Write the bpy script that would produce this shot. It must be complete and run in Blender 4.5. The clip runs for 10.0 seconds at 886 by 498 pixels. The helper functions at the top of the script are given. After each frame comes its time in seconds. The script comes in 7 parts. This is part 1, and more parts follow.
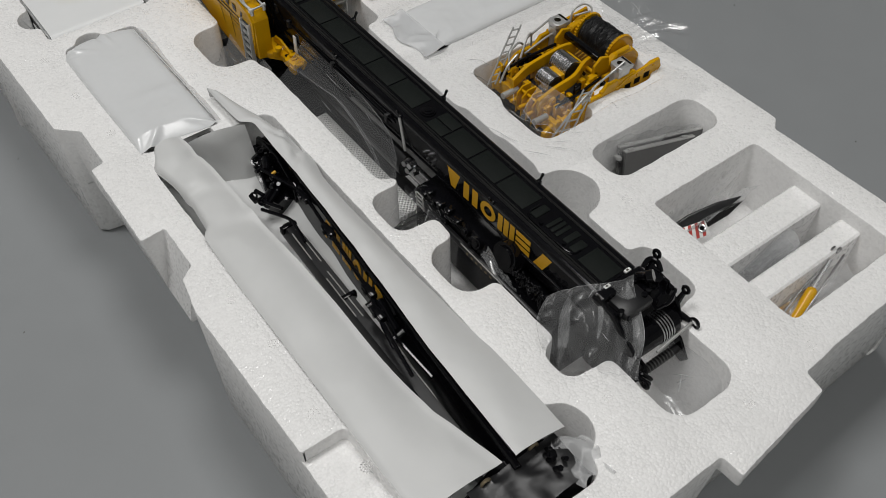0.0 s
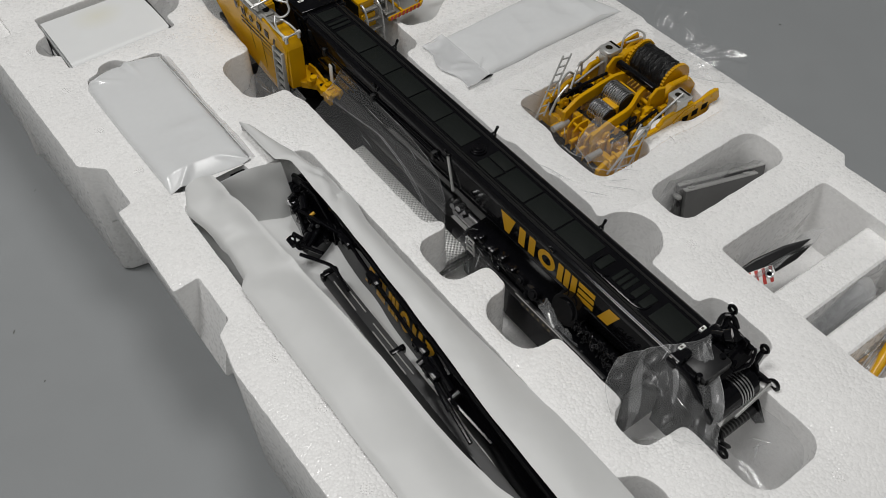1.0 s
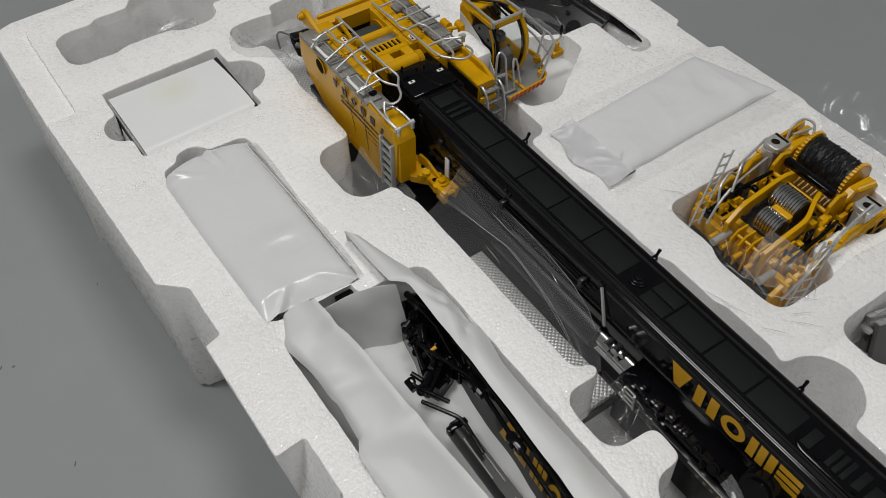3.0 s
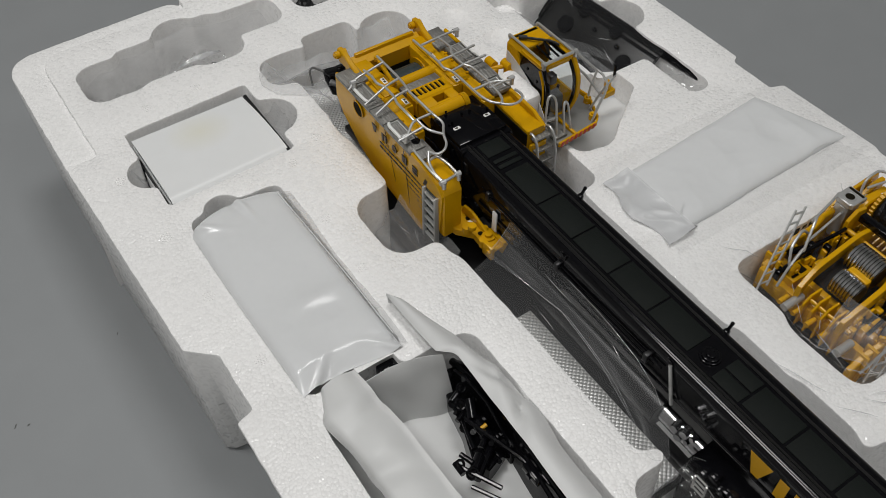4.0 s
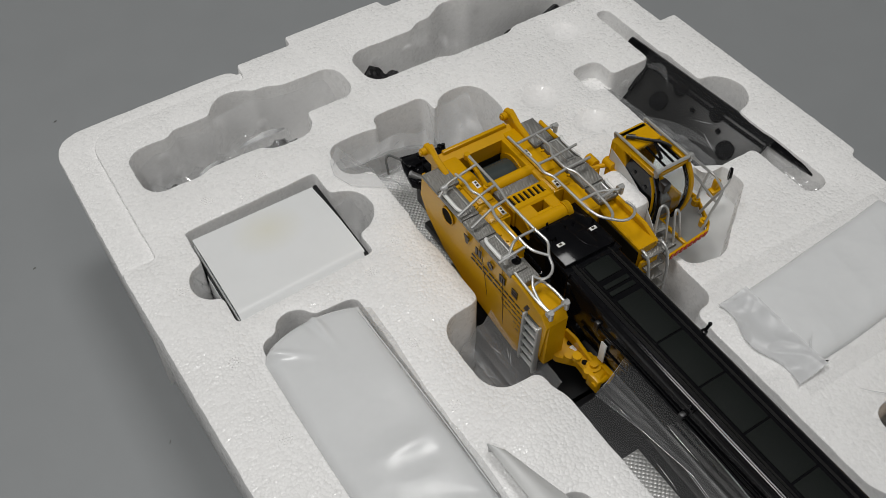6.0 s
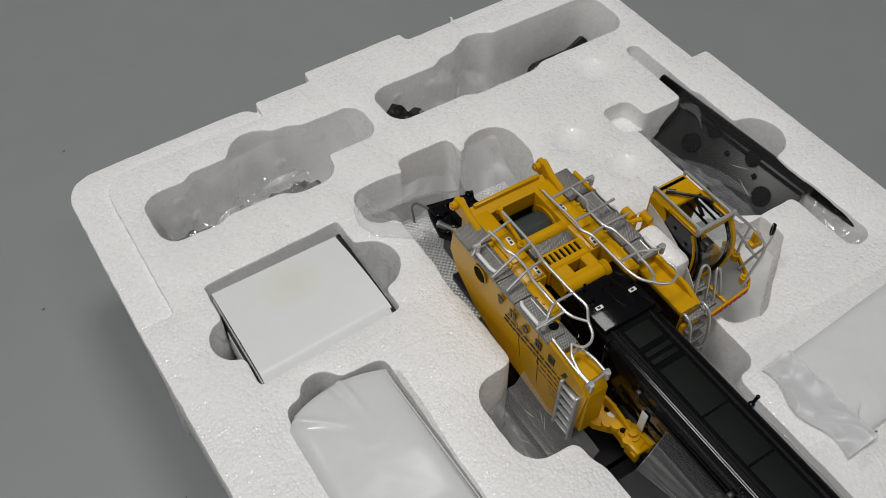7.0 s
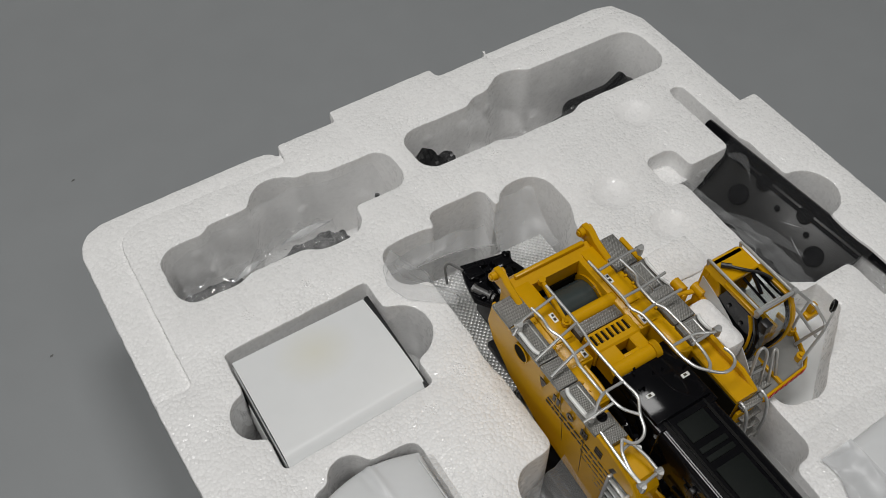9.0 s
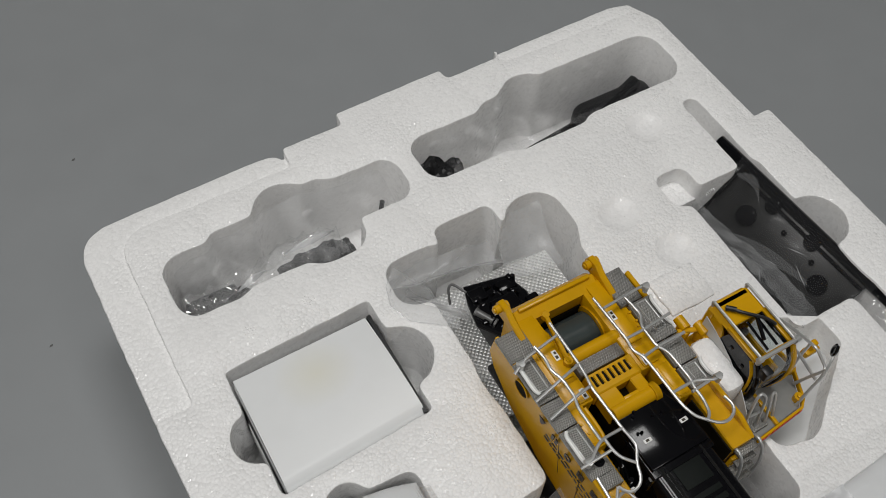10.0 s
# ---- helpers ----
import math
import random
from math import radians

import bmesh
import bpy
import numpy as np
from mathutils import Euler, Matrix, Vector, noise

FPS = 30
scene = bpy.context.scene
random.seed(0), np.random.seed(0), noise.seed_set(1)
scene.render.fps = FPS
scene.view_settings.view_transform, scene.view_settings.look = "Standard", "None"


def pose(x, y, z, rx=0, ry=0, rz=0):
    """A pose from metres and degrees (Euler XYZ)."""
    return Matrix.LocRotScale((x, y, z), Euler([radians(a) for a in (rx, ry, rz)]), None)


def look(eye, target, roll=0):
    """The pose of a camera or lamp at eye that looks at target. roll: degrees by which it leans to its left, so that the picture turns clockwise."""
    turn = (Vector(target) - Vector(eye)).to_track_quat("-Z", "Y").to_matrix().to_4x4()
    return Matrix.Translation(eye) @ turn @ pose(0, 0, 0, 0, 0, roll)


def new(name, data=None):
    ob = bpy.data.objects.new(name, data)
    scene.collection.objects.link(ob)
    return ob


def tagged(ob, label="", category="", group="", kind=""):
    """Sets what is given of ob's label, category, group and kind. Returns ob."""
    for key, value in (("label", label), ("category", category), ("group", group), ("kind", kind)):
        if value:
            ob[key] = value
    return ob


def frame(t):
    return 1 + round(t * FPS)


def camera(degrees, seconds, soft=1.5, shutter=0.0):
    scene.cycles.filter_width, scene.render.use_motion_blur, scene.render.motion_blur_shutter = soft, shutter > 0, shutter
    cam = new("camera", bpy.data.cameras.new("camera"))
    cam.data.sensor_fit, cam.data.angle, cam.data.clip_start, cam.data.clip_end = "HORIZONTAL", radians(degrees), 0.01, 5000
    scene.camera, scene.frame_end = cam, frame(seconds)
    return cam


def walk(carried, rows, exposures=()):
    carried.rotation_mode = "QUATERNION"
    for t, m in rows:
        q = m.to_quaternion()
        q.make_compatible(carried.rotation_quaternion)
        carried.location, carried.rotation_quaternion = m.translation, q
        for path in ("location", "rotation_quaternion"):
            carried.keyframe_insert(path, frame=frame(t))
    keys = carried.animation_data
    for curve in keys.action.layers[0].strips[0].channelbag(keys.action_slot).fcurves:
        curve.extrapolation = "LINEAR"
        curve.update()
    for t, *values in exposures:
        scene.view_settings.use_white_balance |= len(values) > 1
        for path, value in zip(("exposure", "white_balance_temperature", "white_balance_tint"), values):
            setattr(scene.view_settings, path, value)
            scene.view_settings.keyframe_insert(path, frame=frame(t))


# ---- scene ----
cam = camera(51.72, 10.0, soft=0.75)
PATH = [
    (0, (-0.2402, -0.3931, 0.4596), (-0.0805, -0.1871, 0.1562), 1.41),
    (0.5, (-0.2374, -0.3741, 0.4558), (-0.0777, -0.1686, 0.1521), 1.43),
    (1, (-0.2370, -0.3440, 0.4508), (-0.0776, -0.1383, 0.1470), 1.44),
    (1.5, (-0.2341, -0.3126, 0.4442), (-0.0772, -0.1059, 0.1398), 1.15),
    (2, (-0.2295, -0.2835, 0.4376), (-0.0745, -0.0749, 0.1336), 0.97),
    (2.5, (-0.2261, -0.2565, 0.4329), (-0.0733, -0.0454, 0.1294), 0.72),
    (4, (-0.2106, -0.1847, 0.4239), (-0.0641, 0.0304, 0.1201), 0.25),
    (4.5, (-0.2091, -0.1646, 0.4210), (-0.0640, 0.0509, 0.1169), 0.25),
    (5, (-0.2086, -0.1386, 0.4249), (-0.0647, 0.0768, 0.1201), 0.47),
    (5.5, (-0.2050, -0.1161, 0.4262), (-0.0625, 0.0985, 0.1202), 0.66),
    (7, (-0.1966, -0.0607, 0.4334), (-0.0551, 0.1493, 0.1237), 1.59),
    (7.5, (-0.1929, -0.0428, 0.4321), (-0.0508, 0.1674, 0.1229), 1.90),
    (8, (-0.1918, -0.0354, 0.4327), (-0.0512, 0.1757, 0.1234), 1.73),
    (8.5, (-0.1897, -0.0240, 0.4342), (-0.0492, 0.1869, 0.1248), 1.89),
    (9, (-0.1834, -0.0118, 0.4368), (-0.0468, 0.1922, 0.1210), 2.43),
    (9.5, (-0.1812, -0.0005, 0.4432), (-0.0498, 0.1902, 0.1170), 4.06),
    (10, (-0.1687, 0.0227, 0.4599), (-0.0433, 0.2026, 0.1253), 5.59),
]
walk(cam, [(t, look(eye, target, roll)) for t, eye, target, roll in PATH], [(0, 0.05), (3, 0.03), (5, -0.02), (8, -0.06), (10, -0.1)])

# ---- light ----
world = bpy.data.worlds.new("world")
world.use_nodes = True
world.node_tree.nodes["Background"].inputs[0].default_value = (0.8, 0.9, 1.0, 1)
world.node_tree.nodes["Background"].inputs[1].default_value = 0.05
scene.world = world
scene.view_settings.exposure = 0.0


def ceiling_lamp(name, x, y, z, sx, sy, watts, colour):
    lamp = bpy.data.lights.new(name, "AREA")
    lamp.shape, lamp.size, lamp.size_y, lamp.energy, lamp.color = "RECTANGLE", sx, sy, watts, colour
    ob = new(name, lamp)
    ob.matrix_world = pose(x, y, z)
    return tagged(ob, "flat white ceiling panel lamp, switched on", "lamp", kind="structure")


for n, (x, y, watts) in enumerate(((0.3, 0.4, 13.5), (-0.9, 0.4, 20.5), (0.3, -1.2, 5.5), (-0.9, -1.2, 10.3))):
    ceiling_lamp("ceiling_lamp_%d" % (n + 1), x, y, 2.36, 0.6, 0.6, watts, (1.0, 0.99, 0.975))


# ---- materials ----
def material(name, colour, rough=0.5, metal=0.0, vary=0.1, scale=40.0, bump=0.0, bump_scale=200.0, coat=0.0, spec=0.5):
    """A Principled material with two scales of colour variation, a varying roughness and fine relief."""
    mat = bpy.data.materials.new(name)
    mat.use_nodes = True
    nodes, links = mat.node_tree.nodes, mat.node_tree.links
    bsdf = nodes["Principled BSDF"]
    where = nodes.new("ShaderNodeTexCoord")
    big, fine = nodes.new("ShaderNodeTexNoise"), nodes.new("ShaderNodeTexNoise")
    big.inputs["Scale"].default_value, fine.inputs["Scale"].default_value = scale, scale * 12
    big.inputs["Detail"].default_value, fine.inputs["Detail"].default_value = 4, 3
    mix, ramp = nodes.new("ShaderNodeMath"), nodes.new("ShaderNodeValToRGB")
    mix.operation = "MULTIPLY_ADD"
    mix.inputs[1].default_value = 0.35
    for tex in (big, fine):
        links.new(where.outputs["Object"], tex.inputs["Vector"])
    links.new(fine.outputs[0], mix.inputs[0])
    links.new(big.outputs[0], mix.inputs[2])
    ramp.color_ramp.elements[0].position, ramp.color_ramp.elements[1].position = 0.4, 0.95
    ramp.color_ramp.elements[0].color = (*[c * (1 - vary) for c in colour], 1)
    ramp.color_ramp.elements[1].color = (*[min(1, c * (1 + vary)) for c in colour], 1)
    links.new(mix.outputs[0], ramp.inputs[0])
    links.new(ramp.outputs[0], bsdf.inputs["Base Color"])
    sheen = nodes.new("ShaderNodeMapRange")
    sheen.inputs["To Min"].default_value, sheen.inputs["To Max"].default_value = max(0.02, rough * 0.8), min(1, rough * 1.25)
    links.new(fine.outputs[0], sheen.inputs["Value"])
    links.new(sheen.outputs[0], bsdf.inputs["Roughness"])
    bsdf.inputs["Metallic"].default_value = metal
    bsdf.inputs["Coat Weight"].default_value = coat
    bsdf.inputs["Specular IOR Level"].default_value = spec
    if bump:
        relief, up = nodes.new("ShaderNodeTexNoise"), nodes.new("ShaderNodeBump")
        relief.inputs["Scale"].default_value = bump_scale
        links.new(where.outputs["Object"], relief.inputs["Vector"])
        links.new(relief.outputs[0], up.inputs["Height"])
        up.inputs["Strength"].default_value, up.inputs["Distance"].default_value = bump, 0.0006
        links.new(up.outputs[0], bsdf.inputs["Normal"])
    return mat


def foam_material(name, bead):
    """Expanded polystyrene: pressed beads of uneven gloss with fine seams between them, and scattered pits."""
    mat = material(name, (0.865, 0.86, 0.853), 0.3, vary=0.03, scale=14, spec=0.5)
    nodes, links = mat.node_tree.nodes, mat.node_tree.links
    where, bsdf = nodes["Texture Coordinate"], nodes["Principled BSDF"]
    warp, add = nodes.new("ShaderNodeTexNoise"), nodes.new("ShaderNodeMixRGB")
    add.blend_type, add.inputs[0].default_value = "ADD", 0.0012
    warp.inputs["Scale"].default_value = 260
    links.new(where.outputs["Object"], warp.inputs["Vector"])
    links.new(where.outputs["Object"], add.inputs[1])
    links.new(warp.outputs["Color"], add.inputs[2])
    cells, seams, holes, patch_noise, soft_noise = (nodes.new("ShaderNodeTexVoronoi"), nodes.new("ShaderNodeTexVoronoi"), nodes.new("ShaderNodeTexVoronoi"), nodes.new("ShaderNodeTexNoise"), nodes.new("ShaderNodeTexNoise"))
    seams.feature = "DISTANCE_TO_EDGE"
    cells.inputs["Scale"].default_value = seams.inputs["Scale"].default_value = bead
    holes.inputs["Scale"].default_value = bead * 0.55
    for tex in (cells, seams, holes):
        links.new(add.outputs[0], tex.inputs["Vector"])
    for tex, size in ((patch_noise, 42), (soft_noise, 90)):
        tex.inputs["Scale"].default_value = size
        links.new(where.outputs["Object"], tex.inputs["Vector"])

    def calc(kind, a, b):
        node = nodes.new("ShaderNodeMath")
        node.operation = kind
        for k, v in enumerate((a, b)):
            if isinstance(v, (int, float)):
                node.inputs[k].default_value = v
            else:
                links.new(v, node.inputs[k])
        return node.outputs[0]

    def ramp_of(value, low, high, a, b):
        node = nodes.new("ShaderNodeMapRange")
        node.interpolation_type = "SMOOTHSTEP"
        for key, v in (("From Min", low), ("From Max", high), ("To Min", a), ("To Max", b)):
            node.inputs[key].default_value = v
        links.new(value, node.inputs["Value"])
        return node.outputs[0]

    patch = ramp_of(patch_noise.outputs[0], 0.36, 0.66, 0.5, 1.0)
    dome = calc("MULTIPLY", calc("POWER", cells.outputs["Distance"], 1.6), patch)
    # a pit only in about one cell of six
    pick, shade = nodes.new("ShaderNodeSeparateColor"), nodes.new("ShaderNodeSeparateColor")
    links.new(holes.outputs["Color"], pick.inputs[0])
    links.new(cells.outputs["Color"], shade.inputs[0])
    chosen = calc("GREATER_THAN", pick.outputs[0], 0.84)
    pit = calc("MULTIPLY", ramp_of(holes.outputs["Distance"], 0.10, 0.26, 1.0, 0.0), chosen)
    # every bead sits a little higher or lower than the next
    uneven = calc("MULTIPLY", shade.outputs[1], 0.28)
    down = calc("ADD", calc("ADD", calc("MULTIPLY", dome, 1.5), uneven), calc("MULTIPLY", pit, 0.35))
    total = calc("SUBTRACT", calc("MULTIPLY", soft_noise.outputs[0], 0.6), down)
    # the upright mould faces are pressed smoother than the top, the pocket floors too
    shape, split = nodes.new("ShaderNodeNewGeometry"), nodes.new("ShaderNodeSeparateXYZ")
    links.new(shape.outputs["True Normal"], split.inputs[0])
    level = calc("ADD", calc("MULTIPLY", calc("ABSOLUTE", split.outputs[2], 0), 0.88), 0.12)
    place = nodes.new("ShaderNodeSeparateXYZ")
    links.new(where.outputs["Object"], place.inputs[0])
    total = calc("MULTIPLY", total, level)
    total = calc("MULTIPLY", total, calc("SUBTRACT", 1.0, calc("MULTIPLY", calc("LESS_THAN", place.outputs[2], 0.083), 0.5)))
    # so are the shallow dishes
    dish = calc("MULTIPLY", calc("LESS_THAN", place.outputs[2], 0.0946), calc("GREATER_THAN", place.outputs[2], 0.0926))
    total = calc("MULTIPLY", total, calc("SUBTRACT", 1.0, calc("MULTIPLY", dish, 0.8)))
    up = nodes.new("ShaderNodeBump")
    links.new(total, up.inputs["Height"])
    up.inputs["Strength"].default_value, up.inputs["Distance"].default_value = 0.5, 0.0006
    links.new(up.outputs[0], bsdf.inputs["Normal"])
    # some beads are glassy, most are dull
    gloss = ramp_of(shade.outputs[0], 0.0, 0.55, 0.14, 0.5)
    links.new(gloss, bsdf.inputs["Roughness"])
    # beads differ in whiteness and their seams are greyer
    tone = calc("MULTIPLY", ramp_of(seams.outputs["Distance"], 0.0, 0.16, 0.965, 1.0), calc("ADD", calc("MULTIPLY", shade.outputs[2], 0.05), 0.96))
    tint = nodes.new("ShaderNodeMixRGB")
    tint.blend_type, tint.inputs[0].default_value = "MULTIPLY", 1.0
    links.new(nodes["Color Ramp"].outputs[0], tint.inputs[1])
    links.new(tone, tint.inputs[2])
    links.new(tint.outputs[0], bsdf.inputs["Base Color"])
    return mat


def film_material(name, haze, tint=(1, 1, 1), gloss=0.08, mirror=0.06):
    """Thin clear film: lets light through, with a gloss that grows at grazing angles, and some milky haze."""
    mat = bpy.data.materials.new(name)
    mat.use_nodes = True
    nodes, links = mat.node_tree.nodes, mat.node_tree.links
    nodes.remove(nodes["Principled BSDF"])
    clear, milk, shine = nodes.new("ShaderNodeBsdfTransparent"), nodes.new("ShaderNodeBsdfDiffuse"), nodes.new("ShaderNodeBsdfGlossy")
    clear.inputs[0].default_value = (*[0.99 * c for c in tint], 1)
    milk.inputs[0].default_value = (0.75, 0.76, 0.77, 1)
    shine.inputs["Roughness"].default_value = gloss
    where, crumple, up = nodes.new("ShaderNodeTexCoord"), nodes.new("ShaderNodeTexNoise"), nodes.new("ShaderNodeBump")
    crumple.inputs["Scale"].default_value, crumple.inputs["Detail"].default_value = 30, 2
    crumple.inputs["Distortion"].default_value = 1.2
    links.new(where.outputs["Object"], crumple.inputs["Vector"])
    links.new(crumple.outputs[0], up.inputs["Height"])
    up.inputs["Strength"].default_value, up.inputs["Distance"].default_value = 0.10, 0.003
    links.new(up.outputs[0], shine.inputs["Normal"])
    a, b, edge, out = nodes.new("ShaderNodeMixShader"), nodes.new("ShaderNodeMixShader"), nodes.new("ShaderNodeLayerWeight"), nodes["Material Output"]
    edge.inputs["Blend"].default_value = 0.5
    steep, more = nodes.new("ShaderNodeMath"), nodes.new("ShaderNodeMath")
    steep.operation, steep.inputs[1].default_value = "POWER", 4.0
    links.new(edge.outputs["Facing"], steep.inputs[0])
    more.operation, more.inputs[1].default_value, more.inputs[2].default_value = "MULTIPLY_ADD", 0.75, mirror
    links.new(steep.outputs[0], more.inputs[0])
    a.inputs[0].default_value = haze
    links.new(clear.outputs[0], a.inputs[1])
    links.new(milk.outputs[0], a.inputs[2])
    links.new(more.outputs[0], b.inputs[0])
    links.new(a.outputs[0], b.inputs[1])
    links.new(shine.outputs[0], b.inputs[2])
    links.new(b.outputs[0], out.inputs["Surface"])
    return mat


def chequer_material(name, colour=(0.46, 0.46, 0.45), pitch=620, metal=0.8, tall=0.0012):
    """Silver plate with small raised lozenges."""
    mat = material(name, colour, 0.38, metal=metal, vary=0.08, scale=60)
    nodes, links = mat.node_tree.nodes, mat.node_tree.links
    where, bsdf = nodes["Texture Coordinate"], nodes["Principled BSDF"]
    turn, cells, up = nodes.new("ShaderNodeMapping"), nodes.new("ShaderNodeTexVoronoi"), nodes.new("ShaderNodeBump")
    turn.inputs["Rotation"].default_value[2] = radians(45)
    turn.inputs["Scale"].default_value = (1, 1, 0.001)
    cells.inputs["Scale"].default_value, cells.inputs["Randomness"].default_value = pitch, 0.0
    links.new(where.outputs["Object"], turn.inputs["Vector"])
    links.new(turn.outputs[0], cells.inputs["Vector"])
    links.new(cells.outputs["Distance"], up.inputs["Height"])
    up.invert = True
    up.inputs["Strength"].default_value, up.inputs["Distance"].default_value = 1.0, tall
    links.new(up.outputs[0], bsdf.inputs["Normal"])
    return mat


FOAM = foam_material("polystyrene", 640)
GREY_FLOOR = material("grey_floor", (0.252, 0.262, 0.268), 0.5, vary=0.05, scale=3, bump=0.04, bump_scale=900, spec=0.3)
WALL = material("wall_paint", (0.46, 0.46, 0.445), 0.8, vary=0.03, scale=2)
BLACK = material("black_lacquer", (0.004, 0.004, 0.005), 0.10, vary=0.2, scale=60, spec=0.3)
BLACK_MATT = material("black_plastic", (0.010, 0.010, 0.011), 0.36, vary=0.2, scale=60)
PANEL = material("antislip_grey", (0.0065, 0.0085, 0.0075), 0.6, spec=0.14, vary=0.1, scale=80, bump=0.3, bump_scale=2500)
YELLOW = material("yellow_enamel", (0.60, 0.315, 0.0015), 0.24, vary=0.08, scale=50, coat=0.0, spec=0.36)
LETTER = material("yellow_print", (0.62, 0.33, 0.012), 0.35, vary=0.05, scale=80)
SILVER = material("silver_paint", (0.52, 0.52, 0.51), 0.34, metal=0.55, vary=0.08, scale=90)
GREY_PLATE = chequer_material("grey_tread", (0.23, 0.225, 0.21), 1500, 0.4, 0.0003)
SLATE = material("slate_paint", (0.12, 0.12, 0.118), 0.35, metal=0.2, vary=0.12, scale=60)
PLATFORM = material("grey_plate", (0.23, 0.23, 0.22), 0.4, metal=0.3, vary=0.1, scale=60)
STEEL = material("bright_steel", (0.62, 0.62, 0.63), 0.22, metal=1.0, vary=0.08, scale=120)
GREEN_GREY = material("winch_drum_grey", (0.045, 0.056, 0.055), 0.2, vary=0.1, scale=60)
ROPE = material("black_rope", (0.008, 0.008, 0.009), 0.34, vary=0.4, scale=150, bump=1.0, bump_scale=1300, spec=0.5)
# near-black that stands in for the shade inside holes, slots and recesses
HOLE_SHADE = material("hole_shade", (0.012, 0.010, 0.006), 0.9, vary=0.2, spec=0.05)
BRASS = material("dull_brass", (0.32, 0.26, 0.17), 0.35, metal=0.7, vary=0.15, scale=80)
CHAIN = material("black_chain", (0.03, 0.03, 0.032), 0.2, metal=0.6, vary=0.2)
RED = material("red_paint", (0.45, 0.03, 0.02), 0.4, vary=0.1)
WHITE = material("white_paint", (0.8, 0.8, 0.78), 0.4, vary=0.03)
DECAL = material("black_print", (0.03, 0.02, 0.01), 0.4, vary=0.1)
STAINED_CARD = material("stained_card", (0.74, 0.75, 0.75), 0.35, vary=0.03, scale=12, spec=0.4)
CARD = material("white_card", (0.74, 0.75, 0.75), 0.35, vary=0.03, scale=12, spec=0.4)
PAPER = material("foam_paper", (0.60, 0.605, 0.60), 0.45, vary=0.03, scale=16, bump=0.15, bump_scale=60)
BAG_WHITE = material("white_film", (0.66, 0.67, 0.675), 0.22, vary=0.03, scale=25, bump=0.5, bump_scale=70)
FILM = film_material("clear_film", 0.04, gloss=0.13)
FILM_CLEAR = film_material("thin_clear_film", 0.02, gloss=0.1, mirror=0.03)
PLATE_BLACK = material("satin_black", (0.012, 0.012, 0.012), 0.32, vary=0.3, scale=50, spec=0.25)
FILM_HAZY = film_material("hazy_film", 0.09, gloss=0.24, mirror=0.03)
# whitish film for lines that paint glints along edges and creases
FILM_GLINT = film_material("film_crease", 0.42, gloss=0.1)
FILM_MILKY = film_material("milky_film", 0.16, gloss=0.18, mirror=0.04)
FILM_DULL = film_material("dull_film", 0.22, gloss=0.32, mirror=0.03)
FILM_SHINE = film_material("shiny_film", 0.10, gloss=0.06, mirror=0.16)
FILM_TAIL = film_material("packet_tail_film", 0.5, gloss=0.26, mirror=0.02)
FILM_POUCH = film_material("pouch_film", 0.26, gloss=0.16, mirror=0.06)
FILM_PLATE = film_material("plate_film", 0.016, gloss=0.15, mirror=0.008)
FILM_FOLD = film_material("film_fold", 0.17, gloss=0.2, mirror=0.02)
FILM_BAG = film_material("bag_film", 0.08, gloss=0.3, mirror=0.012)
FILM_VEIL = film_material("veil_film", 0.05, gloss=0.3, mirror=0.012)
FOIL = chequer_material("embossed_silver_foil", (0.62, 0.62, 0.61), 560, 0.4, 0.0008)
GLASS = film_material("cab_glass", 0.0, (0.95, 0.97, 0.97), 0.02, 0.03)

# a faint yellow stain on the box lid
nodes, links = STAINED_CARD.node_tree.nodes, STAINED_CARD.node_tree.links
spot, move, fade, over = nodes.new("ShaderNodeTexGradient"), nodes.new("ShaderNodeMapping"), nodes.new("ShaderNodeMath"), nodes.new("ShaderNodeMixRGB")
spot.gradient_type = "SPHERICAL"
move.inputs["Location"].default_value = (0.0, -0.7, 0.0)
move.inputs["Scale"].default_value = (52, 60, 0)
links.new(nodes["Texture Coordinate"].outputs["Object"], move.inputs["Vector"])
links.new(move.outputs[0], spot.inputs["Vector"])
fade.operation, fade.inputs[1].default_value = "MULTIPLY", 0.35
links.new(spot.outputs["Fac"], fade.inputs[0])
links.new(fade.outputs[0], over.inputs[0])
links.new(nodes["Color Ramp"].outputs[0], over.inputs[1])
over.inputs[2].default_value = (0.66, 0.62, 0.40, 1)
links.new(over.outputs[0], nodes["Principled BSDF"].inputs["Base Color"])

# ---- building tools: sizes in millimetres, z = 0 at the tray's top face ----
TOP = 95.0
BASES = {}


def thing(name, x, y, z, label, category, group=""):
    """A top-level thing: an Empty at its base."""
    ob = new(name)
    ob.empty_display_size = 0.01
    ob.location = (x / 1000, y / 1000, (z + TOP) / 1000)
    BASES[ob] = Vector((x, y, z))
    return tagged(ob, label, category, group)


def finish(mesh, bm, base, mat, flat=35):
    bmesh.ops.recalc_face_normals(bm, faces=bm.faces)
    bm.normal_update()
    for e in bm.edges:
        e.smooth = len(e.link_faces) == 2 and e.calc_face_angle(0) < radians(flat)
    for f in bm.faces:
        f.smooth = True
    for v in bm.verts:
        v.co = (v.co - base) * 0.001
    bm.to_mesh(mesh)
    bm.free()
    mesh.materials.append(mat)


def part(name, bm, mat, parent, label="", flat=35):
    """Links a bmesh as one mesh object under a thing or a part."""
    base = BASES[parent]
    mesh = bpy.data.meshes.new(name)
    finish(mesh, bm, base, mat, flat)
    ob = new(name, mesh)
    ob.parent = parent
    BASES[ob] = base
    return tagged(ob, label)


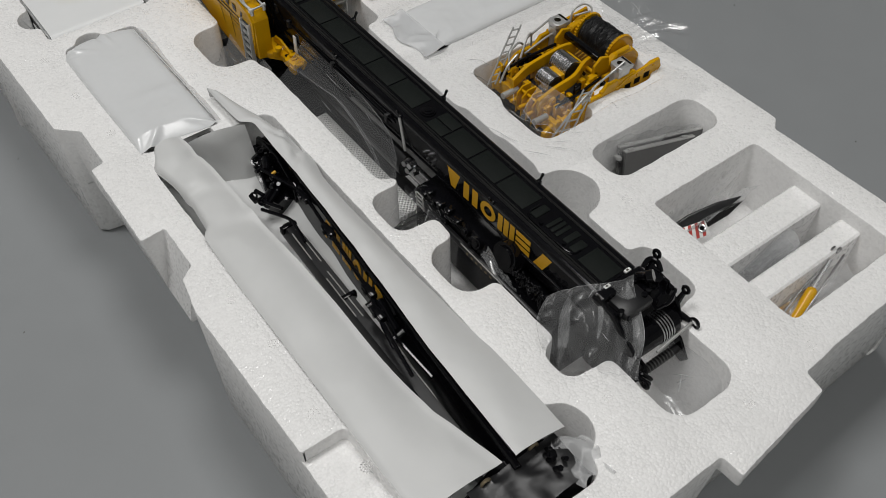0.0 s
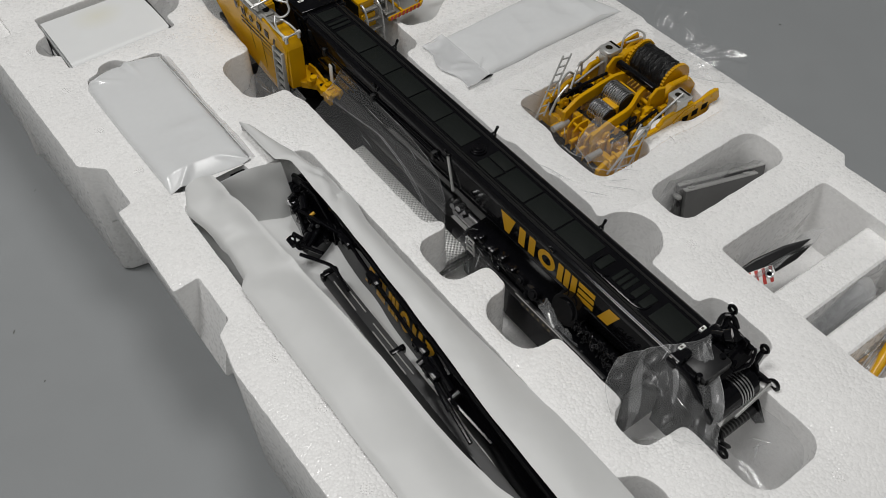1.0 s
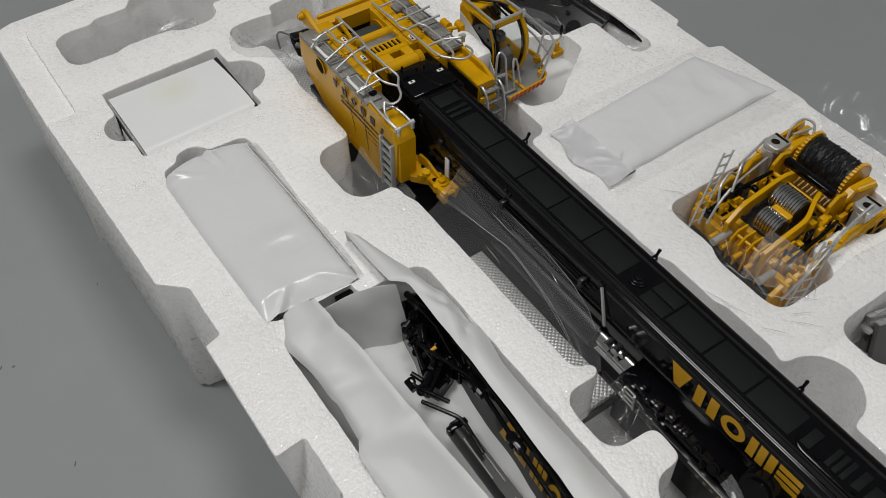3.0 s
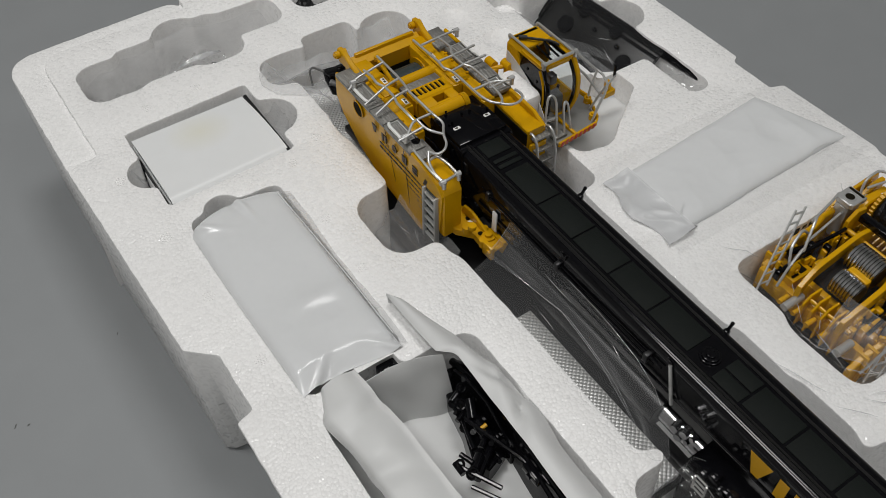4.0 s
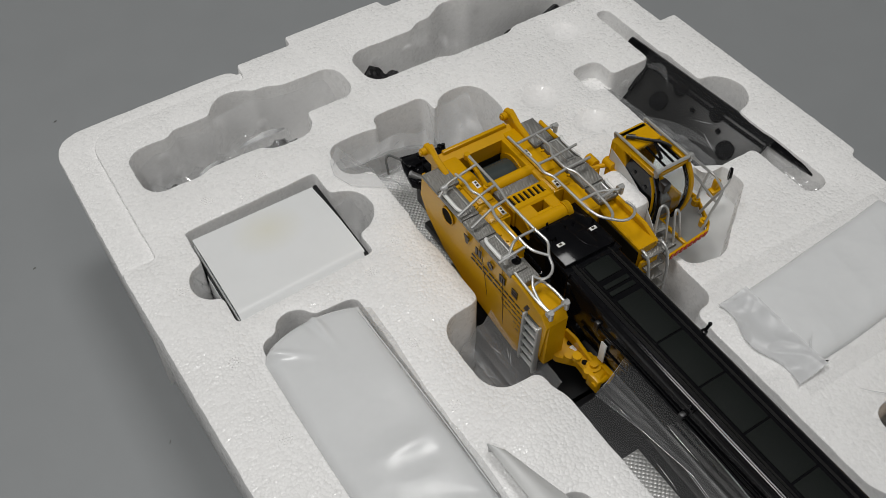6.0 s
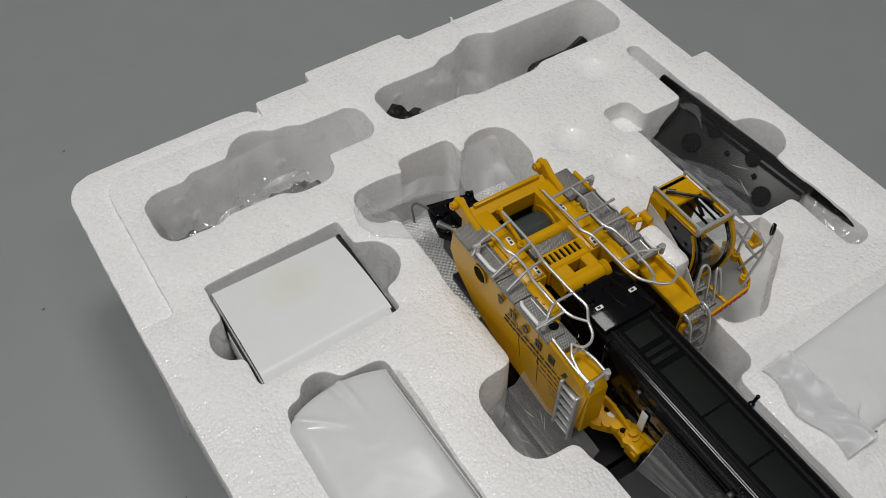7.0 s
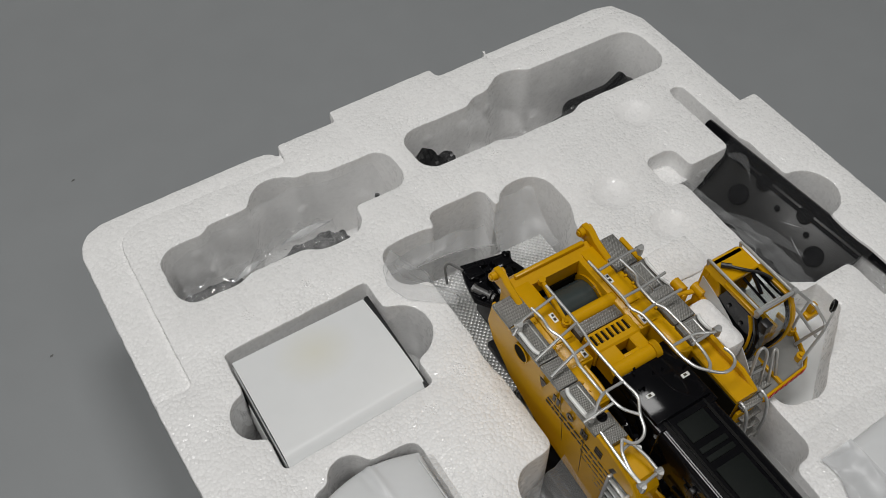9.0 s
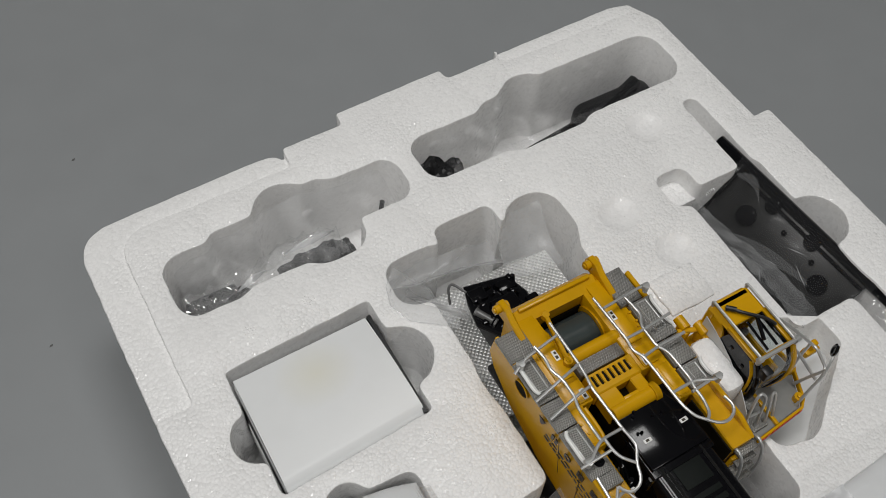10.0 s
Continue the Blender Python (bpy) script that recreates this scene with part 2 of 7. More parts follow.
def lone(name, bm, mat, base, label, category, group="", kind="", flat=35):
    """A top-level thing of one mesh."""
    mesh = bpy.data.meshes.new(name)
    base = Vector(base)
    finish(mesh, bm, base, mat, flat)
    ob = new(name, mesh)
    ob.location = (base.x / 1000, base.y / 1000, (base.z + TOP) / 1000)
    BASES[ob] = base
    return tagged(ob, label, category, group, kind)


def box(bm, x0, x1, y0, y1, z0, z1, bev=0.0, m=None):
    made = bmesh.ops.create_cube(bm, size=1)
    size, mid = Vector((x1 - x0, y1 - y0, z1 - z0)), Vector((x0 + x1, y0 + y1, z0 + z1)) / 2
    verts = made["verts"]
    for v in verts:
        v.co = Vector((v.co.x * size.x, v.co.y * size.y, v.co.z * size.z)) + mid
    if bev:
        edges = list({e for v in verts for e in v.link_edges})
        out = bmesh.ops.bevel(bm, geom=edges, offset=bev, segments=2, affect="EDGES", profile=0.5)
        verts = list({v for f in out["faces"] for v in f.verts} | {v for v in verts if v.is_valid})
    if m is not None:
        for v in verts:
            v.co = m @ v.co
    return bm


def prism(bm, outline, axis, a, b, bev=0.0):
    """An outline of two coordinates drawn out along an axis from a to b."""
    def at(p, s):
        return {"x": (s, p[0], p[1]), "y": (p[0], s, p[1]), "z": (p[0], p[1], s)}[axis]
    low, high = [bm.verts.new(at(p, a)) for p in outline], [bm.verts.new(at(p, b)) for p in outline]
    n = len(outline)
    faces = [bm.faces.new(low), bm.faces.new(high[::-1])]
    faces += [bm.faces.new((low[i], low[(i + 1) % n], high[(i + 1) % n], high[i])) for i in range(n)]
    if bev:
        bmesh.ops.recalc_face_normals(bm, faces=faces)
        edges = list({e for f in faces[:2] for e in f.edges})
        bmesh.ops.bevel(bm, geom=edges, offset=bev, segments=1, affect="EDGES")
    return bm


def cyl(bm, p0, p1, r, seg=14, r2=None):
    p0, p1 = Vector(p0), Vector(p1)
    way = p1 - p0
    m = Matrix.Translation((p0 + p1) / 2) @ way.to_track_quat("Z", "Y").to_matrix().to_4x4()
    bmesh.ops.create_cone(bm, cap_ends=True, segments=seg, radius1=r, radius2=r if r2 is None else r2, depth=way.length, matrix=m)
    return bm


def ball(bm, p, r, seg=8, squash=(1, 1, 1)):
    bmesh.ops.create_uvsphere(bm, u_segments=seg, v_segments=max(4, seg // 2 + 1), radius=r, matrix=Matrix.Translation(p) @ Matrix.Diagonal((*squash, 1)))
    return bm


def rod(bm, points, r, seg=8, closed=False):
    """A bent rod through the points."""
    pts = [Vector(p) for p in points]
    n = len(pts)
    rings, side = [], None
    for i, p in enumerate(pts):
        before = pts[i] - pts[i - 1] if i or closed else pts[1] - pts[0]
        after = pts[(i + 1) % n] - pts[i] if i < n - 1 or closed else before
        before, after = before.normalized(), after.normalized()
        way = (before + after).normalized()
        if side is None:
            side = way.orthogonal().normalized()
        side = (side - way * side.dot(way)).normalized()
        up = way.cross(side)
        fat = 1 / max(0.5, way.dot(after))
        turn = (after - before)
        turn = turn.normalized() if turn.length > 1e-6 else None
        ring = []
        for k in range(seg):
            a = 2 * math.pi * k / seg
            off = (side * math.cos(a) + up * math.sin(a)) * r
            if turn is not None:
                off += turn * off.dot(turn) * (fat - 1)
            ring.append(bm.verts.new(p + off))
        rings.append(ring)
    pairs = list(zip(rings, rings[1:])) + ([(rings[-1], rings[0])] if closed else [])
    for a, b in pairs:
        for k in range(seg):
            bm.faces.new((a[k], a[(k + 1) % seg], b[(k + 1) % seg], b[k]))
    if not closed:
        bm.faces.new(rings[0][::-1])
        bm.faces.new(rings[-1])
    return bm


def soft(points, reach, steps=3):
    """Rounds the inner corners of a polyline."""
    pts = [Vector(p) for p in points]
    out = [pts[0]]
    for a, b, c in zip(pts, pts[1:], pts[2:]):
        d0, d1 = min(reach, (a - b).length / 2), min(reach, (c - b).length / 2)
        s, e = b + (a - b).normalized() * d0, b + (c - b).normalized() * d1
        for k in range(steps + 1):
            t = k / steps
            out.append(s * (1 - t) ** 2 + b * 2 * t * (1 - t) + e * t * t)
    return out + [pts[-1]]


def grid_sheet(bm, nx, ny, place):
    """A sheet of nx by ny cells; place(u, v) gives a point for u, v in 0..1."""
    rows = [[bm.verts.new(place(i / nx, j / ny)) for i in range(nx + 1)] for j in range(ny + 1)]
    for j in range(ny):
        for i in range(nx):
            bm.faces.new((rows[j][i], rows[j][i + 1], rows[j + 1][i + 1], rows[j + 1][i]))
    return bm


def taper(bm, points, r, seg=5):
    """A thin fold line that runs out to nothing at both ends."""
    pts = [Vector(p) for p in points]
    rod(bm, pts, r, seg)
    bm.verts.ensure_lookup_table()
    for i, p in enumerate(pts):
        k = 0.08 + 0.92 * math.sin(math.pi * i / (len(pts) - 1))
        for v in bm.verts[i * seg:(i + 1) * seg]:
            v.co = p + (v.co - p) * k
    return bm


def strap(bm, points, wide, tall):
    """A flat strap on edge that follows the points."""
    pts = [Vector(p) for p in points]
    rings = []
    for i, p in enumerate(pts):
        way = (pts[min(i + 1, len(pts) - 1)] - pts[max(i - 1, 0)])
        side = Vector((-way.y, way.x, 0)).normalized() * wide / 2
        rings.append([bm.verts.new(p + s * side + Vector((0, 0, t * tall / 2))) for s, t in ((-1, -1), (1, -1), (1, 1), (-1, 1))])
    for a, b in zip(rings, rings[1:]):
        for k in range(4):
            bm.faces.new((a[k], a[(k + 1) % 4], b[(k + 1) % 4], b[k]))
    bm.faces.new(rings[0])
    bm.faces.new(rings[-1])
    bmesh.ops.bevel(bm, geom=bm.edges[:], offset=0.3, segments=1, affect="EDGES")
    return bm


def ridge(x, y, size, amount, seed=0.0):
    """Creased relief: sharp folds with smooth fields between them."""
    return amount * (0.5 - abs(noise.noise(Vector((x / size + seed, y / size - seed, seed)))) * 2)


def wrinkle(x, y, z=0.0, size=20.0, amount=1.0, seed=0.0):
    return amount * noise.noise(Vector((x / size + seed, y / size - seed, z / size + 2 * seed)))


# ---- shapes in plan, for the tray ----
def rounded(x0, y0, x1, y1, r):
    def far(x, y):
        dx, dy = np.abs(x - (x0 + x1) / 2) - (x1 - x0) / 2 + r, np.abs(y - (y0 + y1) / 2) - (y1 - y0) / 2 + r
        return np.hypot(np.maximum(dx, 0), np.maximum(dy, 0)) + np.minimum(np.maximum(dx, dy), 0) - r
    return far


def disc(cx, cy, r):
    return lambda x, y: np.hypot(x - cx, y - cy) - r


def polygon(points):
    pts = np.array(points, float)

    def far(x, y):
        best, inside = np.full(np.shape(x), 1e9), np.zeros(np.shape(x), bool)
        for (ax, ay), (bx, by) in zip(pts, np.roll(pts, -1, 0)):
            ex, ey = bx - ax, by - ay
            t = np.clip(((x - ax) * ex + (y - ay) * ey) / (ex * ex + ey * ey), 0, 1)
            best = np.minimum(best, np.hypot(x - ax - t * ex, y - ay - t * ey))
            cross = (ay > y) != (by > y)
            inside ^= cross & (x < (bx - ax) * (y - ay) / (by - ay + 1e-12) + ax)
        return np.where(inside, -best, best)
    return far


def union(*shapes, blend=3.0):
    """Shapes melted together with rounded inner corners."""
    def far(x, y):
        d = shapes[0](x, y)
        for s in shapes[1:]:
            e = s(x, y)
            k = np.clip(0.5 + 0.5 * (e - d) / blend, 0, 1)
            d = e * (1 - k) + d * k - blend * k * (1 - k)
        return d
    return far


def worn(shape, amount=0.35):
    def far(x, y):
        return shape(x, y) + amount * (np.sin(x * 0.31 + 1.3 * np.sin(y * 0.17)) * np.sin(y * 0.27 + x * 0.05) + 0.5 * np.sin(x * 0.83 + y * 0.61))
    return far


def loops_of(shape, x0, y0, x1, y1, step=1.5):
    """The closed lines on which a shape's distance is zero."""
    xs, ys = np.arange(x0, x1 + step, step), np.arange(y0, y1 + step, step)
    gx, gy = np.meshgrid(xs, ys)
    d = shape(gx, gy)
    neg = d < 0
    mixed = neg[:-1, :-1] ^ neg[1:, :-1] | neg[:-1, :-1] ^ neg[:-1, 1:] | neg[:-1, :-1] ^ neg[1:, 1:]
    links, place = {}, {}

    def cut(a, b):
        key = (a, b) if a < b else (b, a)
        da, db = d[key[0]], d[key[1]]
        t = da / (da - db)
        place[key] = (gx[key[0]] * (1 - t) + gx[key[1]] * t, gy[key[0]] * (1 - t) + gy[key[1]] * t)
        return key

    for j, i in zip(*np.nonzero(mixed)):
        ring = [(j, i), (j, i + 1), (j + 1, i + 1), (j + 1, i)]
        cuts = [cut(a, b) for a, b in zip(ring, ring[1:] + ring[:1]) if neg[a] != neg[b]]
        for a, b in zip(cuts[::2], cuts[1::2]):
            links.setdefault(a, []).append(b)
            links.setdefault(b, []).append(a)
    found = []
    while links:
        start = next(iter(links))
        chain, now = [start], start
        while True:
            nexts = links.get(now, [])
            if not nexts:
                links.pop(now, None)
                break
            then = nexts.pop()
            links[then].remove(now)
            if not links[now]:
                links.pop(now)
            if then == start:
                links.pop(start, None)
                break
            chain.append(then)
            now = then
        loop = np.array([place[k] for k in chain])
        keep = np.hypot(*(loop - np.roll(loop, 1, 0)).T) > 0.25 * step
        loop = loop[keep]
        for _ in range(2):
            loop = 0.5 * loop + 0.25 * (np.roll(loop, 1, 0) + np.roll(loop, -1, 0))
        if len(loop) > 8:
            found.append(loop)
    return found


def outward(loop, shape):
    e = 0.4
    g = np.stack([shape(loop[:, 0] + e, loop[:, 1]) - shape(loop[:, 0] - e, loop[:, 1]), shape(loop[:, 0], loop[:, 1] + e) - shape(loop[:, 0], loop[:, 1] - e)], 1)
    for _ in range(2):
        g = 0.5 * g + 0.25 * (np.roll(g, 1, 0) + np.roll(g, -1, 0))
    return g / np.maximum(np.hypot(*g.T), 1e-6)[:, None]


def within(points, loops):
    x, y = points[:, 0], points[:, 1]
    inside = np.zeros(len(points), bool)
    for loop in loops:
        for (ax, ay), (bx, by) in zip(loop, np.roll(loop, -1, 0)):
            if ay != by:
                cross = (ay > y) != (by > y)
                inside ^= cross & (x < (bx - ax) * (y - ay) / (by - ay) + ax)
    return inside


def fill(loops, z, verts, faces):
    """Covers the area between the loops with triangles at the height z."""
    from mathutils.geometry import delaunay_2d_cdt
    flat, edges = [], []
    for loop in loops:
        n = len(flat)
        flat += [Vector(p) for p in loop]
        edges += [(n + k, n + (k + 1) % len(loop)) for k in range(len(loop))]
    co, _, tris, *_ = delaunay_2d_cdt(flat, edges, [], 0, 1e-4)
    co = np.array([tuple(p) for p in co])
    tris = np.array([tuple(t) for t in tris])
    mids = co[tris].mean(1)
    tris = tris[within(mids, loops)]
    n = len(verts)
    verts += [(x, y, z) for x, y in co]
    faces += [tuple(n + k for k in t) for t in tris]


def strip(rings, verts, faces):
    """Joins rings of equally many points."""
    size, n = len(rings[0]), len(verts)
    for ring in rings:
        verts += [tuple(p) for p in ring]
    for r in range(len(rings) - 1):
        for k in range(size):
            a, b = n + r * size + k, n + r * size + (k + 1) % size
            faces.append((a, b, b + size, a + size))


def ring(loop, normal, off, z):
    moved = loop + normal * off
    return np.column_stack([moved, np.full(len(loop), z)])

# ---- the room ----
def plane_wall(name, size, m, mat):
    bm = bmesh.new()
    box(bm, -size[0] / 2, size[0] / 2, -size[1] / 2, size[1] / 2, -50, 0)
    for v in bm.verts:
        v.co = m @ v.co
    return lone(name, bm, mat, (0, 0, -TOP), "", name.split("_")[0], kind="structure")


floor = plane_wall("floor", (5000, 5000), Matrix.Translation((0, 0, -TOP)), GREY_FLOOR)
tagged(floor, "plain smooth matt grey floor with a few specks")
for name, m in (("wall_north", pose(0, 2500, 1170 - TOP, 90)), ("wall_south", pose(0, -2500, 1170 - TOP, -90)),
                ("wall_east", pose(2500, 0, 1170 - TOP, 0, -90)), ("wall_west", pose(-2500, 0, 1170 - TOP, 0, 90))):
    tagged(plane_wall(name, (5100, 5100), m, WALL), "plain pale painted wall")
tagged(plane_wall("ceiling", (5100, 5100), pose(0, 0, 2450 - TOP, 180), WALL), "plain pale ceiling")

# ---- the polystyrene tray ----
OUTLINE = polygon([(-182.5, 292), (-180.5, 299.5), (-176, 305), (-169, 308), (-150, 309), (-88, 311), (-81, 310.4), (-77.5, 308.5), (-75.2, 304.5), (-73.2, 310.6), (-40, 311), (-39, 319), (25, 321), (26, 314), (58, 315), (60, 320), (142, 322), (154, 319), (163, 300), (164, 214),
                   (171, 214), (172, 75), (167, 72), (167, 45), (175, 42), (177, -20), (175, -24), (178, -180), (170, -186), (172, -260), (170, -304),
                   (72, -307), (46, -309), (44, -320), (-20, -327), (-21, -315), (-150, -316), (-168, -312), (-172, -107), (-168, -84),
                   (-160, -78), (-160, -47), (-174, -48), (-174, 18), (-166, 20), (-166, 52), (-178, 63), (-182, 200)])
# edge rebates round the far corners and a lowered corner at the near end
LEDGES = [(union(rounded(-200, 201, -165, 330, 1), rounded(-200, 298, -74, 330, 4), blend=17), -2.5),
          (union(rounded(156, 214, 200, 330, 1), rounded(60, 310, 200, 340, 4), blend=14), -4.0),
          (rounded(-200, -340, -147, -204, 3), -9.0)]

BOOM_POCKET = union(rounded(-50, 42, 40, 158, 6), rounded(-50, 140, 27.5, 215, 6), rounded(-63.5, 198, -30, 224, 9), rounded(-31, 195, 1, 231.5, 4), rounded(3.5, 190, 33.5, 227.5, 13), rounded(-74, 55, -40, 99, 12),
                    rounded(-47, -85, 27, 60, 6), rounded(-38, -245, 30, -60, 5), rounded(-61, -124, -30, -92, 9), rounded(-59, -178, -30, -142, 12),
                    rounded(-49, -246, 0, -224, 8), disc(33, -153, 18), rounded(0, -245, 42, -205, 8), rounded(-24, -292, 18, -240, 11), rounded(15, -128, 32, -96, 5), blend=5.0)
CAB_POCKET = union(rounded(44, 62, 70, 122, 7), polygon([(48, 66), (60, 60), (72, 66), (104, 88), (104, 102), (80, 116), (50, 118)]), blend=5.0)
PLATE_POCKET = union(rounded(92, 104, 141, 190, 3), rounded(130, 180, 139, 240, 4), rounded(127, 65, 142, 112, 6), disc(143, 145, 15), rounded(84, 184, 103, 205, 5), blend=2.0)
POCKETS = [
    (union(rounded(-153, 240, -118, 275, 10), rounded(-128, 243, -65, 279, 5), disc(-88, 275.5, 15.5), disc(-70, 272, 13), rounded(-92, 238, -59, 270, 11), rounded(-75, 254, -27, 281, 9), blend=3.0), 52),
    (union(rounded(-16, 256, 60, 285, 9), rounded(30, 253, 80, 290, 7), disc(60, 281, 17), rounded(70, 257, 147, 293, 12), blend=5.0), 52),
    (BOOM_POCKET, 58),
    (union(polygon([(-148, 147), (-77, 150.4), (-76.4, 211), (-147.6, 208.5)]), disc(-77, 179, 15), disc(-146, 175, 12), blend=1.0), 40),
    (union(rounded(-145, 12, -97, 132, 6), disc(-127, 131, 9), blend=2.0), 42),
    (union(rounded(-145, -290, -68, 4, 8), rounded(-122, -6, -103, 13.5, 3), disc(-70, -264, 15), blend=4.0), 50),
    (CAB_POCKET, 45),
    (PLATE_POCKET, 50),
    (disc(102, 235, 10.8), 2.3), (disc(56, 196, 10.8), 2.3), (disc(68, 165, 10.8), 2.3),
    (union(rounded(54, -96, 150, -36, 7), rounded(50, -114, 92, -70, 8), rounded(120, -108, 148, -60, 8), blend=4.0), 34),
    (union(rounded(64, -163, 150, -134, 10), blend=1.0), 44),
    (rounded(66, -285, 150, -187, 2.0), 46),
]


def build_tray():
    verts, faces = [], []
    area = (-205, -335, 205, 335)

    def main(x, y):
        d = OUTLINE(x, y)
        for shape, _ in LEDGES:
            d = np.maximum(d, -shape(x, y))
        return d

    def foot(loop, n):
        """The sides draw in towards the floor; a hand hold is cut under the near side and the end tongue is a thin flange."""
        x, y = loop.T
        hold = (x < -150) & (y > -76) & (y < 58)
        front = (y < -311.5) & (x > -22) & (x < 46)
        cut = hold | front
        lip, back = loop.copy(), loop.copy()
        lip[hold, 0] = -168.0
        back[hold, 0] = -150.0
        back[front, 1] = -302.0
        # only the tray's own outline draws in, not the joints between its steps
        rim = (np.abs(OUTLINE(x, y)) < 1.5)[:, None] * outward(loop, OUTLINE)
        low = np.where(cut[:, None], back, loop - rim * 4.0)
        mid = np.where(front, -9.0, -45.0)
        inner = lip.copy()
        inner[hold, 0] += 1.2
        return [np.column_stack([np.where(cut[:, None], lip, loop - rim * 2.0), mid]),
                np.column_stack([np.where(cut[:, None], inner, loop - rim * 2.1), mid - 1.2]),
                np.column_stack([np.where(cut[:, None], back, loop - rim * 2.2), mid - 2.4]),
                np.column_stack([low, np.full(len(loop), -TOP + 3.2)]),
                np.column_stack([low - rim * 1.0, np.full(len(loop), -TOP + 1.6)]),
                np.column_stack([low - rim * 6.0, np.full(len(loop), -TOP + 0.02)])]

    def slab(shape, top, holes):
        shape = worn(shape, 0.14)
        outer = loops_of(shape, *area, step=1.0)
        tops = []
        for loop in outer:
            n = outward(loop, shape)
            rings = [ring(loop, n, -1.1, top), ring(loop, n, -0.35, top - 0.3), ring(loop, n, 0, top - 1.1), *foot(loop, n)]
            strip(rings, verts, faces)
            tops.append(rings[0][:, :2])
            fill([rings[-1][:, :2]], -TOP + 0.02, verts, faces)
        fill(tops + holes, top, verts, faces)

    rims = []
    for shape, depth in POCKETS:
        shape = worn(shape, 0.22)
        for loop in loops_of(shape, *area, step=1.6):
            n = outward(loop, shape)
            draft = 0.03 * depth
            low = -depth
            rings = [ring(loop, n, 1.1, 0), ring(loop, n, 0.35, -0.3), ring(loop, n, 0, -1.1), ring(loop, n, -draft, low + 1.0), ring(loop, n, -draft - 1.2, low)]
            if depth < 3:
                rings = [ring(loop, n, 0.5, 0.0)] + [ring(loop, n, -0.82 * k, -0.12 - (depth - 0.12) * (1 - (1 - k / 12) ** 2)) for k in range(13)]
            strip(rings, verts, faces)
            rims.append(rings[0][:, :2])
            fill([rings[-1][:, :2]], low, verts, faces)
    slab(main, 0.0, rims)
    for shape, top in LEDGES:
        slab(lambda x, y: np.maximum(OUTLINE(x, y), shape(x, y) - 3), top, [])
    mesh = bpy.data.meshes.new("styrofoam_tray")
    mesh.from_pydata(verts, [], faces)
    bm = bmesh.new()
    bm.from_mesh(mesh)
    bmesh.ops.remove_doubles(bm, verts=bm.verts, dist=0.02)
    return lone("styrofoam_tray", bm, FOAM, (0, 0, -TOP), "white expanded polystyrene packing tray with moulded pockets, on the floor", "packing tray", flat=40)


tray = build_tray()
for y0, y1 in ((-239, -219), (-266, -252)):
    bm = prism(bmesh.new(), [(65, -45.5), (65, -8.6), (150.5, -8.6), (150.5, -45.5)], "y", y0, y1, 1.2)
    part("divider", bm, FOAM, tray, "white polystyrene divider")


part("slot_step", box(bmesh.new(), 82.5, 104.5, 189.5, 206.5, -51, -11, 1.0), FOAM, tray, "smooth polystyrene step in the slot")


# moulded vent marks: little rosettes of raised dots on walls and top
def rosette():
    bm = bmesh.new()
    spots = [(0, 0)] + [(1.3 * math.cos(a), 1.3 * math.sin(a)) for a in np.arange(0, 6.2, 1.0472)] + [(2.6 * math.cos(a), 2.6 * math.sin(a)) for a in np.arange(0, 6.2, 0.5236)]
    for x, y in spots:
        bmesh.ops.create_cone(bm, cap_ends=True, segments=6, radius1=0.42, radius2=0.2, depth=1.0, matrix=Matrix.Translation((x, y, 0.2)))
    mesh = bpy.data.meshes.new("vent_mark")
    finish(mesh, bm, Vector((0, 0, 0)), FOAM)
    return mesh


ROSETTE = rosette()


def vent_mark(x, y, z, rx=0.0, rz=0.0):
    ob = new("vent_mark", ROSETTE)
    ob.parent = tray
    ob.matrix_basis = pose(x / 1000, y / 1000, (z + TOP) / 1000, rx, 0, rz)
    return ob


def wall_mark(shape, depth, x, y, z):
    """A mark on the pocket wall that the way from (x, y) towards +y meets first."""
    ys = np.arange(y, y + 60, 0.25)
    d = shape(np.full(len(ys), float(x)), ys)
    yw = ys[np.argmax(d > -0.03 * depth * min(1, -z / depth))]
    e = 0.5
    gx = float(shape(np.array([x + e]), np.array([yw]))[0] - shape(np.array([x - e]), np.array([yw]))[0])
    gy = float(shape(np.array([x]), np.array([yw + e]))[0] - shape(np.array([x]), np.array([yw - e]))[0])
    vent_mark(x, yw, z, 90, math.degrees(math.atan2(-gx, gy)))


for shape, depth, spots in ((POCKETS[0][0], 52, ((-134, -12), (-128, -26), (-98, -16), (-74, -24), (-50, -14))),
                            (POCKETS[1][0], 52, ((2, -12), (12, -27), (24, -12), (34, -26), (44, -14), (62, -24), (80, -10), (92, -22), (106, -10), (118, -22), (132, -12), (4, -40), (50, -36))),
                            (POCKETS[2][0], 58, ((-58, -12), (-28, -10), (-10, -30), (28, -16))),
                            (POCKETS[11][0], 34, ((140, -12),)), (POCKETS[13][0], 46, ((84, -20), (128, -14)))):
    for x, z in spots:
        wall_mark(shape, depth, x, {0: 262, 1: 272}.get([p[0] for p in POCKETS].index(shape), -205 if depth == 46 else (-70 if depth == 34 else 205)), z)
wall_mark(PLATE_POCKET, 50, 114, 150, -12)
wall_mark(BOOM_POCKET, 58, -64, 80, -14)
wall_mark(BOOM_POCKET, 58, -62, 78, -34)
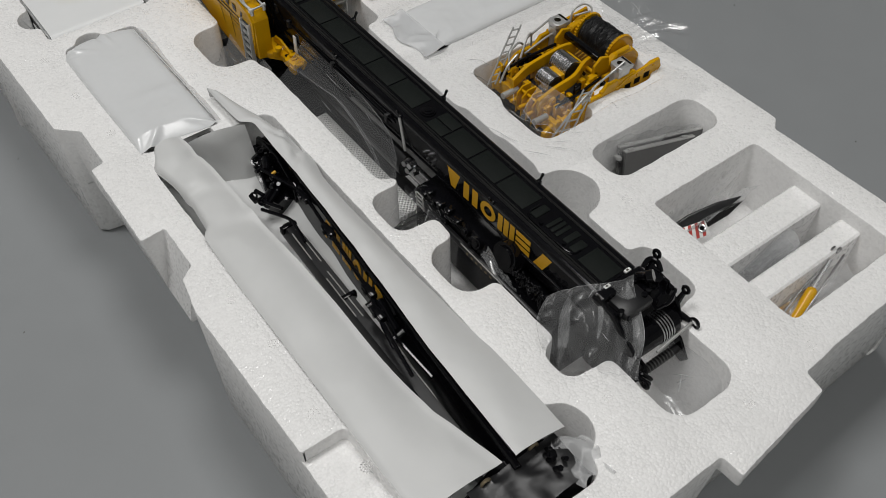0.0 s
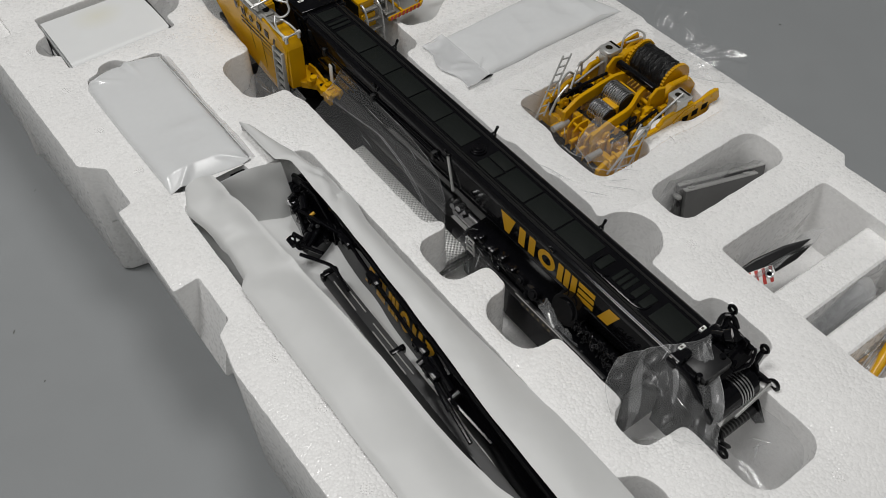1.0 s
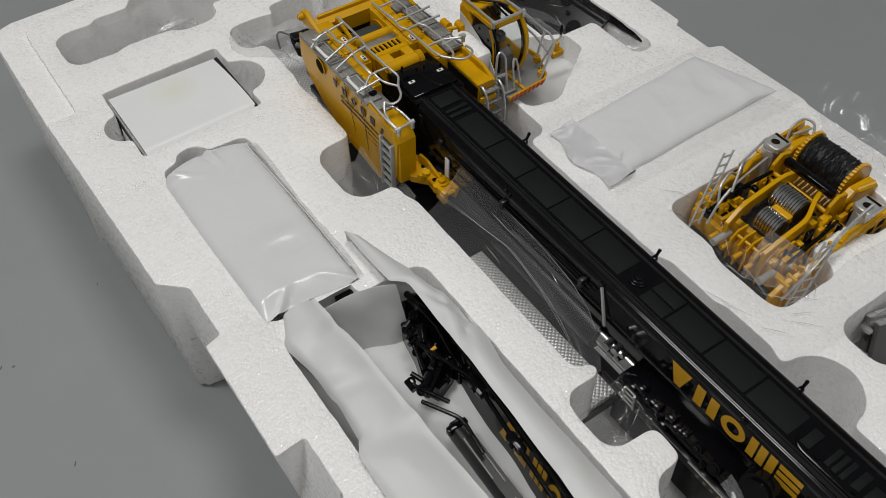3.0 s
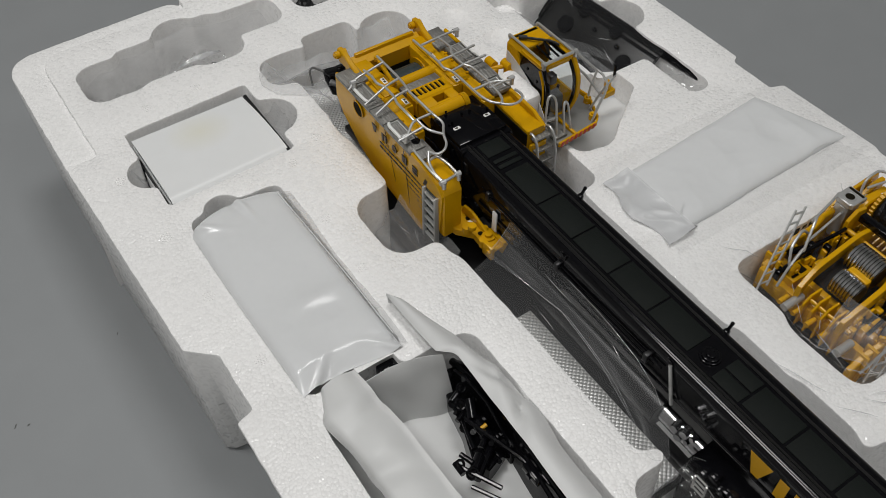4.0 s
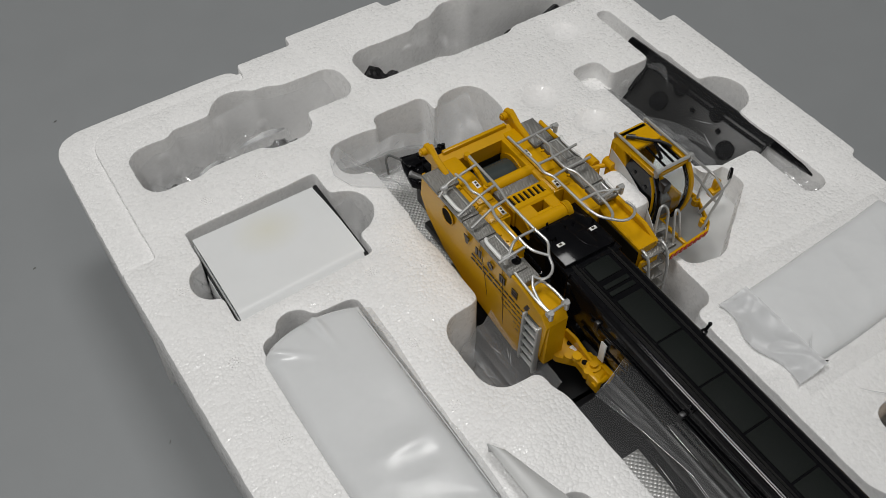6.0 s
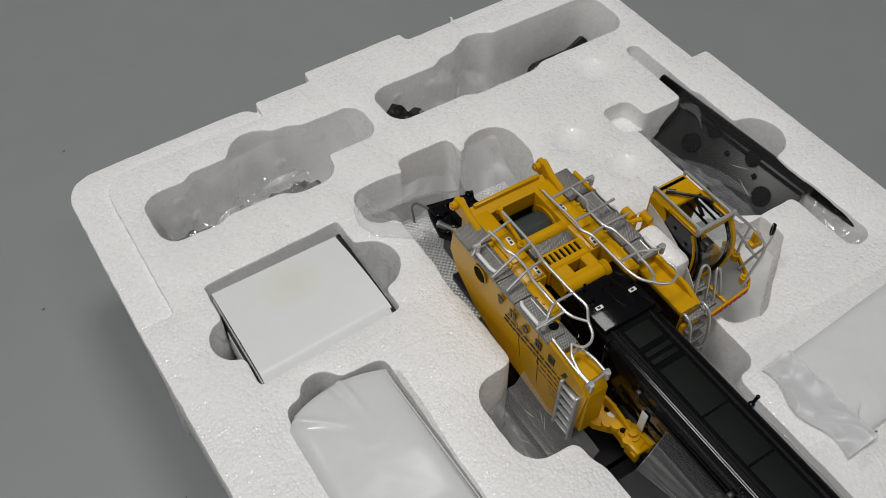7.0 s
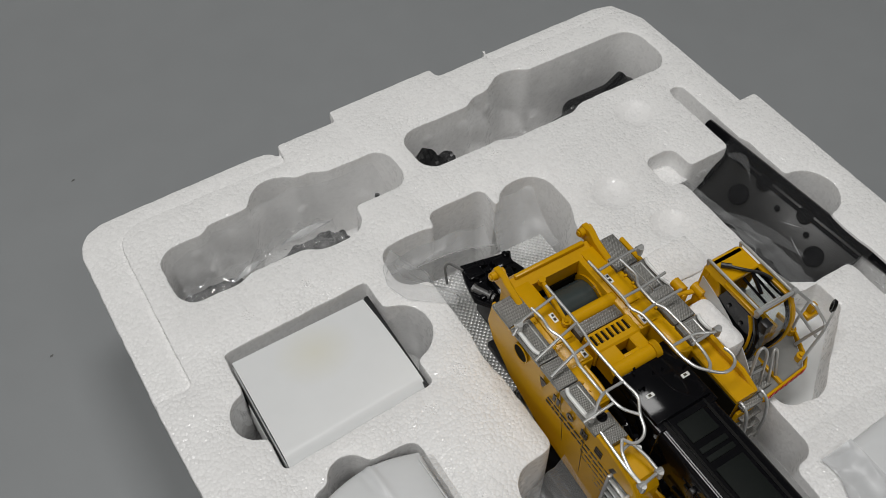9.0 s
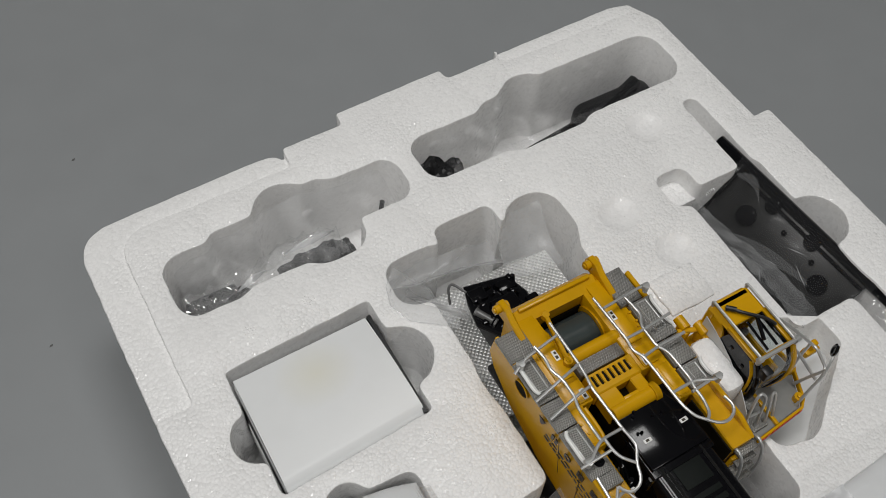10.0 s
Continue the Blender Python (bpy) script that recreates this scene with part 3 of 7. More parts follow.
for x, y in ((-90, 60), (-88, 96), (-152, 40), (-156, 84), (-158, 128), (-162, 176), (-130, 222), (-100, 224), (-64, 150), (-84, 140), (-154, -110), (-150, -146), (-155, -190), (-150, -226), (-60, 130),
             (-40, -262), (-36, -284), (10, -304), (56, -176), (60, -300), (156, 60), (112, 52), (160, -120), (90, 300), (120, 250), (20, 250)):
    vent_mark(x, y, -0.3, 0, x * 7 % 60)

# ---- the crane upper with its boom ----
def B():
    return bmesh.new()


crane = thing("model_crane", -8, 0, -40, "black and yellow die-cast crane upper with retracted boom, in the tray", "model crane")
BX = -6.0   # middle of the boom


def boom_profile(half, top, low, corner=3.2):
    """Flat top, round shoulders, upright sides and a tucked-in belly."""
    pts = []
    for a in range(0, 91, 15):
        pts.append((half - corner + corner * math.cos(radians(a)), top - corner + corner * math.sin(radians(a))))
    right = [(half * 0.55, low), (half * 0.9, low + 5), (half, low + 13)] + pts
    return right + [(-x, z) for x, z in reversed(right)]


boom = part("base_section", prism(B(), [(BX + x, z) for x, z in boom_profile(15, 23, -9)], "y", -226, 86, 0.8), BLACK, crane, "glossy black boom base section")
part("front_collar", prism(B(), [(BX + x, z) for x, z in boom_profile(16.3, 24, -10.5)], "y", -232, -225.5, 0.8), BLACK, crane)
part("rear_collar", prism(B(), [(BX + x, z) for x, z in boom_profile(15.4, 23.4, -10.5, 1.4)], "y", 74, 92, 0.4), BLACK, crane)
# long ribs on the top edges and down the near side
for x, z, r in ((BX - 10.6, 23, 0.9), (BX - 8.7, 23, 0.5), (BX + 9.4, 23, 0.7)):
    part("rib", rod(B(), [(x, -224, z), (x, 78, z)], r, 6), PLATE_BLACK, boom)
part("rib", box(B(), BX - 15.6, BX - 14.8, -224, 60, 5.2, 6.2, 0.2), BLACK, boom)
# grey anti-slip panels
for y0, y1 in ((52.2, 28), (27, 3.5), (2.5, -20.5), (-21.5, -44.5), (-45.5, -68.5), (-97.8, -118.6), (-119.8, -141.4), (-142.6, -164), (-205.5, -223.5)):
    part("top_panel", box(B(), BX - 6.6, BX + 6.9, y1, y0, 22.6, 23.25, 0.1), PANEL, boom, "dark grey anti-slip panel")
for y0, y1 in ((74, 64.5), (61.6, 59.3), (57.6, 55.3)):
    part("top_panel", box(B(), BX - 6.6, BX + 6.6, y1, y0, 22.6, 23.25, 0.1), PANEL, boom)
for x0, x1 in ((-7.4, -0.6), (0.4, 7.4)):
    part("top_panel", box(B(), BX + x0, BX + x1, -96.6, -82.6, 22.6, 23.25, 0.1), PANEL, boom)
# raised hatch with its bent frame near the boom's front
part("hatch_frame", rod(B(), soft([(BX + 2, -167, 23.2), (BX - 5, -167, 23.2), (BX - 7.5, -170, 23.2), (BX - 7.5, -198, 23.2), (BX - 5.5, -202, 23.2), (BX - 1, -202, 23.2)], 3), 0.55, 6), BLACK, boom)
for x0, x1, y0, y1 in ((-5, 5, -173, -168), (-5, 4, -202, -197), (-4, 6, -195, -191)):
    part("hatch", box(B(), BX + x0, BX + x1, y0, y1, 22.6, 23.5, 0.6), PANEL, boom)
for k in range(3):
    part("hatch", box(B(), BX - 4.6, BX + 5.4, -188.5 + 3.4 * k, -186.2 + 3.4 * k, 22.6, 23.4, 0.2), PANEL, boom)
for y in (-177, -194):
    part("hatch_knob", cyl(B(), (BX - 5, y, 22.8), (BX - 5, y, 24.0), 1.1, 12), BLACK, boom)
bm = B()
for r, z in ((4.6, 23.6), (3.6, 24.3), (2.0, 24.8)):
    cyl(bm, (BX - 0.6, -75.5, 22), (BX - 0.6, -75.5, z), r, 28)
    bmesh.ops.create_cone(bm, segments=28, radius1=r, radius2=r - 0.4, depth=0.2, matrix=Matrix.Translation((BX - 0.6, -75.5, z)))
part("round_cover", bm, BLACK, boom)


def lug(x, y, side):
    bm = B()
    cyl(bm, (x, y, 21.5), (x + side * 2.2, y, 25.5), 0.75, 8)
    ball(bm, (x + side * 2.2, y, 25.5), 0.95, 8)
    box(bm, x - 1, x + 1, y - 1.3, y + 1.3, 20.5, 22.6, 0.3)
    part("lug", bm, BLACK, boom, "small black boom lug")


for y in (22, -70, -153):
    lug(BX + 14.4, y, 1)
for y in (-2, -68, -150):
    lug(BX - 14.4, y, -1)
# marker labels on the top
for x, y in ((BX - 7, -226.5), (BX + 8, -225), (BX - 8.6, 88), (BX + 9.4, 88)):
    label = part("marker", box(B(), x - 1.8, x + 1.8, y - 0.9, y + 0.9, 23, 25.75 if y > 0 else 24.3, 0.1), WHITE, boom, "tiny white marker plate")
    part("marker_print", box(B(), x - 0.9, x + 0.5, y - 0.5, y + 0.5, 23, 25.85 if y > 0 else 24.4), DECAL, label)


def mark_block(bm, y0, y1, z0, z1, x, lean=0.0):
    """One plain upright block of a painted mark on the side face x."""
    pts = [(y0, z0), (y1, z0), (y1 + lean, z1), (y0 + lean, z1)]
    prism(bm, pts, "x", x - 0.12, x + 0.3)


def mark_shapes(bm, kind, y, w, z0, z1, x):
    """One plain shape of the owner's mark in a cell that ends at y: wedge, bars, ring, fan, slats or slab."""
    h = z1 - z0
    if kind == "wedge":
        prism(bm, [(y, z1), (y - w, z1), (y - w * 0.66, z0), (y - w * 0.34, z0)], "x", x - 0.12, x + 0.3)
    elif kind == "bars":
        for a in (0.0, 0.62):
            mark_block(bm, y - w * (a + 0.38), y - w * a, z0, z1, x)
    elif kind == "ring":
        n, outer, inner = 28, [], []
        for k in range(n):
            a = 2 * math.pi * k / n
            cy, cz = y - w / 2 + 0.5 * w * math.cos(a), z0 + h / 2 + 0.5 * h * math.sin(a)
            outer.append((cy, cz))
            inner.append((y - w / 2 + 0.26 * w * math.cos(a), z0 + h / 2 + 0.26 * h * math.sin(a)))
        for k in range(n):
            m = (k + 1) % n
            prism(bm, [outer[k], outer[m], inner[m], inner[k]], "x", x - 0.12, x + 0.3)
    elif kind == "fan":
        for a in (0.0, 0.35, 0.70):
            mark_block(bm, y - w * (a + 0.27), y - w * a, z0, z1, x)
    elif kind == "slats":
        for a in (0.0, 0.37, 0.74):
            mark_block(bm, y - w, y, z0 + h * a, z0 + h * (a + 0.26), x)
    else:
        prism(bm, [(y, z0), (y - w * 0.55, z0), (y - w, z1), (y - w * 0.45, z1)], "x", x - 0.12, x + 0.3)


MARK = ("wedge", "bars", "ring", "fan", "slats", "slab")


def painted_mark(x, y, step, z0, z1, widths, mat, parent, label):
    """The owner's mark as a row of plain shapes."""
    for kind, k, w in zip(MARK, range(6), widths):
        bm = B()
        mark_shapes(bm, kind, y - k * step, w, z0, z1, x)
        part("mark_shape", bm, mat, parent, label)


painted_mark(BX - 15.0, -112.5, 14.4, 7.6, 18.9, (11, 12, 12.4, 13.6, 11, 12.6), LETTER, boom, "plain yellow painted shape")
# stay rod at the boom's near side and a pale strip behind it
part("stay_rod", rod(B(), [(BX - 16.2, -69, 23), (BX - 17.5, -76, 4)], 0.8, 8), SILVER, crane, "slim silver stay rod")
part("reflector_strip", box(B(), BX - 18.2, BX - 17.4, 44, 47.4, -2, 10.5, 0.2), WHITE, crane, "white reflector strip")
for x, z, y0, y1 in ((BX - 16.8, 17.6, -66, 58), (BX - 17.6, 16.2, -60, 56), (BX - 16.8, 15, -62, 52)):
    part("hydraulic_pipe", rod(B(), [(x, y0, z), (x, y1, z)], 0.55, 6), BLACK, crane)
for y in (52, 0, -58):
    part("pipe_clip", box(B(), BX - 18.6, BX - 14.8, y - 1.2, y + 1.2, 13.6, 18.8, 0.3), BLACK_MATT, crane)
# ---- under the boom: luffing cylinder, carrier frame and its fittings
part("luffing_cylinder", cyl(B(), (BX - 10, 60, -14), (BX - 10, -70, -16), 8.5, 20), BLACK_MATT, crane)
part("cylinder_rod", cyl(B(), (BX - 10, -70, -16), (BX - 10, -110, -16), 5, 16), STEEL, crane)
bm = prism(B(), [(-95, -40), (-95, -6), (-108, -1), (-160, -4), (-176, -12), (-216, -14), (-222, -40)], "x", BX - 24, BX + 14, 1.2)
carrier = part("carrier_frame", bm, BLACK, crane)
part("frame_rail", box(B(), BX - 27, BX - 24.4, -206, -88, -14, -9, 0.6), BLACK_MATT, carrier)
part("name_strip", box(B(), BX - 27.6, BX - 27.05, -172, -146, -13.4, -9.6), BLACK_MATT, carrier, "narrow black strip with small amber marks")
for k in range(6):
    part("strip_print", box(B(), BX - 27.9, BX - 27.5, -169 + 4 * k, -167.4 + 4 * k, -12.2, -11.0), BRASS, carrier)
for y, z, r in ((-142, -2, 2.6), (-152, -3, 3.1), (-147, -8, 1.6)):
    bm = cyl(B(), (BX - 22, y, z), (BX - 25.5, y, z + 1.5), r, 18)
    cyl(bm, (BX - 25.5, y, z + 1.5), (BX - 26.3, y, z + 1.9), r * 0.6, 14)
    part("wheel_hub", bm, BLACK, carrier)
bm = cyl(B(), (BX - 15, -170, 0.5), (BX - 21, -170, 2), 8.5, 32)
cyl(bm, (BX - 21, -170, 2), (BX - 22, -170, 2.2), 6.4, 28)
cyl(bm, (BX - 15, -170, 0.5), (BX - 16, -170, 0.8), 9.6, 32)
part("sheave", bm, BLACK, carrier, "large black rope sheave")
random.seed(3)
for k in range(11):
    y, z = random.uniform(-135, -98), random.uniform(-8, 2)
    d = random.uniform(1.2, 3)
    part("fitting", box(B(), BX - 26, BX - 21, y - d, y + d, z - d * 0.6, z + d * 0.6, 0.4), BLACK, carrier)
for y, z in ((-84, 4), (-87, 1), (-89, 6)):
    bm = cyl(B(), (BX - 20, y, z), (BX - 25, y - 1, z + 0.5), 1.7, 12)
    cyl(bm, (BX - 19, y - 4, z - 2), (BX - 23, y - 4, z - 1), 1.1, 10)
    part("valve", bm, STEEL, carrier, "small bright steel valve")
bm = B()
for y, z in ((-104, -6), (-110, -6)):
    rod(bm, [(BX - 29, y, z - 4), (BX - 30, y, z + 7)], 0.5, 6)
for z in (-8, -5, -2, 1):
    rod(bm, [(BX - 29.5, -104, z), (BX - 29.5, -110, z)], 0.45, 6)
part("step_ladder", bm, SILVER, carrier, "tiny silver step ladder")
part("label_plate", box(B(), BX - 24.6, BX - 24, -127, -124, -3, -1), WHITE, carrier)
# coiled black rope below the mark
for k in range(110):
    y = -176 - 0.29 * k + random.uniform(-0.6, 0.6)
    z = -3 + random.uniform(-4, 5)
    bm = B()
    c, r = Vector((BX - 19.5 + random.uniform(-3, 1), y, z)), random.uniform(0.7, 1.5)
    turn = Euler((random.uniform(0, 3), random.uniform(0, 3), random.uniform(0, 3))).to_matrix()
    rod(bm, [c + turn @ Vector((r * math.cos(a), 0.6 * r * math.sin(a), 0)) for a in (0, 1.05, 2.1, 3.14, 4.2, 5.25)], 0.3, 5, closed=True)
    part("rope_link", bm, CHAIN, carrier)
bm = rod(B(), soft([(BX - 22, -160, -6), (BX - 26, -168, -9), (BX - 25, -182, -16), (BX - 27, -192, -18)], 4), 0.9, 8)
part("hose", bm, SILVER, carrier, "short silver hose")
part("foil_scrap", grid_sheet(B(), 12, 30, lambda u, v: (BX - 27 + 5 * u, -158 - 34 * v, -4 - 14 * v + 3 * u + ridge(8 * u, 34 * v, 4, 3, 1.1))), FILM_MILKY, carrier, "crumpled strip of clear film", flat=25)
part("strip_edge", rod(B(), [(BX - 27.4, -178, -9), (BX - 27.4, -142, -9)], 0.35, 6), SILVER, carrier)

# ---- boom head
head = part("head_block", prism(B(), [(-230, -26), (-230, 20), (-240, 21), (-246, 15), (-248, 2), (-244, -26)], "x", BX - 13, BX + 24, 1.0), BLACK, crane)
part("head_cheek", prism(B(), [(-228, -28), (-228, 24), (-240, 22), (-256, 9), (-262, -8), (-256, -20), (-240, -28)], "x", BX - 14, BX - 12, 0.4), BLACK, crane)
part("head_cheek", prism(B(), [(-228, -20), (-228, 20), (-238, 18), (-249, 9), (-253, 0), (-250, -10), (-240, -18)], "x", BX + 24, BX + 26, 0.6), BLACK, crane)
drum = part("sheave_drum", cyl(B(), (BX - 6, -249, 2), (BX + 20, -249, 2), 7.4, 28), BLACK, crane)
for k in range(5):
    bm = B()
    x = BX + 8.5 + 1.7 * k
    n = 32
    rod(bm, [(x, -249 + 7.6 * math.cos(2 * math.pi * i / n), 2 + 7.6 * math.sin(2 * math.pi * i / n)) for i in range(n)], 0.42, 6, closed=True)
    part("sheave_ring", bm, STEEL, drum, "bright steel sheave ring")
part("drum_hub", cyl(B(), (BX + 20, -249, 2), (BX + 23, -249, 2), 4.4, 20), BLACK, drum)
part("cross_rod", cyl(B(), (BX + 2, -258.5, 0), (BX + 27, -257, 2), 0.8, 12), SILVER, crane, "silver cross rod")
part("rod_arm", rod(B(), soft([(BX - 12, -250, -6), (BX - 11, -262, -3), (BX - 6, -266, -8), (BX - 8, -256, -14)], 3), 1.2, 8), BLACK, crane)
roller = part("lower_roller", cyl(B(), (BX - 3, -257, -15), (BX + 22, -257, -15), 2.2, 18), BLACK_MATT, crane)
for k in range(9):
    part("roller_groove", cyl(B(), (BX + 0.5 + 2.0 * k, -257, -15), (BX + 1.1 + 2.0 * k, -257, -15), 2.6, 18), SLATE, roller)
for x in (BX - 3, BX + 23):
    part("roller_ear", prism(B(), [(-252, -20), (-252, -6), (-257, -8), (-264, -18), (-261, -23)], "x", x - 0.9, x + 0.9, 0.4), BLACK, roller)


def eye_lug(p, q, r):
    """A lug with an eye, from p to its eye at q, across x."""
    p, q = Vector(p), Vector(q)
    bm = B()
    n = 18
    rod(bm, [q + Vector((0, r * math.cos(2 * math.pi * i / n), r * math.sin(2 * math.pi * i / n))) for i in range(n)], 0.9, 6, closed=True)
    cyl(bm, p, q + (p - q).normalized() * r, 2.2, 8, 1.3)
    part("eye_lug", bm, BLACK, crane)


eye_lug((BX + 25, -246, 6), (BX + 31, -246, 14), 1.9)
eye_lug((BX + 26, -250, 2), (BX + 28, -258, 2), 2.6)
eye_lug((BX - 14, -256, -2), (BX - 12, -266, -6), 2.2)
eye_lug((BX + 22, -228, 16), (BX + 30, -225, 22), 2.0)
part("head_horn", rod(B(), soft([(BX + 20, -226, 19), (BX + 25, -224, 21.5), (BX + 28, -228, 21), (BX + 27, -232, 17)], 3), 1.4, 10), BLACK, crane)
bm = cyl(B(), (BX + 12, -229, 22), (BX + 12, -235, 27), 2.2, 12)
cyl(bm, (BX + 12, -235, 27), (BX + 14, -237, 28.5), 3.2, 12)
part("sheave_bolt", bm, BLACK, crane)
part("head_bracket", prism(B(), [(-236, 14), (-240, 26), (-243, 26), (-243, 14)], "x", BX + 18, BX + 20, 0.3), BLACK, crane)
part("head_bracket", rod(B(), soft([(BX + 10, -246, 14), (BX + 14, -250, 21), (BX + 22, -246, 22), (BX + 25, -242, 14)], 3), 0.8, 8), BLACK, crane)
part("head_box", box(B(), BX - 10, BX + 8, -245, -232, 17, 23.4, 1.6), BLACK_MATT, crane)
random.seed(17)
for k in range(26):
    x, y = random.uniform(BX - 11, BX + 22), random.uniform(-246, -229)
    z, r = random.uniform(18, 23), random.uniform(0.5, 1.6)
    part("head_fitting", cyl(B(), (x, y, z - 3), (x + random.uniform(-1, 1), y, z + random.uniform(0.4, 2.5)), r, 9), BLACK, crane)
for x0 in (BX + 4, BX + 12):
    part("head_rib", prism(B(), [(-244, 10), (-238, 22), (-230, 25), (-230, 10)], "x", x0, x0 + 1.2, 0.2), BLACK, crane)

# ---- yellow superstructure
side_l, side_r, deck = -45.0, 24.0, 28.0
side_outline = [(156, 28.5), (158, 14), (153, 5), (138, -6), (113, -15), (79, -19), (68, -13), (62, -4), (60, 20), (64, 25), (78, 28.5)]
plate = part("side_plate", prism(B(), side_outline, "x", side_l, side_l + 2.2, 0.5), YELLOW, crane, "yellow side plate with black print")
part("side_plate", prism(B(), [(156, 28.5), (158, 14), (153, 5), (138, -6), (113, -14), (72, -14), (69, 25), (78, 28.5)], "x", side_r - 2.2, side_r, 0.5), YELLOW, crane)
# flat dark disc: the shade inside the through hole, put into colour
bm = cyl(B(), (side_l - 0.15, 134, 20.5), (side_l + 0.1, 134, 20.5), 4.2, 28)
part("round_opening", bm, HOLE_SHADE, plate, "dark round opening")
part("opening_rim", rod(B(), [(side_l - 0.1, 134 + 4.4 * math.cos(a * 0.2618), 20.5 + 4.4 * math.sin(a * 0.2618)) for a in range(24)], 0.35, 6, closed=True), YELLOW, plate)
for k, kind in enumerate(MARK):
    bm = B()
    mark_shapes(bm, kind, 120.5 - 9.0 * k, 4.0, 17.2, 21.6, side_l)
    part("print_shape", bm, DECAL, plate, "plain black printed shape")
random.seed(5)
for row in range(6):
    y = 118 - random.uniform(0, 6) if row < 2 else 92 - random.uniform(0, 5)
    while y > (72 if row else 66):
        w = random.uniform(1.5, 4)
        bm = B()
        mark_block(bm, max(y - w, 66), y, 13.6 - 3.2 * row, 14.3 - 3.2 * row, side_l)
        part("print_line", bm, DECAL, plate, "fine unreadable black print")
        y -= w + 0.9
part("panel_seam", rod(B(), [(side_l - 0.05, 108, 27), (side_l - 0.05, 100, -8)], 0.12, 4), DECAL, plate)
part("panel_seam", rod(B(), [(side_l - 0.05, 92, 27), (side_l - 0.05, 88, -12)], 0.12, 4), DECAL, plate)
# inner box girders left and right of the boom, and the cross beams
for x0, x1, y0 in ((-35.6, -24, 114), (-36.5, -29.5, 96), (0, 13, 115), (6, 13, 97)):
    part("girder", box(B(), x0, x1, y0, 163 if y0 > 100 else 115.5, -12, 27, 0.8), YELLOW, crane)
part("front_box", prism(B(), [(60, -8), (60, 20), (64, 25.5), (96, 25.5), (96, -8)], "x", -43.6, -33, 0.6), YELLOW, crane)
part("front_box", prism(B(), [(69, -10), (69, 25.8), (98, 26.4), (98, -10)], "x", 12.4, 22.4, 0.5), YELLOW, crane)
# dark sheet: shade on the yellow inner face, put into colour
part("box_lining", box(B(), 11.6, 12.2, 69, 95, -8, 24), HOLE_SHADE, crane, "dark sheet for the shade on the box's inner face")
part("tail_beam", prism(B(), [(156, 8), (156, 27), (162, 29), (166, 24), (166, 8)], "x", -33, 9, 0.8), YELLOW, crane)
part("tail_ridge", box(B(), -30, 6, 160.5, 162.5, 27, 30.5, 0.5), YELLOW, crane)
for x in (-35, 11):
    bm = prism(B(), [(146, 26), (150, 29), (158, 31), (163, 34), (168, 33), (169.5, 29), (167, 25)], "x", x - 1.5, x + 1.5, 0.5)
    cyl(bm, (x - 3.8, 166, 30.4), (x + 2.6, 166, 30.4), 2.0, 16)
    cyl(bm, (x - 4.6, 166, 30.4), (x - 3.8, 166, 30.4), 1.2, 12)
    part("hinge_eye", bm, YELLOW, crane, "yellow hinge eye at the tail")
winch = part("hoist_drum", cyl(B(), (-22, 145, 12.5), (-1, 145, 12.5), 9.6, 36), GREEN_GREY, crane, "grey-green hoist drum")
for x in (-23, 0):
    part("drum_flange", cyl(B(), (x - 0.8, 145, 12.5), (x + 0.8, 145, 12.5), 11.8, 32), YELLOW, winch)
part("cross_tube", cyl(B(), (-25, 134, 25), (2, 134, 25), 2.9, 20), YELLOW, crane)
part("tread_step", box(B(), -22, 0, 125.2, 131.2, 20, 25.6, 0.4), GREY_PLATE, crane, "grey tread step")
bm = prism(B(), [(114.4, 18), (114.4, 26.8), (115.4, 27.8), (123.6, 28), (124.6, 18)], "x", -22.5, 0.5, 0.5)
vent_block = part("vent_block", bm, YELLOW, crane)
for k in range(7):
    part("vent_slot", box(B(), -20.4 + 2.7 * k, -19.2 + 2.7 * k, 117.6, 122.6, 27.6, 28.12, 0.3), HOLE_SHADE, vent_block, "dark vent slot")
    part("slot_lip", box(B(), -19.1 + 2.7 * k, -18.6 + 2.7 * k, 117.8, 122.4, 27.9, 28.7, 0.15), YELLOW, vent_block)
for x0, x1 in ((-21.5, -13), (-6.2, -0.4)):
    part("bracket_rib", prism(B(), [(104, 18), (104, 25), (108, 27.6), (114.6, 27.4), (114.6, 18)], "x", x0, x1, 0.5), YELLOW, vent_block)
part("bracket_rib", box(B(), -13.4, -5.8, 105, 109.4, 18, 27.4, 0.5), YELLOW, vent_block)
# added dark block stands in for the shade in the gaps below
part("bracket_well", box(B(), -16, 0, 105, 115, 14, 19), HOLE_SHADE, vent_block, "dark block for the shade between the ribs")
part("pivot_tube", cyl(B(), (-20.8, 105.6, 24.8), (0.6, 105.6, 24.8), 3.5, 28), YELLOW, crane)
part("tube_collar", cyl(B(), (-1.4, 105.6, 24.8), (1.4, 105.6, 24.8), 4.2, 28), YELLOW, crane)
# smooth cover plates along the bay, with a locking lever on the near one
for x0, x1, y0, y1 in ((-33.2, -25.2, 126.5, 158), (-30.5, -24.6, 115, 124.5), (2.6, 9.6, 127, 159), (2.2, 9.8, 115.6, 124.6), (6.6, 12.4, 98, 113.5)):
    part("cover_plate", box(B(), x0, x1, y0, y1, 26.8, 27.9, 0.45), YELLOW, crane)
lever = part("locking_lever", strap(B(), [(-20.8, 154, 28.6), (-22.2, 146, 28.6), (-24.2, 134, 28.6)], 1.8, 2.4), YELLOW, crane)
bm = cyl(B(), (-24.6, 132.4, 27), (-24.6, 132.4, 30.2), 1.9, 16)
cyl(bm, (-24.6, 132.4, 30), (-24.6, 132.4, 31), 1.0, 12)
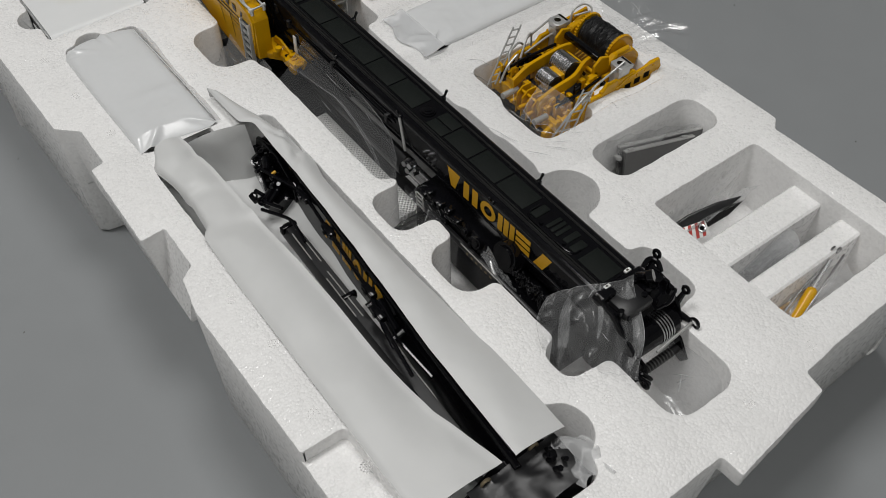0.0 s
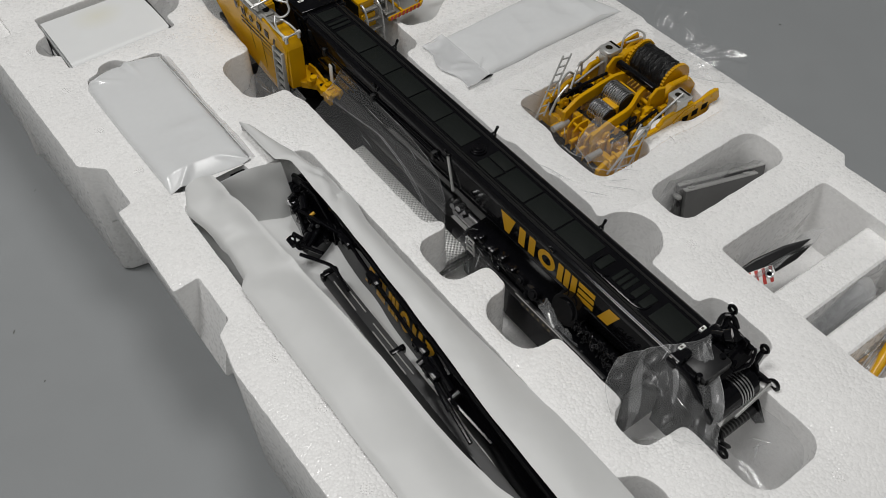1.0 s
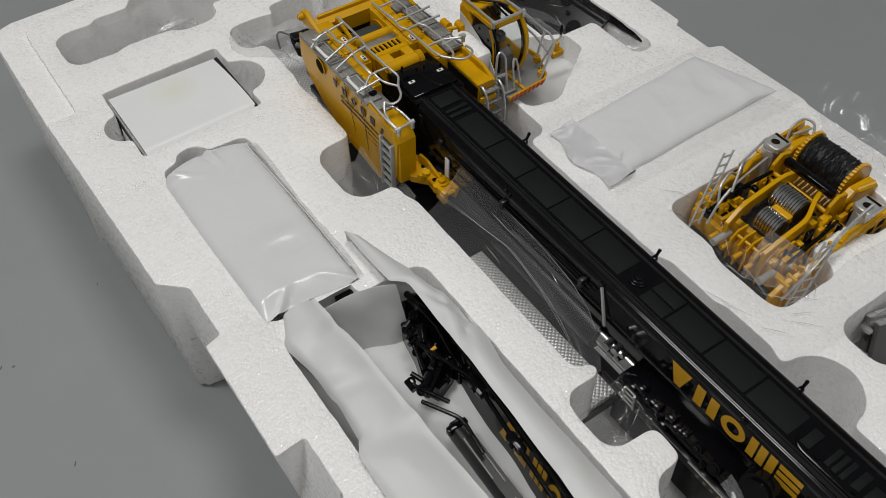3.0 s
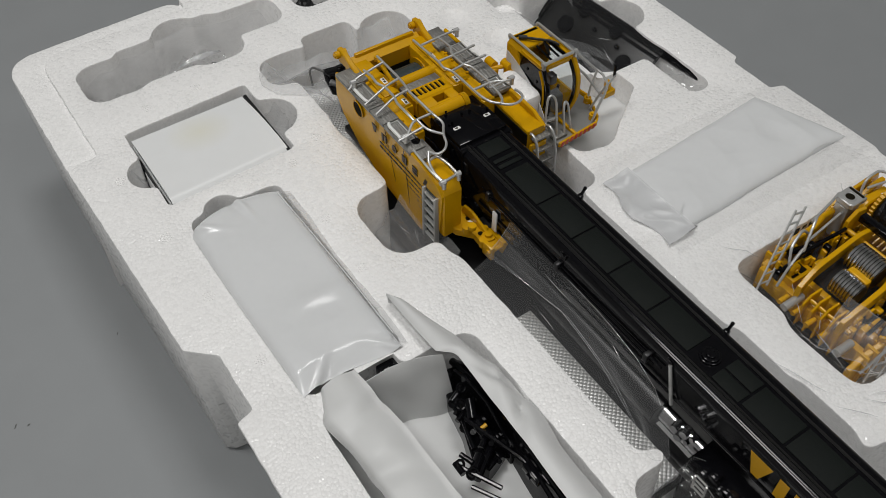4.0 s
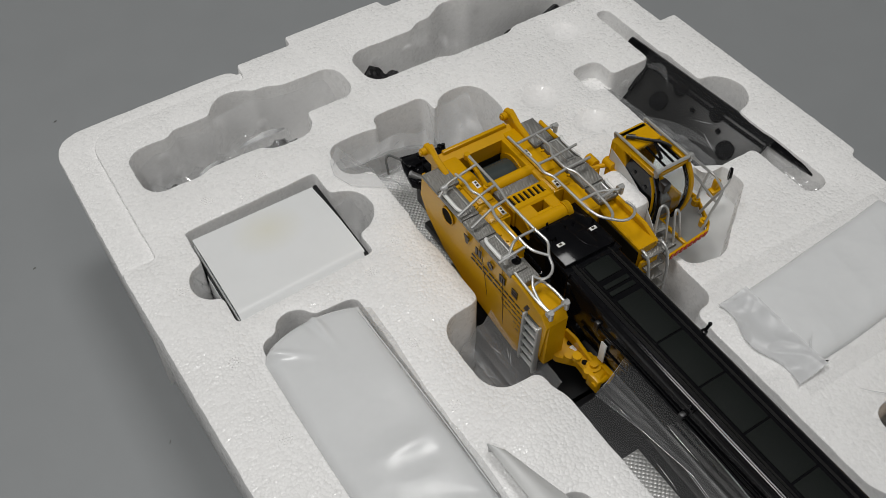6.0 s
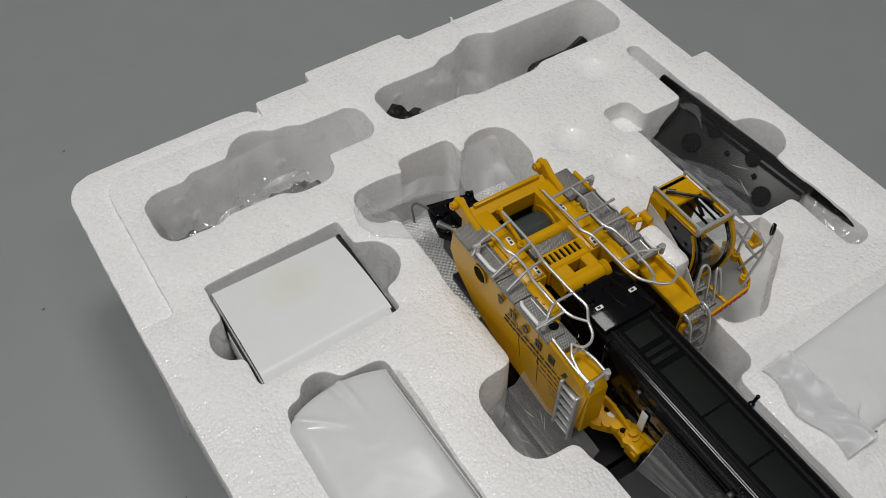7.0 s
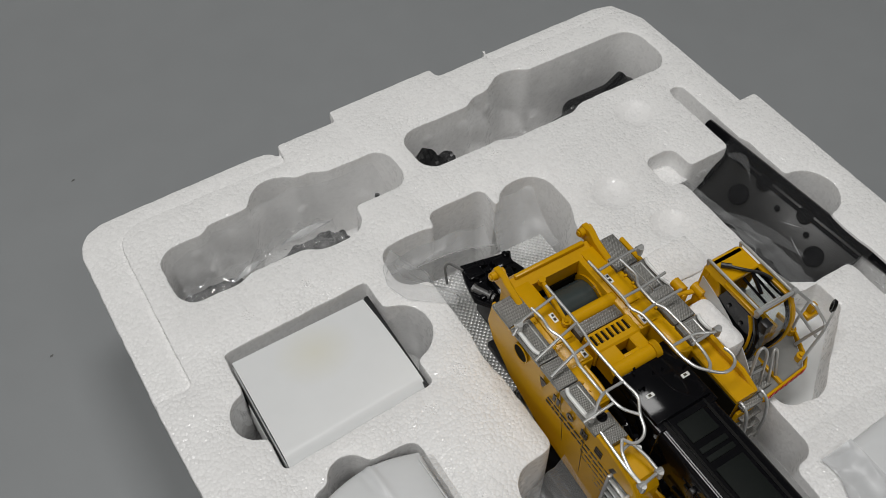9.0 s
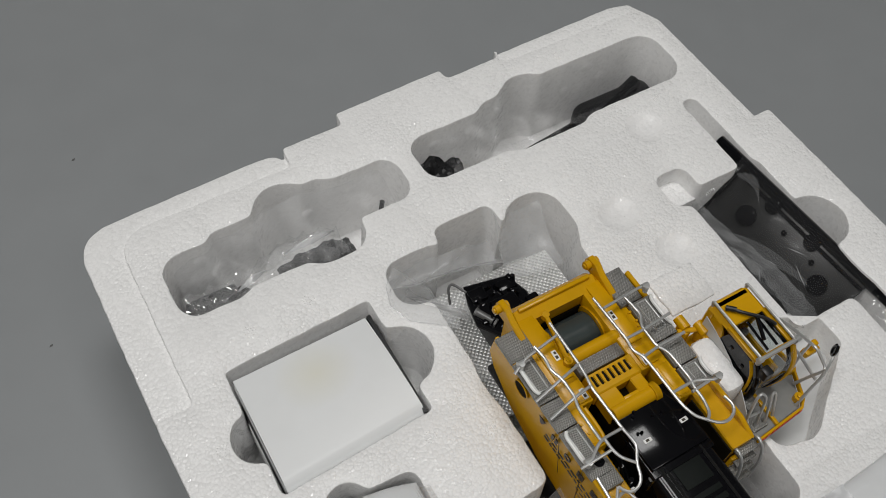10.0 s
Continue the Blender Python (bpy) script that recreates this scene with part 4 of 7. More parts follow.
part("lever_boss", bm, YELLOW, lever)
part("lever_boss", cyl(B(), (-20.8, 154.5, 27), (-20.8, 154.5, 30), 1.6, 14), YELLOW, lever)
for pts in ([(-36.2, 98, 27), (-30.2, 97.6, 27), (-29.6, 104, 27), (-29.6, 113, 27)], [(6.4, 113, 27), (6.4, 102, 27), (8, 97.6, 27), (12.6, 97.4, 27)]):
    part("rounded_edge", rod(B(), soft(pts, 2.5), 0.9, 8), YELLOW, crane)
part("boom_foot", prism(B(), [(86, -6), (86, 21), (104, 22), (110, 16), (112, 4), (104, -6)], "x", BX - 14, BX + 13, 1.2), BLACK, crane)
part("boom_foot_cover", box(B(), BX - 14.5, BX + 13.5, 77, 105, 21, 25.4, 0.7), BLACK, crane)
# added dark sheets paint the deep shade on the hoist bay's walls
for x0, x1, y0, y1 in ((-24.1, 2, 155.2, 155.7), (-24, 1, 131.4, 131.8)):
    part("bay_lining", box(B(), x0, x1, y0, y1, -12, 19), HOLE_SHADE, crane, "dark sheet for the shade inside the hoist bay")
random.seed(8)
for k in range(9):
    x, y = random.uniform(BX - 11, BX + 12), random.uniform(88, 103)
    part("bolt", cyl(B(), (x, y, 25.5), (x, y, 26.6), 0.6, 8), BLACK, crane)
part("inner_floor", box(B(), -42, 22, 64, 160, -14, -10, 0.5), BLACK_MATT, crane)
part("slewing_base", box(B(), -52, 32, 44, 128, -50, -33, 3), BLACK_MATT, crane)
# added black sheet, only there to darken the pocket floor beside the boom
part("under_plate", box(B(), -46, -14, -94, 50, -37, -33, 1), BLACK_MATT, crane)
part("turntable", cyl(B(), (-11, 96, -34), (-11, 96, -14), 27, 40), BLACK, crane)
bm = B()
for k in range(40):
    a = 2 * math.pi * k / 40
    cyl(bm, (-11 + 28 * math.cos(a), 96 + 28 * math.sin(a), -22), (-11 + 28 * math.cos(a), 96 + 28 * math.sin(a), -17), 0.9, 6)
part("turntable_teeth", bm, BLACK_MATT, crane)
# catwalk plates with their recessed trays and pale bumpers
for x0, x1, side in ((-45.2, -36.0, -1), (13.0, 24.0, 1)):
    for y0, y1 in ((142.5, 155.4 if side < 0 else 159.5), (122, 142), (109, 121.5), (86 if side < 0 else 98, 108.5)):
        inward = 3.0 if y0 > 142 else 0.0
        part("catwalk_plate", box(B(), x0 - (inward if side > 0 else 0), x1 + (inward if side < 0 else -inward), y0, y1, 26.5, 28.6, 0.3), GREY_PLATE, crane, "grey patterned catwalk plate")
    for y0, y1 in ((126, 141), (92 if side < 0 else 98.5, 107.5)):
        xm = (x0 + x1) / 2
        tray_part = part("catwalk_tray", box(B(), xm - 2.6, xm + 2.8, y0, y1, 27, 29, 0.5), SILVER, crane)
        part("tray_floor", box(B(), xm - 2.0, xm + 2.2, y0 + 0.8, y1 - 0.8, 28, 29.12), GREY_PLATE, tray_part)
        part("tray_rim", rod(B(), [(xm - 2.2, y0 + 0.5, 29.3), (xm + 2.4, y0 + 0.5, 29.3), (xm + 2.4, y1 - 0.5, 29.3), (xm - 2.2, y1 - 0.5, 29.3)], 0.35, 6, closed=True), SILVER, tray_part)
        edge = x0 + 1.2 if side < 0 else x1 - 1.2
        part("bumper", rod(B(), soft([(edge + 1.4, y1, 29.2), (edge, y1 - 2, 30), (edge, y0 + 2, 30), (edge + 1.4, y0, 29.2)], 1.5), 0.85, 8), WHITE, crane, "pale rounded bumper")
for x, y in ((-27.0, 137.4), (-26.6, 118), (4.6, 141.4), (4.2, 118.4)):
    lab = part("marker", box(B(), x - 1.1, x + 1.1, y - 2.4, y + 2.4, 27.5, 28.15, 0.1), WHITE, crane, "tiny white marker plate")
    part("marker_print", box(B(), x - 0.7, x + 0.5, y - 1.6, y - 0.2, 28, 28.25), DECAL, lab)
    part("marker_print", box(B(), x - 0.3, x + 0.7, y + 0.5, y + 1.7, 28, 28.25), DECAL, lab)
part("filler_cap", cyl(B(), (-38.5, 91, 25), (-38.5, 91, 29.3), 2.1, 16), BLACK, crane)
part("step_plate", box(B(), -43.5, -34, 80, 92, 24, 27.6, 0.4), GREY_PLATE, crane)
# folded guard rails
R = 39.5
LEFT_RAILS = [
    [(-26.5, 146, R), (-26.5, 126, R), (-27, 119, R), (-28, 114.5, R), (-27, 95, R - 1), (-25.5, 87, R - 2), (-29.5, 81.5, R - 3), (-31, 76, R - 4), (-34, 73.5, R - 5), (-38, 74, R - 6), (-40, 78, R - 6)],
    [(-50, 135, R - 4), (-44, 137.5, R - 1), (-26.5, 140, R)], [(-49, 121, R - 4), (-36, 123, R), (-26.5, 125, R)], [(-48, 112, R - 4), (-36, 114, R), (-28, 115, R)],
    [(-38, 140, R), (-37, 133, R), (-38, 128, R), (-36, 123, R), (-36, 114, R), (-37.5, 110, R), (-37.5, 99, R), (-37, 95, R - 1)],
    [(-27, 95, R - 1), (-36, 95, R - 1), (-39, 94, R - 1), (-44, 90.5, R - 4)], [(-49, 90, R - 4), (-35, 90, R - 2)],
    [(-35.5, 95, R - 1), (-35, 90, R - 2), (-34, 86, R - 2), (-29.5, 81.5, R - 3)],
]
RIGHT_RAILS = [
    [(-4, 147, R), (-3, 124, R), (-4, 119.5, R), (-1.5, 115, R), (-1, 91, R), (0.5, 85, R), (7, 78, R), (11, 77, R), (15, 78.5, R), (17, 81.5, R), (16, 86, R)],
    [(-3, 141, R), (15, 142, R), (21, 141.5, R)], [(-3, 125, R), (6, 125, R), (20, 126, R)], [(-1.5, 115, R), (6, 116, R), (20, 116, R)],
    [(-1, 97, R), (8, 97, R), (11, 96.5, R), (18, 93, R), (21.5, 94, R)], [(6, 93.5, R), (15, 94, R)],
    [(8, 141, R), (9, 131, R), (6, 127, R), (6, 116, R), (8.5, 112.5, R), (9, 98, R), (8, 95, R), (8, 89, R), (6.5, 83, R), (3.5, 81, R)],
]
# hinged gate over the front left corner
GATE = [[(-44, 85, 31), (-44.5, 69, 30), (-43.5, 61, 29)], [(-40, 78, R - 6), (-42.5, 74.5, 31), (-44, 67, 30), (-43, 60.5, 29)],
        [(-41.5, 75, 31), (-37, 76, 31), (-35, 69, 30), (-34.5, 62, 29)], [(-43, 61, 29), (-34.5, 62, 29)]]
RAILS = LEFT_RAILS + RIGHT_RAILS + GATE
for pts in RAILS:
    part("guard_rail", rod(B(), soft(pts, 2.2), 0.66, 8), SILVER, crane, "folded silver guard rail")
for p in ((-46, 137, R - 2), (-45, 91, R - 4), (19, 141.5, R), (19.5, 94, R), (-43.5, 61, 29), (-34.5, 62, 29)):
    bm = cyl(B(), (p[0], p[1] - 1, p[2] - 3), (p[0], p[1] - 1, p[2] + 1), 1.1, 10)
    cyl(bm, (p[0] - 1.5, p[1], p[2]), (p[0] + 1.5, p[1], p[2]), 1.3, 10)
    part("rail_hinge", bm, SILVER, crane)
# access ladder on the near side plate
bm = B()
for y in (73, 63):
    box(bm, side_l - 2.2, side_l + 0.5, y - 0.6, y + 0.6, -16, 18, 0.2)
ladder = part("access_ladder", bm, SILVER, crane, "silver access ladder")
for k in range(6):
    part("rung", box(B(), side_l - 1.8, side_l + 0.2, 63, 73, -13.5 + 5.6 * k, -12.6 + 5.6 * k, 0.2), SILVER, ladder)
part("ladder_back", box(B(), side_l - 0.3, side_l - 0.05, 63.5, 72.5, -15, 17), GREEN_GREY, ladder)
# luffing bracket and arm at the front
arm = part("luffing_arm", prism(B(), [(-40, 71), (-24, 72), (-21, 58), (-24, 49), (-20, 42), (-22, 32), (-29, 29), (-33, 36), (-32, 46), (-39, 55)], "z", -11, -3, 0.9), YELLOW, crane, "yellow luffing arm")
part("arm_plate", prism(B(), [(66, -3), (64, 5), (56, 6), (44, 1), (36, -3)], "x", -27, -25, 0.4), YELLOW, arm)
for x, y, r, z0, z1 in ((-36, 65, 5.2, -14, -1), (-36, 65, 3.0, -1, 3), (-36, 65, 1.8, 3, 6), (-27, 38, 4.2, -13, -1.5), (-27, 38, 2.2, -1.5, 1.2)):
    part("arm_boss", cyl(B(), (x, y, z0), (x, y, z1), r, 24), YELLOW, arm)
part("arm_collar", rod(B(), [(-36 + 3.6 * math.cos(a), 65 + 3.6 * math.sin(a), 0.4) for a in np.arange(0, 6.2, 0.4)], 0.8, 6, closed=True), YELLOW, arm)
part("arm_gap", cyl(B(), (-33, 51, -3.2), (-33, 51, -2.75), 3.2, 20), YELLOW, arm)
boss = part("arm_boss", cyl(B(), (-33.5, 50.5, -5), (-33.5, 50.5, 1.2), 3.4, 20), YELLOW, arm)
part("boss_cap", cyl(B(), (-33.5, 50.5, 1), (-33.5, 50.5, 3.2), 2.1, 16), YELLOW, boss)
for x, y, r in ((-24.5, 45, 2.0), (-23.5, 38, 2.4), (-32, 37, 2.2)):
    part("arm_boss", cyl(B(), (x, y, -8), (x, y, -1.2), r, 16), YELLOW, arm)
for x, y in ((-29, 43), (-27.5, 58)):
    part("arm_recess", cyl(B(), (x, y, -4), (x, y, -2.55), 1.7, 14), HOLE_SHADE, arm)
part("arm_fork", box(B(), -33, -30, 27, 36, -14, -1, 0.6), YELLOW, arm)
part("arm_fork", box(B(), -24, -21, 27, 36, -14, -1, 0.6), YELLOW, arm)
part("fork_pin", cyl(B(), (-34, 29.5, -6), (-20, 29.5, -6), 2.0, 14), YELLOW, arm)
lab = part("marker", box(B(), -29.5, -26.8, 52, 56, -3.2, -2.6), WHITE, arm)
for ob in [arm] + list(arm.children):
    for v in ob.data.vertices:
        p = v.co * 1000 + BASES[ob]
        v.co = (Vector((-36 + 0.80 * (p.x + 36) + 0.06 * (68 - p.y), 68 + 0.74 * (p.y - 68), -8 + 0.62 * (p.z + 8) + 0.05 * (p.y - 40))) - BASES[ob]) * 0.001
part("cross_beam", cyl(B(), (-24, 66, -6), (20, 66, -6), 5, 18), BLACK, crane)
# black fittings at the tail
tail = part("tail_bracket", prism(B(), [(-35, 195), (-14, 191), (-10, 179), (-12, 165), (-33, 165), (-40, 175), (-38, 186)], "z", 0, 3.2, 0.8), BLACK, crane)
part("tail_post", box(B(), -32, -16, 168, 184, -22, 1, 1.0), BLACK_MATT, tail)
for x0, x1, y0, y1, z0, z1 in ((-36, -28, 184, 191, 0, 5), (-30, -17, 170, 181, 2, 6.5), (-22, -13, 183, 189, 1, 5), (-14, -8, 170, 176, 0, 6), (-29, -24, 188, 192, 0, 4.5)):
    part("tail_block", box(B(), x0, x1, y0, y1, z0, z1, 0.8), BLACK, tail)
random.seed(23)
for k in range(34):
    x, y, z = random.uniform(-36, -13), random.uniform(168, 190), random.uniform(1.5, 5)
    if k % 2:
        bm = cyl(B(), (x, y, z - 4), (x + random.uniform(-2, 2), y + random.uniform(-2, 2), z + 2), random.uniform(0.5, 1.4), 8)
    else:
        bm = box(B(), x - random.uniform(0.8, 2.6), x + 1, y - random.uniform(0.8, 2.6), y + 1, z - 4, z + 1.4, 0.3)
    part("tail_fitting", bm, BLACK, tail)
part("tail_hook", rod(B(), soft([(-43, 193, -4), (-42, 197.5, 3), (-39.5, 198.5, 4), (-36, 191, 4)], 2), 0.6, 8), SLATE, tail, "thin grey hook")
part("tail_cylinder", cyl(B(), (-37, 180, 4), (-33, 172.5, 4), 1.7, 14), SLATE, tail, "dull grey cylinder")
for x, y in ((-37.4, 180.8), (-32.6, 171.7)):
    part("cylinder_nut", cyl(B(), (x, y, 4), (x + 0.5, y - 0.95, 4), 2.0, 6), SLATE, tail)
# near-side front box for the right-hand catwalk
part("steps_frame", box(B(), 13, 23, 66.5, 68.2, -14, 18, 0.5), YELLOW, crane)
for k in range(4):
    part("tread", box(B(), 14.5, 25, 60.5 + 1.7 * k, 66.2 + 1.7 * k, 1 + 6.3 * k, 2.2 + 6.3 * k, 0.2), GREY_PLATE, crane, "grey tread plate")
for x in (14.2, 25.2):
    part("grab_rail", rod(B(), soft([(x, 61, -3), (x, 61.5, 12), (x, 64, 22), (x, 68, 25), (x, 71, 22)], 3), 0.7, 8), SILVER, crane)

# ---- driver's cab, swung forward beside the superstructure
X0, X1, YB, YF, ZF, ZR = 37.0, 58.0, 121.0, 91.0, 6.0, 40.5   # sides, back, front, floor and roof
cab = part("cab_rear_wall", prism(B(), [(X0, ZF), (X0, ZR - 3), (X0 + 3, ZR), (X1 - 3, ZR), (X1, ZR - 3), (X1, ZF)], "y", YB - 4, YB, 0.8), YELLOW, crane, "yellow driver's cab shell")
part("cab_roof", prism(B(), [(X0, ZR - 2.5), (X0 + 2, ZR), (X1 - 2, ZR), (X1, ZR - 2.5)], "y", YB - 13, YB - 1, 0.5), YELLOW, cab)
part("rear_quarter", prism(B(), [(YB - 4, ZF), (YB - 4, ZR - 3), (YB - 9, ZR - 3), (YB - 12, ZR - 9), (YB - 10, ZF)], "x", X0, X0 + 1.6, 0.4), YELLOW, cab)
part("rear_quarter", prism(B(), [(YB - 4, ZF), (YB - 4, ZR - 3), (YB - 9, ZR - 3), (YB - 12, ZR - 9), (YB - 10, ZF)], "x", X1 - 1.6, X1, 0.4), YELLOW, cab)
for x in (X0 + 1.4, X1 - 1.4):
    part("roof_beam", box(B(), x - 1.4, x + 1.4, YF, YB - 12, ZR - 3, ZR - 0.4, 0.5), YELLOW, cab)
    part("roof_seal", box(B(), x - 0.5 + (2.2 if x < 48 else -2.2), x + 0.5 + (2.2 if x < 48 else -2.2), YF + 1, YB - 12, ZR - 2.6, ZR - 0.8, 0.2), BLACK, cab)
    part("roof_bar", rod(B(), soft([(x, YB - 1, ZR - 1), (x, YB, ZR + 1.6), (x, YF - 1, ZR + 1.6)], 1.5), 0.68, 8), SILVER, cab, "silver roof guard bar")
part("roof_bar", rod(B(), [(X0, YF - 0.6, ZR + 1.6), (X1, YF - 0.6, ZR + 1.6)], 0.85, 10), SILVER, cab)
for x in (X0 + 0.5, X1 - 0.5):
    bm = cyl(B(), (x - 1.1, YF - 0.6, ZR + 1.6), (x + 1.1, YF - 0.6, ZR + 1.6), 1.35, 12)
    cyl(bm, (x, YF - 0.6, ZR - 1.4), (x, YF - 0.6, ZR + 1.6), 1.1, 10)
    part("bar_clamp", bm, SILVER, cab)
part("front_beam", box(B(), X0, X1, YF - 0.8, YF + 1.2, ZR - 3.2, ZR - 0.6, 0.5), YELLOW, cab)
part("skylight", box(B(), X0 + 4, X1 - 4, YF + 2, YB - 13, ZR - 1.6, ZR - 1.3), GLASS, cab, "clear skylight glass")
for x in (46.0, 51.0):
    part("skylight_bar", rod(B(), [(x, YB - 14, ZR - 0.8), (x - 1, YF + 2, ZR - 0.8)], 0.6, 6), BLACK, cab)
part("wiper_arm", rod(B(), soft([(42, YB - 6, ZR + 1.6), (46, YB - 11, ZR + 2.0), (53, YB - 17, ZR + 1.4), (55, YB - 21, ZR + 0.6)], 3), 0.75, 8), BLACK_MATT, cab)
part("wiper_motor", cyl(B(), (41, YB - 5, ZR + 1.4), (44, YB - 8, ZR + 1.8), 1.2, 10), BLACK_MATT, cab)
part("wiper_blade", rod(B(), [(50, YB - 15, ZR + 0.6), (46, YB - 24, ZR + 0.2)], 0.9, 8), BLACK, cab)
# bowed front pillars: a thick yellow one with a black seal, and a black one on the door's side
part("front_pillar", rod(B(), soft([(X1 - 1, YF, ZR - 2), (X1, YF - 5, ZR - 11), (X1 - 0.5, YF - 6, ZR - 24), (X1 - 3, YF - 3, ZF)], 6, 5), 1.5, 10), YELLOW, cab, "bowed yellow front pillar")
part("pillar_seal", rod(B(), soft([(X1 - 3.2, YF, ZR - 2.4), (X1 - 2.4, YF - 5, ZR - 11), (X1 - 3, YF - 6, ZR - 24), (X1 - 5, YF - 3, ZF)], 6, 5), 0.9, 8), BLACK, cab)
part("front_pillar", rod(B(), soft([(X0 + 1, YF, ZR - 2), (X0 + 1, YF - 5, ZR - 11), (X0 + 1.5, YF - 6, ZR - 24), (X0 + 3, YF - 3, ZF)], 6, 5), 1.3, 10), BLACK, cab, "bowed black front pillar")
part("pillar_seal", rod(B(), soft([(X0 + 0.4, YF + 2, ZR - 4), (X0 + 0.4, YF - 2, ZR - 11), (X0 + 0.6, YF - 3, ZR - 24), (X0 + 1, YF, ZF)], 6, 5), 0.8, 8), YELLOW, cab)
part("windscreen", grid_sheet(B(), 2, 10, lambda u, v: (X0 + 2 + (X1 - X0 - 4.5) * u, YF - 6.2 * math.sin(math.pi * (0.15 + 0.75 * v)), ZR - 2.5 - 31 * v)), GLASS, cab, "clear bowed cab windscreen")
part("side_glass", prism(B(), [(YB - 11, ZF + 12), (YB - 12, ZR - 9), (YB - 14, ZR - 4), (YF + 1, ZR - 4), (YF - 3, ZR - 12), (YF - 4, ZF + 12)], "x", X1 - 0.9, X1 - 0.6), GLASS, cab, "clear cab side glass")
part("door_panel", prism(B(), [(YB - 10, ZF), (YB - 12, ZR - 9), (YB - 14, ZR - 3.4), (YF + 2, ZR - 3.4), (YF - 3, ZR - 12), (YF - 4, ZR - 22), (YF - 1, ZF)], "x", X0 + 0.3, X0 + 0.9, 0.2), BLACK, cab, "glossy black cab door")
for y, z in ((YB - 18, ZR - 9), (YB - 26, ZR - 12)):
    part("door_latch", cyl(B(), (X0 - 0.4, y, z), (X0 + 0.6, y, z), 0.9, 10), BLACK_MATT, cab)
part("lower_panel", box(B(), X1 - 1.6, X1 - 0.2, YF - 2, YB - 4, ZF, ZF + 12, 0.4), YELLOW, cab)
part("cab_sill", box(B(), X0, X1, YF - 3, YB - 1, ZF - 3, ZF, 0.6), YELLOW, cab)
seat = part("driver_seat", box(B(), 44, 53, 98, 107, ZF, ZF + 7, 1.6), SLATE, cab, "grey driver's seat")
part("seat_back", box(B(), 44, 53, 106, 109.5, ZF + 5, ZF + 21, 1.4), SLATE, seat)
part("console", prism(B(), [(YF - 2, ZF), (YF - 1, ZF + 10), (YF + 4, ZF + 12), (YF + 5, ZF)], "x", 44, 53, 0.6), SLATE, cab)
for x in (43, 54):
    part("control_lever", cyl(B(), (x, 97, ZF + 6), (x, 96, ZF + 12), 0.8, 8), BLACK_MATT, cab)
part("lamp_box", box(B(), X0 + 0.5, X0 + 4.5, YF - 7, YF - 2.5, ZR - 7.5, ZR - 2, 0.6), BLACK_MATT, cab, "small black work lamp")
floor_plate = part("cab_platform", prism(B(), [(35, 70), (61, 72.5), (64, 75), (71, 90), (70, 97), (58, 93), (37, 86)], "z", ZF - 3, ZF - 1, 0.3), PLATFORM, cab, "grey cab platform plate")
EDGE = [(34.5, 69.4), (61.4, 71.6), (65, 74.6), (72, 90), (71, 98)]
part("platform_edge", strap(B(), [(x, y, ZF - 0.6) for x, y in EDGE], 1.2, 3.0), YELLOW, floor_plate)
part("platform_beam", box(B(), 46, 47.6, 71, 91, ZF - 1, ZF + 0.8, 0.3), YELLOW, floor_plate)
for k in range(8):
    x = 35.5 + 3.2 * k
    part("warning_stripe", prism(B(), [(x, ZF - 2.0), (x + 1.5, ZF - 2.0), (x + 2.3, ZF + 0.8), (x + 0.8, ZF + 0.8)], "y", 68.6 + 0.262 * k, 69.0 + 0.262 * k), RED, floor_plate, "red warning stripe")
part("step_tread", box(B(), 35, 43, 73, 80, ZF - 1, ZF + 0.6, 0.2), GREY_PLATE, floor_plate)
part("step_tread", box(B(), 37, 43, 81, 87, ZF + 4, ZF + 5.4, 0.2), GREY_PLATE, floor_plate)
for pts in ([(X1, 101, 41), (63, 98, 36), (75, 90, 22.5), (76, 87, 22), (71, 77, 24), (69, 76, 20), (64, 75, 12), (60.5, 74, 5)], [(61, 94, 30), (66, 89, 24), (70, 82, 16), (68.5, 77, 17)],
            [(75, 90, 22.5), (71, 89, 14), (68, 87, 6)], [(71, 77, 24), (68, 80, 14), (66, 82, 6)]):
    part("platform_rail", rod(B(), soft(pts, 2.5), 0.7, 8), SILVER, cab, "silver platform rail")
for pts in ([(33, 77, 5), (31, 78, 18), (34, 81, 29), (36.5, 81, 30), (38, 79, 27), (37.5, 75, 5)], [(42, 74, 5), (43, 78, 18), (45, 80.5, 22), (47, 80, 21), (47, 75, 6)]):
    part("grab_loop", rod(B(), soft(pts, 3), 0.65, 8), SILVER, cab, "silver grab loop")
part("grab_cross_bar", rod(B(), [(31.4, 78, 17), (37.6, 77.4, 17)], 0.6, 6), SILVER, cab)
mirror = part("mirror_arm", rod(B(), soft([(71, 77, 24), (76, 79, 23), (80, 81, 24)], 2), 0.5, 6), SILVER, cab)
part("mirror", rod(B(), [(80 + 1.2 * math.cos(a), 82 + 1.2 * math.cos(a), 25 + 3.2 * math.sin(a)) for a in (0, 0.8, 1.57, 2.4, 3.14, 3.9, 4.7, 5.5)], 0.8, 6, closed=True), BLACK, mirror, "small black mirror")
bm = box(B(), 84, 92, 90, 94, -2, 2, 0.6)
box(bm, 86, 89, 91, 94, 2, 8, 0.6)
part("yellow_bracket", bm, YELLOW, cab)
for x, y in ((69, 88), (62.5, 76)):
    bm = cyl(B(), (x, y, ZF - 1), (x, y, ZF + 2.4), 2.0, 14)
    cyl(bm, (x, y, ZF + 2.4), (x, y, ZF + 3.4), 1.0, 10)
    part("platform_pin", bm, YELLOW, floor_plate)
